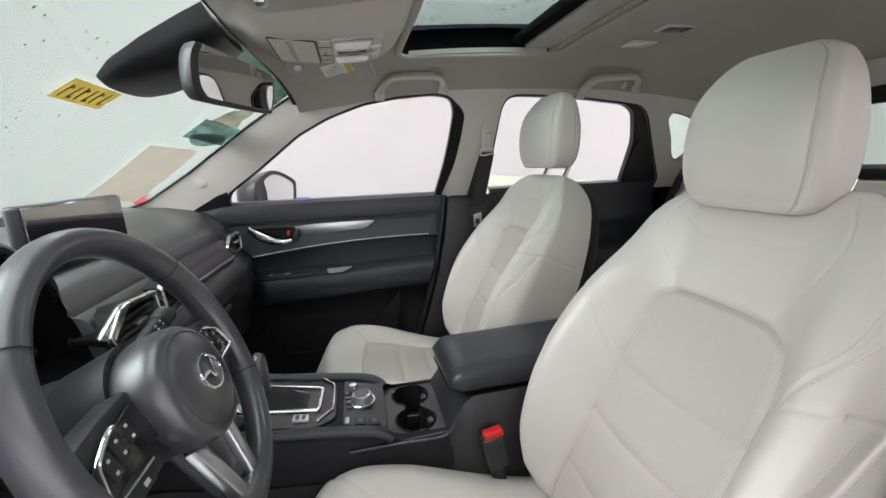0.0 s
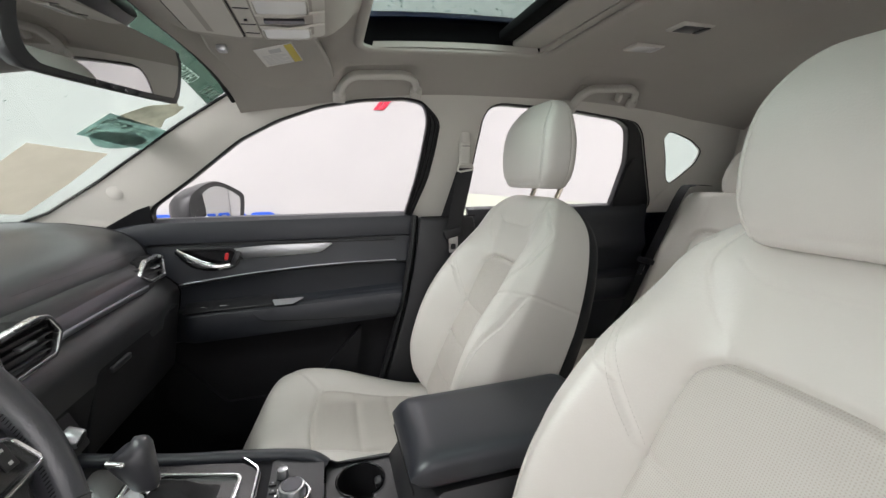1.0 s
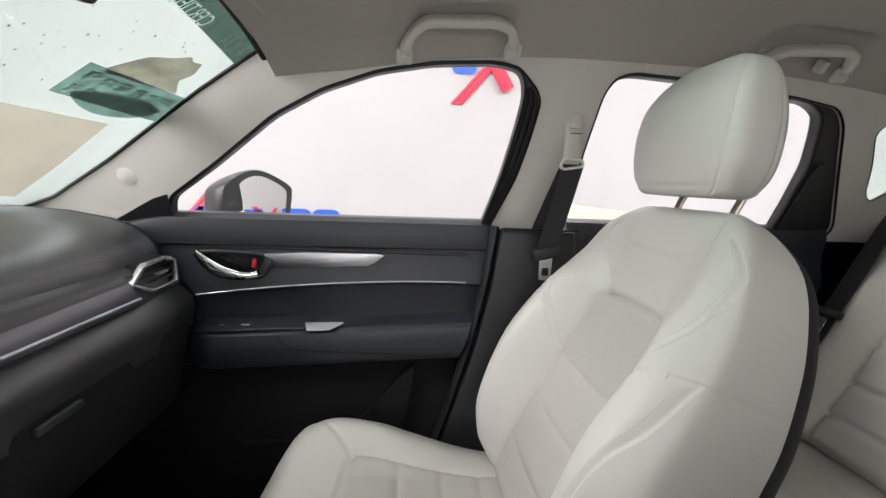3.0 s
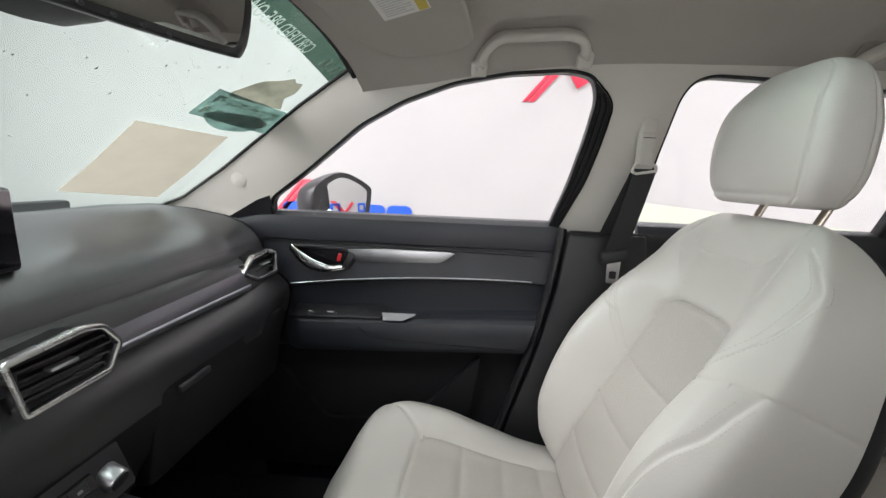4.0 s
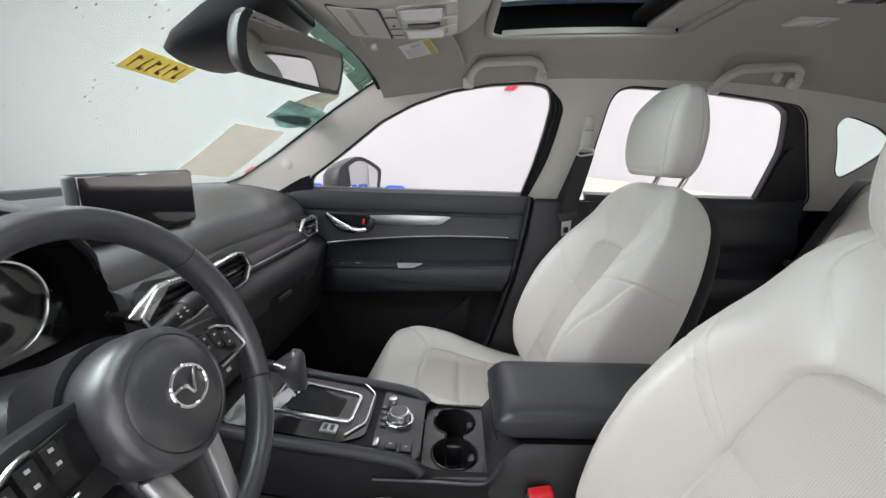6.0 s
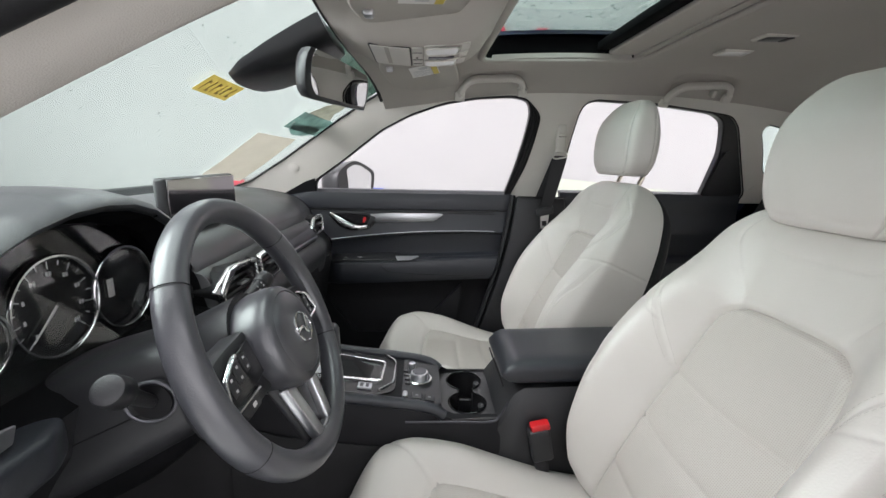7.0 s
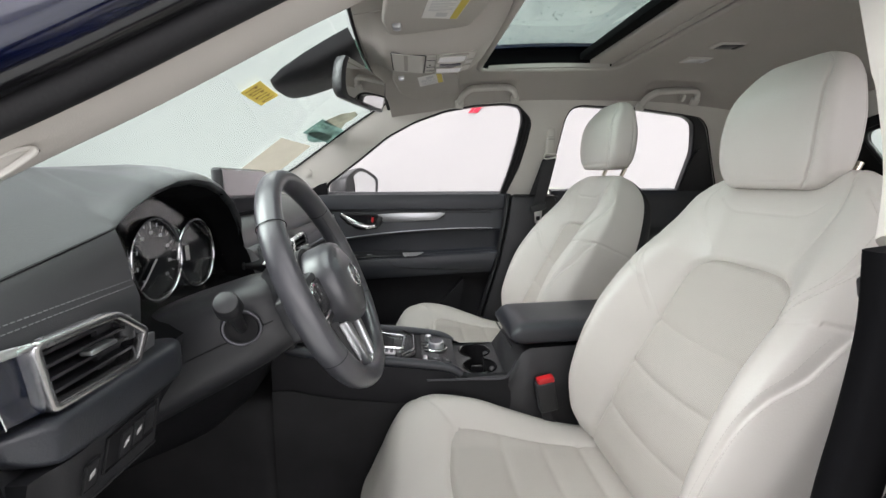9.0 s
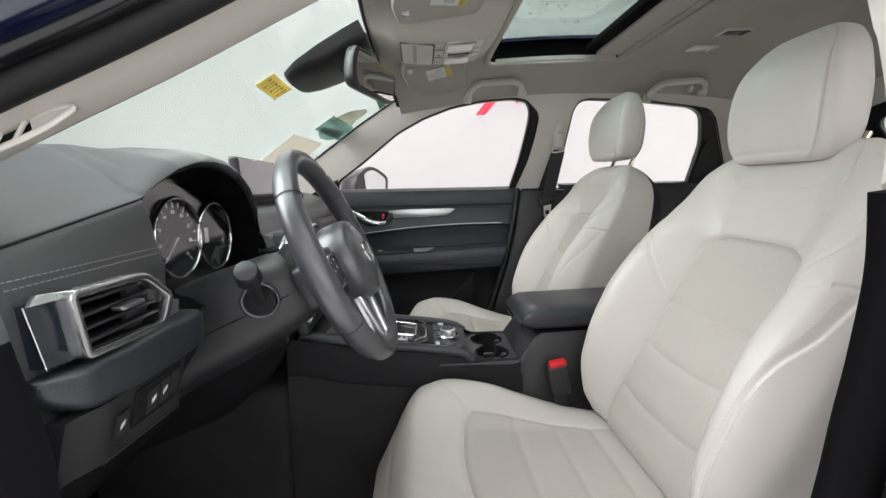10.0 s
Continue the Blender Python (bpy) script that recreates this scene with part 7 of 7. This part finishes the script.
# ---- rear seats ----
def build_rear_seat():
    b = thing("rear_bench", (1.4, 0, 0.36), "cream leather rear bench with folded-down centre armrest", "rear seat")
    low, high = Vector((1.532, 0, 0.635)), Vector((1.785, 0, 1.195))
    a = high - low
    L = a.length
    a.normalize()
    n = Vector((-a.z, 0, a.x))
    for sg in (1, -1):
        cy, hw = sg * 0.395, 0.236
        rings, info = [], []
        N, M = 200, 120

        def idist(y, s):
            h = 0.151 - 0.045 * s
            q, p = abs(y + sg * 0.022) - h, (s - 0.745) * L
            r = 0.035
            return math.hypot(max(q + r, 0), max(p + r, 0)) + min(max(q + r, p + r), 0) - r
        for i in range(M + 1):
            t = i / M
            e = math.sin(min(t / 0.05, (1 - t) / 0.06, 1) * math.pi / 2) ** 0.5 if 0 < t < 1 else 0.08
            s = t
            w = hw * lerp_rows([(0, 0.98), (0.3, 1.0), (0.85, 0.98), (1, 0.90)], s)[0]
            ring, row = [], []
            for j in range(N):
                th = 2 * math.pi * j / N
                cu, cv = math.cos(th), math.sin(th)
                u, v = math.copysign(abs(cu) ** 0.55, cu), math.copysign(abs(cv) ** 0.45, cv)
                y = w * u
                if v >= 0:
                    d = (0.06 * v + 0.03 * v * step(0.13, 0.2, abs(y + sg * 0.022)) * (1 - step(0.6, 0.95, s))) * e
                    g = 0.013 * bell(idist(y, s), 0.008)
                    if idist(y, s) < 0:
                        for q in (0.455, 0.285, 0.145):
                            g += 0.009 * bell((s - q) * L, 0.008)
                    if s > 0.76:
                        g += 0.004 * bell(abs(y + sg * 0.022) - 0.110 - 0.03 * (s - 0.78), 0.004)
                    d -= g * step(0.2, 0.6, v)
                else:
                    d = 0.10 * v * e
                ring.append(low + a * (L * s) + Vector((0, cy + y, 0)) + n * d)
                row.append((v, y, s))
            rings.append(ring)
            info.append(row)
        split_parts(rings, lambda i, j: 1 if info[i][j][0] > 0.3 and idist(info[i][j][1], info[i][j][2]) < 0 else 0, {0: (LIT_REAR_LEATHER, ""), 1: (LIT_REAR_LEATHER, "quilted leather centre panel")}, b, (("backrest", 0), ("backrest_panel", 1)))
        # headrest
        rings = []
        for i in range(31):
            s = 0.5 - 0.5 * math.cos(math.pi * i / 30)
            e = max(math.sin(math.pi * i / 30), 0.04) ** 0.24
            w = lerp_rows([(0, 0.090), (0.35, 0.100), (0.75, 0.090), (1, 0.066)], s)[0] * (0.35 + 0.65 * e)
            base = high + Vector((-0.004 + 0.055 * s, cy + sg * 0.006, 0.0)) + Vector((0, 0, 0.156 * s))
            ring = []
            for k in range(72):
                q = 2 * math.pi * k / 72
                cu, cv = math.cos(q), math.sin(q)
                d = (0.046 if cv > 0 else 0.030) * e * math.copysign(abs(cv) ** 0.5, cv)
                d -= 0.003 * bell(abs(cu) ** 0.45 - 0.80, 0.03) * (1 if cv > 0 else -1)
                ring.append(base + Vector((-d, w * math.copysign(abs(cu) ** 0.45, cu), 0)))
            rings.append(ring)
        part("headrest", loft(rings), LIT_REAR_LEATHER, b, "cream rear headrest", angle=70)

        # cushion
        def cush(u, v):
            y = cy + (u * 2 - 1) * 0.27
            k = abs(u * 2 - 1)
            x = 0.98 + 0.57 * v
            z = 0.675 - 0.03 * v - 0.05 * (1 - step(0, 0.10, v)) - 0.03 * step(0.9, 1.0, k)
            z += 0.012 * step(0.55, 0.75, k)
            for q in (0.35, 0.55, 0.75):
                z -= 0.006 * bell((v - q) * 0.5, 0.006) * (1 if k < 0.62 else 0)
            z -= 0.007 * bell((k - 0.64) * 0.27, 0.006)
            return Vector((x, y, z))
        part("cushion", sheet(cush, 60, 60, None, (0, 0, -0.16)), LIT_REAR_LEATHER, b, angle=70)
    part("centre_back", B((1.67, 0, 0.92), (0.10, 0.30, 0.52), 0.03, 3, (0, 24, 0)), LIT_REAR_LEATHER, b)
    part("centre_cushion", B((1.24, 0, 0.575), (0.48, 0.25, 0.15), 0.03, 3), LIT_REAR_LEATHER, b)
    arm = part("centre_armrest", B((1.33, 0, 0.825), (0.38, 0.225, 0.090), 0.028, 4, (0, 3, 0)), LIT_REAR_LEATHER, b, "folded-down cream armrest")
    part("cup_recess", B((1.222, 0.01, 0.872), (0.085, 0.16, 0.012), 0.005, 2, (0, 3, 0)), PLASTIC, arm)
    part("bench_base", B((1.25, 0, 0.44), (0.5, 1.3, 0.14), 0.02), SHELL, b)
    # belt over the outer shoulder
    belt = thing("seat_belt", (1.5, 0.65, 0.6), "black rear seat belt lying over the seat's shoulder", "seat belt", "seat belts")
    path = spline([(1.80, 0.580, 1.222), (1.735, 0.588, 1.224), (1.695, 0.594, 1.190), (1.592, 0.602, 0.97), (1.495, 0.614, 0.75), (1.45, 0.62, 0.66)], 6)
    part("webbing", T(path, 0.024, 0.0012, n=8, up=(-0.9, 0.1, 0.4), sq=0.5), WEB, belt, "black woven webbing")
    part("tongue_grip", B((1.578, 0.604, 0.955), (0.022, 0.066, 0.020), 0.005, 2, (0, 25, 0)), PLASTIC, belt)
    part("tongue", B((1.563, 0.606, 0.925), (0.004, 0.026, 0.04), 0.001, 1, (0, 25, 0)), CHROME, belt)
    single("cargo_shelf", B((1.94, 0, 1.182), (0.22, 1.26, 0.03), 0.01), CARPET, "black cargo cover behind the rear bench", "cargo cover", kind="structure")


build_rear_seat()


def build_pillar_grille():
    g = thing("pillar_vent", (0.02, -0.68, 1.17), "beige pillar corner piece with slotted vent", "air vent")
    ax = Vector((0.090, 0, 0.043))
    perp = Vector((-0.43, 0, 0.9)).normalized()

    def put(u, w, d=0.0):
        p = Vector((-0.032, 0, 1.1765)) + ax * u + perp * ((w - 0.5) * 0.017 * (1 - 0.35 * u * u))
        return Vector((p.x, -(side_y(p.z) - 0.004 - d), p.z))
    loop = rounded([(0, 0, 0), (0.75, 0.0, 0), (1.0, 0.55, 0), (0.92, 1.0, 0), (0, 1, 0)], 0.18)
    part("recess", poly([put(p.x, p.y, 0.006) for p in loop], (0, 0.003, 0.0)), RUBBER, g, "dark slotted recess")
    part("bezel", T([put(p.x, p.y, 0.004) for p in loop], 0.0026, n=8, closed=True, up=(0, 1, 0)), CREAM, g, "raised cream bezel")
    part("blank_end", poly([put(u, w, 0.003) for u, w in ((0.66, 0.1), (0.85, 0.2), (0.97, 0.6), (0.90, 0.95), (0.66, 0.95))], (0, 0.004, 0.0)), CREAM, g)
    for k in range(4):
        part("fin", T([put(0.02 + 0.17 * k, 0.05, 0.003), put(0.12 + 0.17 * k, 0.95, 0.003)], 0.0020, n=6, up=(0, 1, 0)), CREAM, g)


build_pillar_grille()


# ---- signs and an olive sheet on the booth's walls ----
def build_signs():
    def stroke(name, a, b, w, mat, owner, y):
        a, b = Vector(a), Vector(b)
        d = (b - a).normalized()
        s = Vector((-d.y, d.x)) * w / 2
        part(name, poly([(p.x, y, p.y) for p in (a + s, b + s, b - s, a - s)], (0, -0.012, 0), 0.003), mat, owner)

    def bars(x, z, top, s, y):
        # a pair of slanting bars that end level at their foot
        for a, w in ((0.0, 0.030), (0.034, 0.044)):
            part("red_bar", poly([(x + a, y, z), (x + a + w, y, z), (x + a + w + 0.86 * (top - z), y, top), (x + a + 0.86 * (top - z), y, top)], (0, -0.012, 0), 0.003), REDSIGN, s)

    def sign(x0, z0, k, blocks, zb, foot, top, lo=(-0.18, 0.30), end=(0.20, -0.22)):
        s = thing("wall_sign", (x0, 2.5, z0 - 0.4 * k), "red crossed bars and blue rounded blocks on a white wall", "sign", "wall signs")
        bars(x0 + foot[0] * k, z0 + foot[1] * k, z0 + top * k, s, 2.508)
        stroke("red_bar", (x0 + lo[0] * k, z0 + lo[1] * k), (x0 + end[0] * k, z0 + end[1] * k), 0.085 * k, REDSIGN, s, 2.492)
        for c, w in blocks:
            cx, w = x0 + c * k, w * k
            loop = rounded([(cx - w / 2, zb - 0.30 * k), (cx + w / 2, zb - 0.30 * k), (cx + w / 2, zb), (cx - w / 2, zb)], 0.05 * k)
            hole = rounded([(cx - w / 4, zb - 0.23 * k), (cx + w / 4, zb - 0.23 * k), (cx + w / 4, zb - 0.07 * k), (cx - w / 4, zb - 0.07 * k)], 0.03 * k)
            part("blue_block", plate(loop, [hole], lambda a, b: Vector((a, 2.508, b)), (0, -0.012, 0)), BLUE, s)
        return s
    row = ((0.34, 0.30), (0.61, 0.22), (0.84, 0.20), (1.08, 0.22))
    sign(-0.92, 0.83, 1.0, ((0.26, 0.28), (0.73, 0.24), (0.947, 0.175)), 1.034, (-0.27, -0.25), 0.36)
    sign(1.09, 2.13, 1.0, ((-0.185, 0.16),), 2.236, (-0.27, -0.385), 0.13, (-0.14, 0.12), (0.108, -0.28))
    sign(3.5, 0.80, 0.6, row, 0.86, (-0.3, -0.38), 0.36)
    east = sign(3.5, 0.86, 0.5, ((-0.8, 0.30), (-0.46, 0.24), *row), 1.0, (-0.3, -0.38), 0.36)
    east.location, east.rotation_euler = (5.19, 2.0, east.location.z), (0, 0, radians(-90))
    # added sheet that fills the olive wedge low on the wall
    single("olive_wedge", poly([(1.2, 2.505, 0.02), (4.6, 2.505, 0.02), (4.6, 2.505, 0.86), (1.2, 2.505, 1.165)], (0, -0.006, 0), 0.003), OLIVE, "pale olive sloping sheet low on the wall", "board")


OLIVE = shader("olive_tone", (0.50, 0.53, 0.44), 0.7, stain=0.08, stain_size=2)
build_signs()
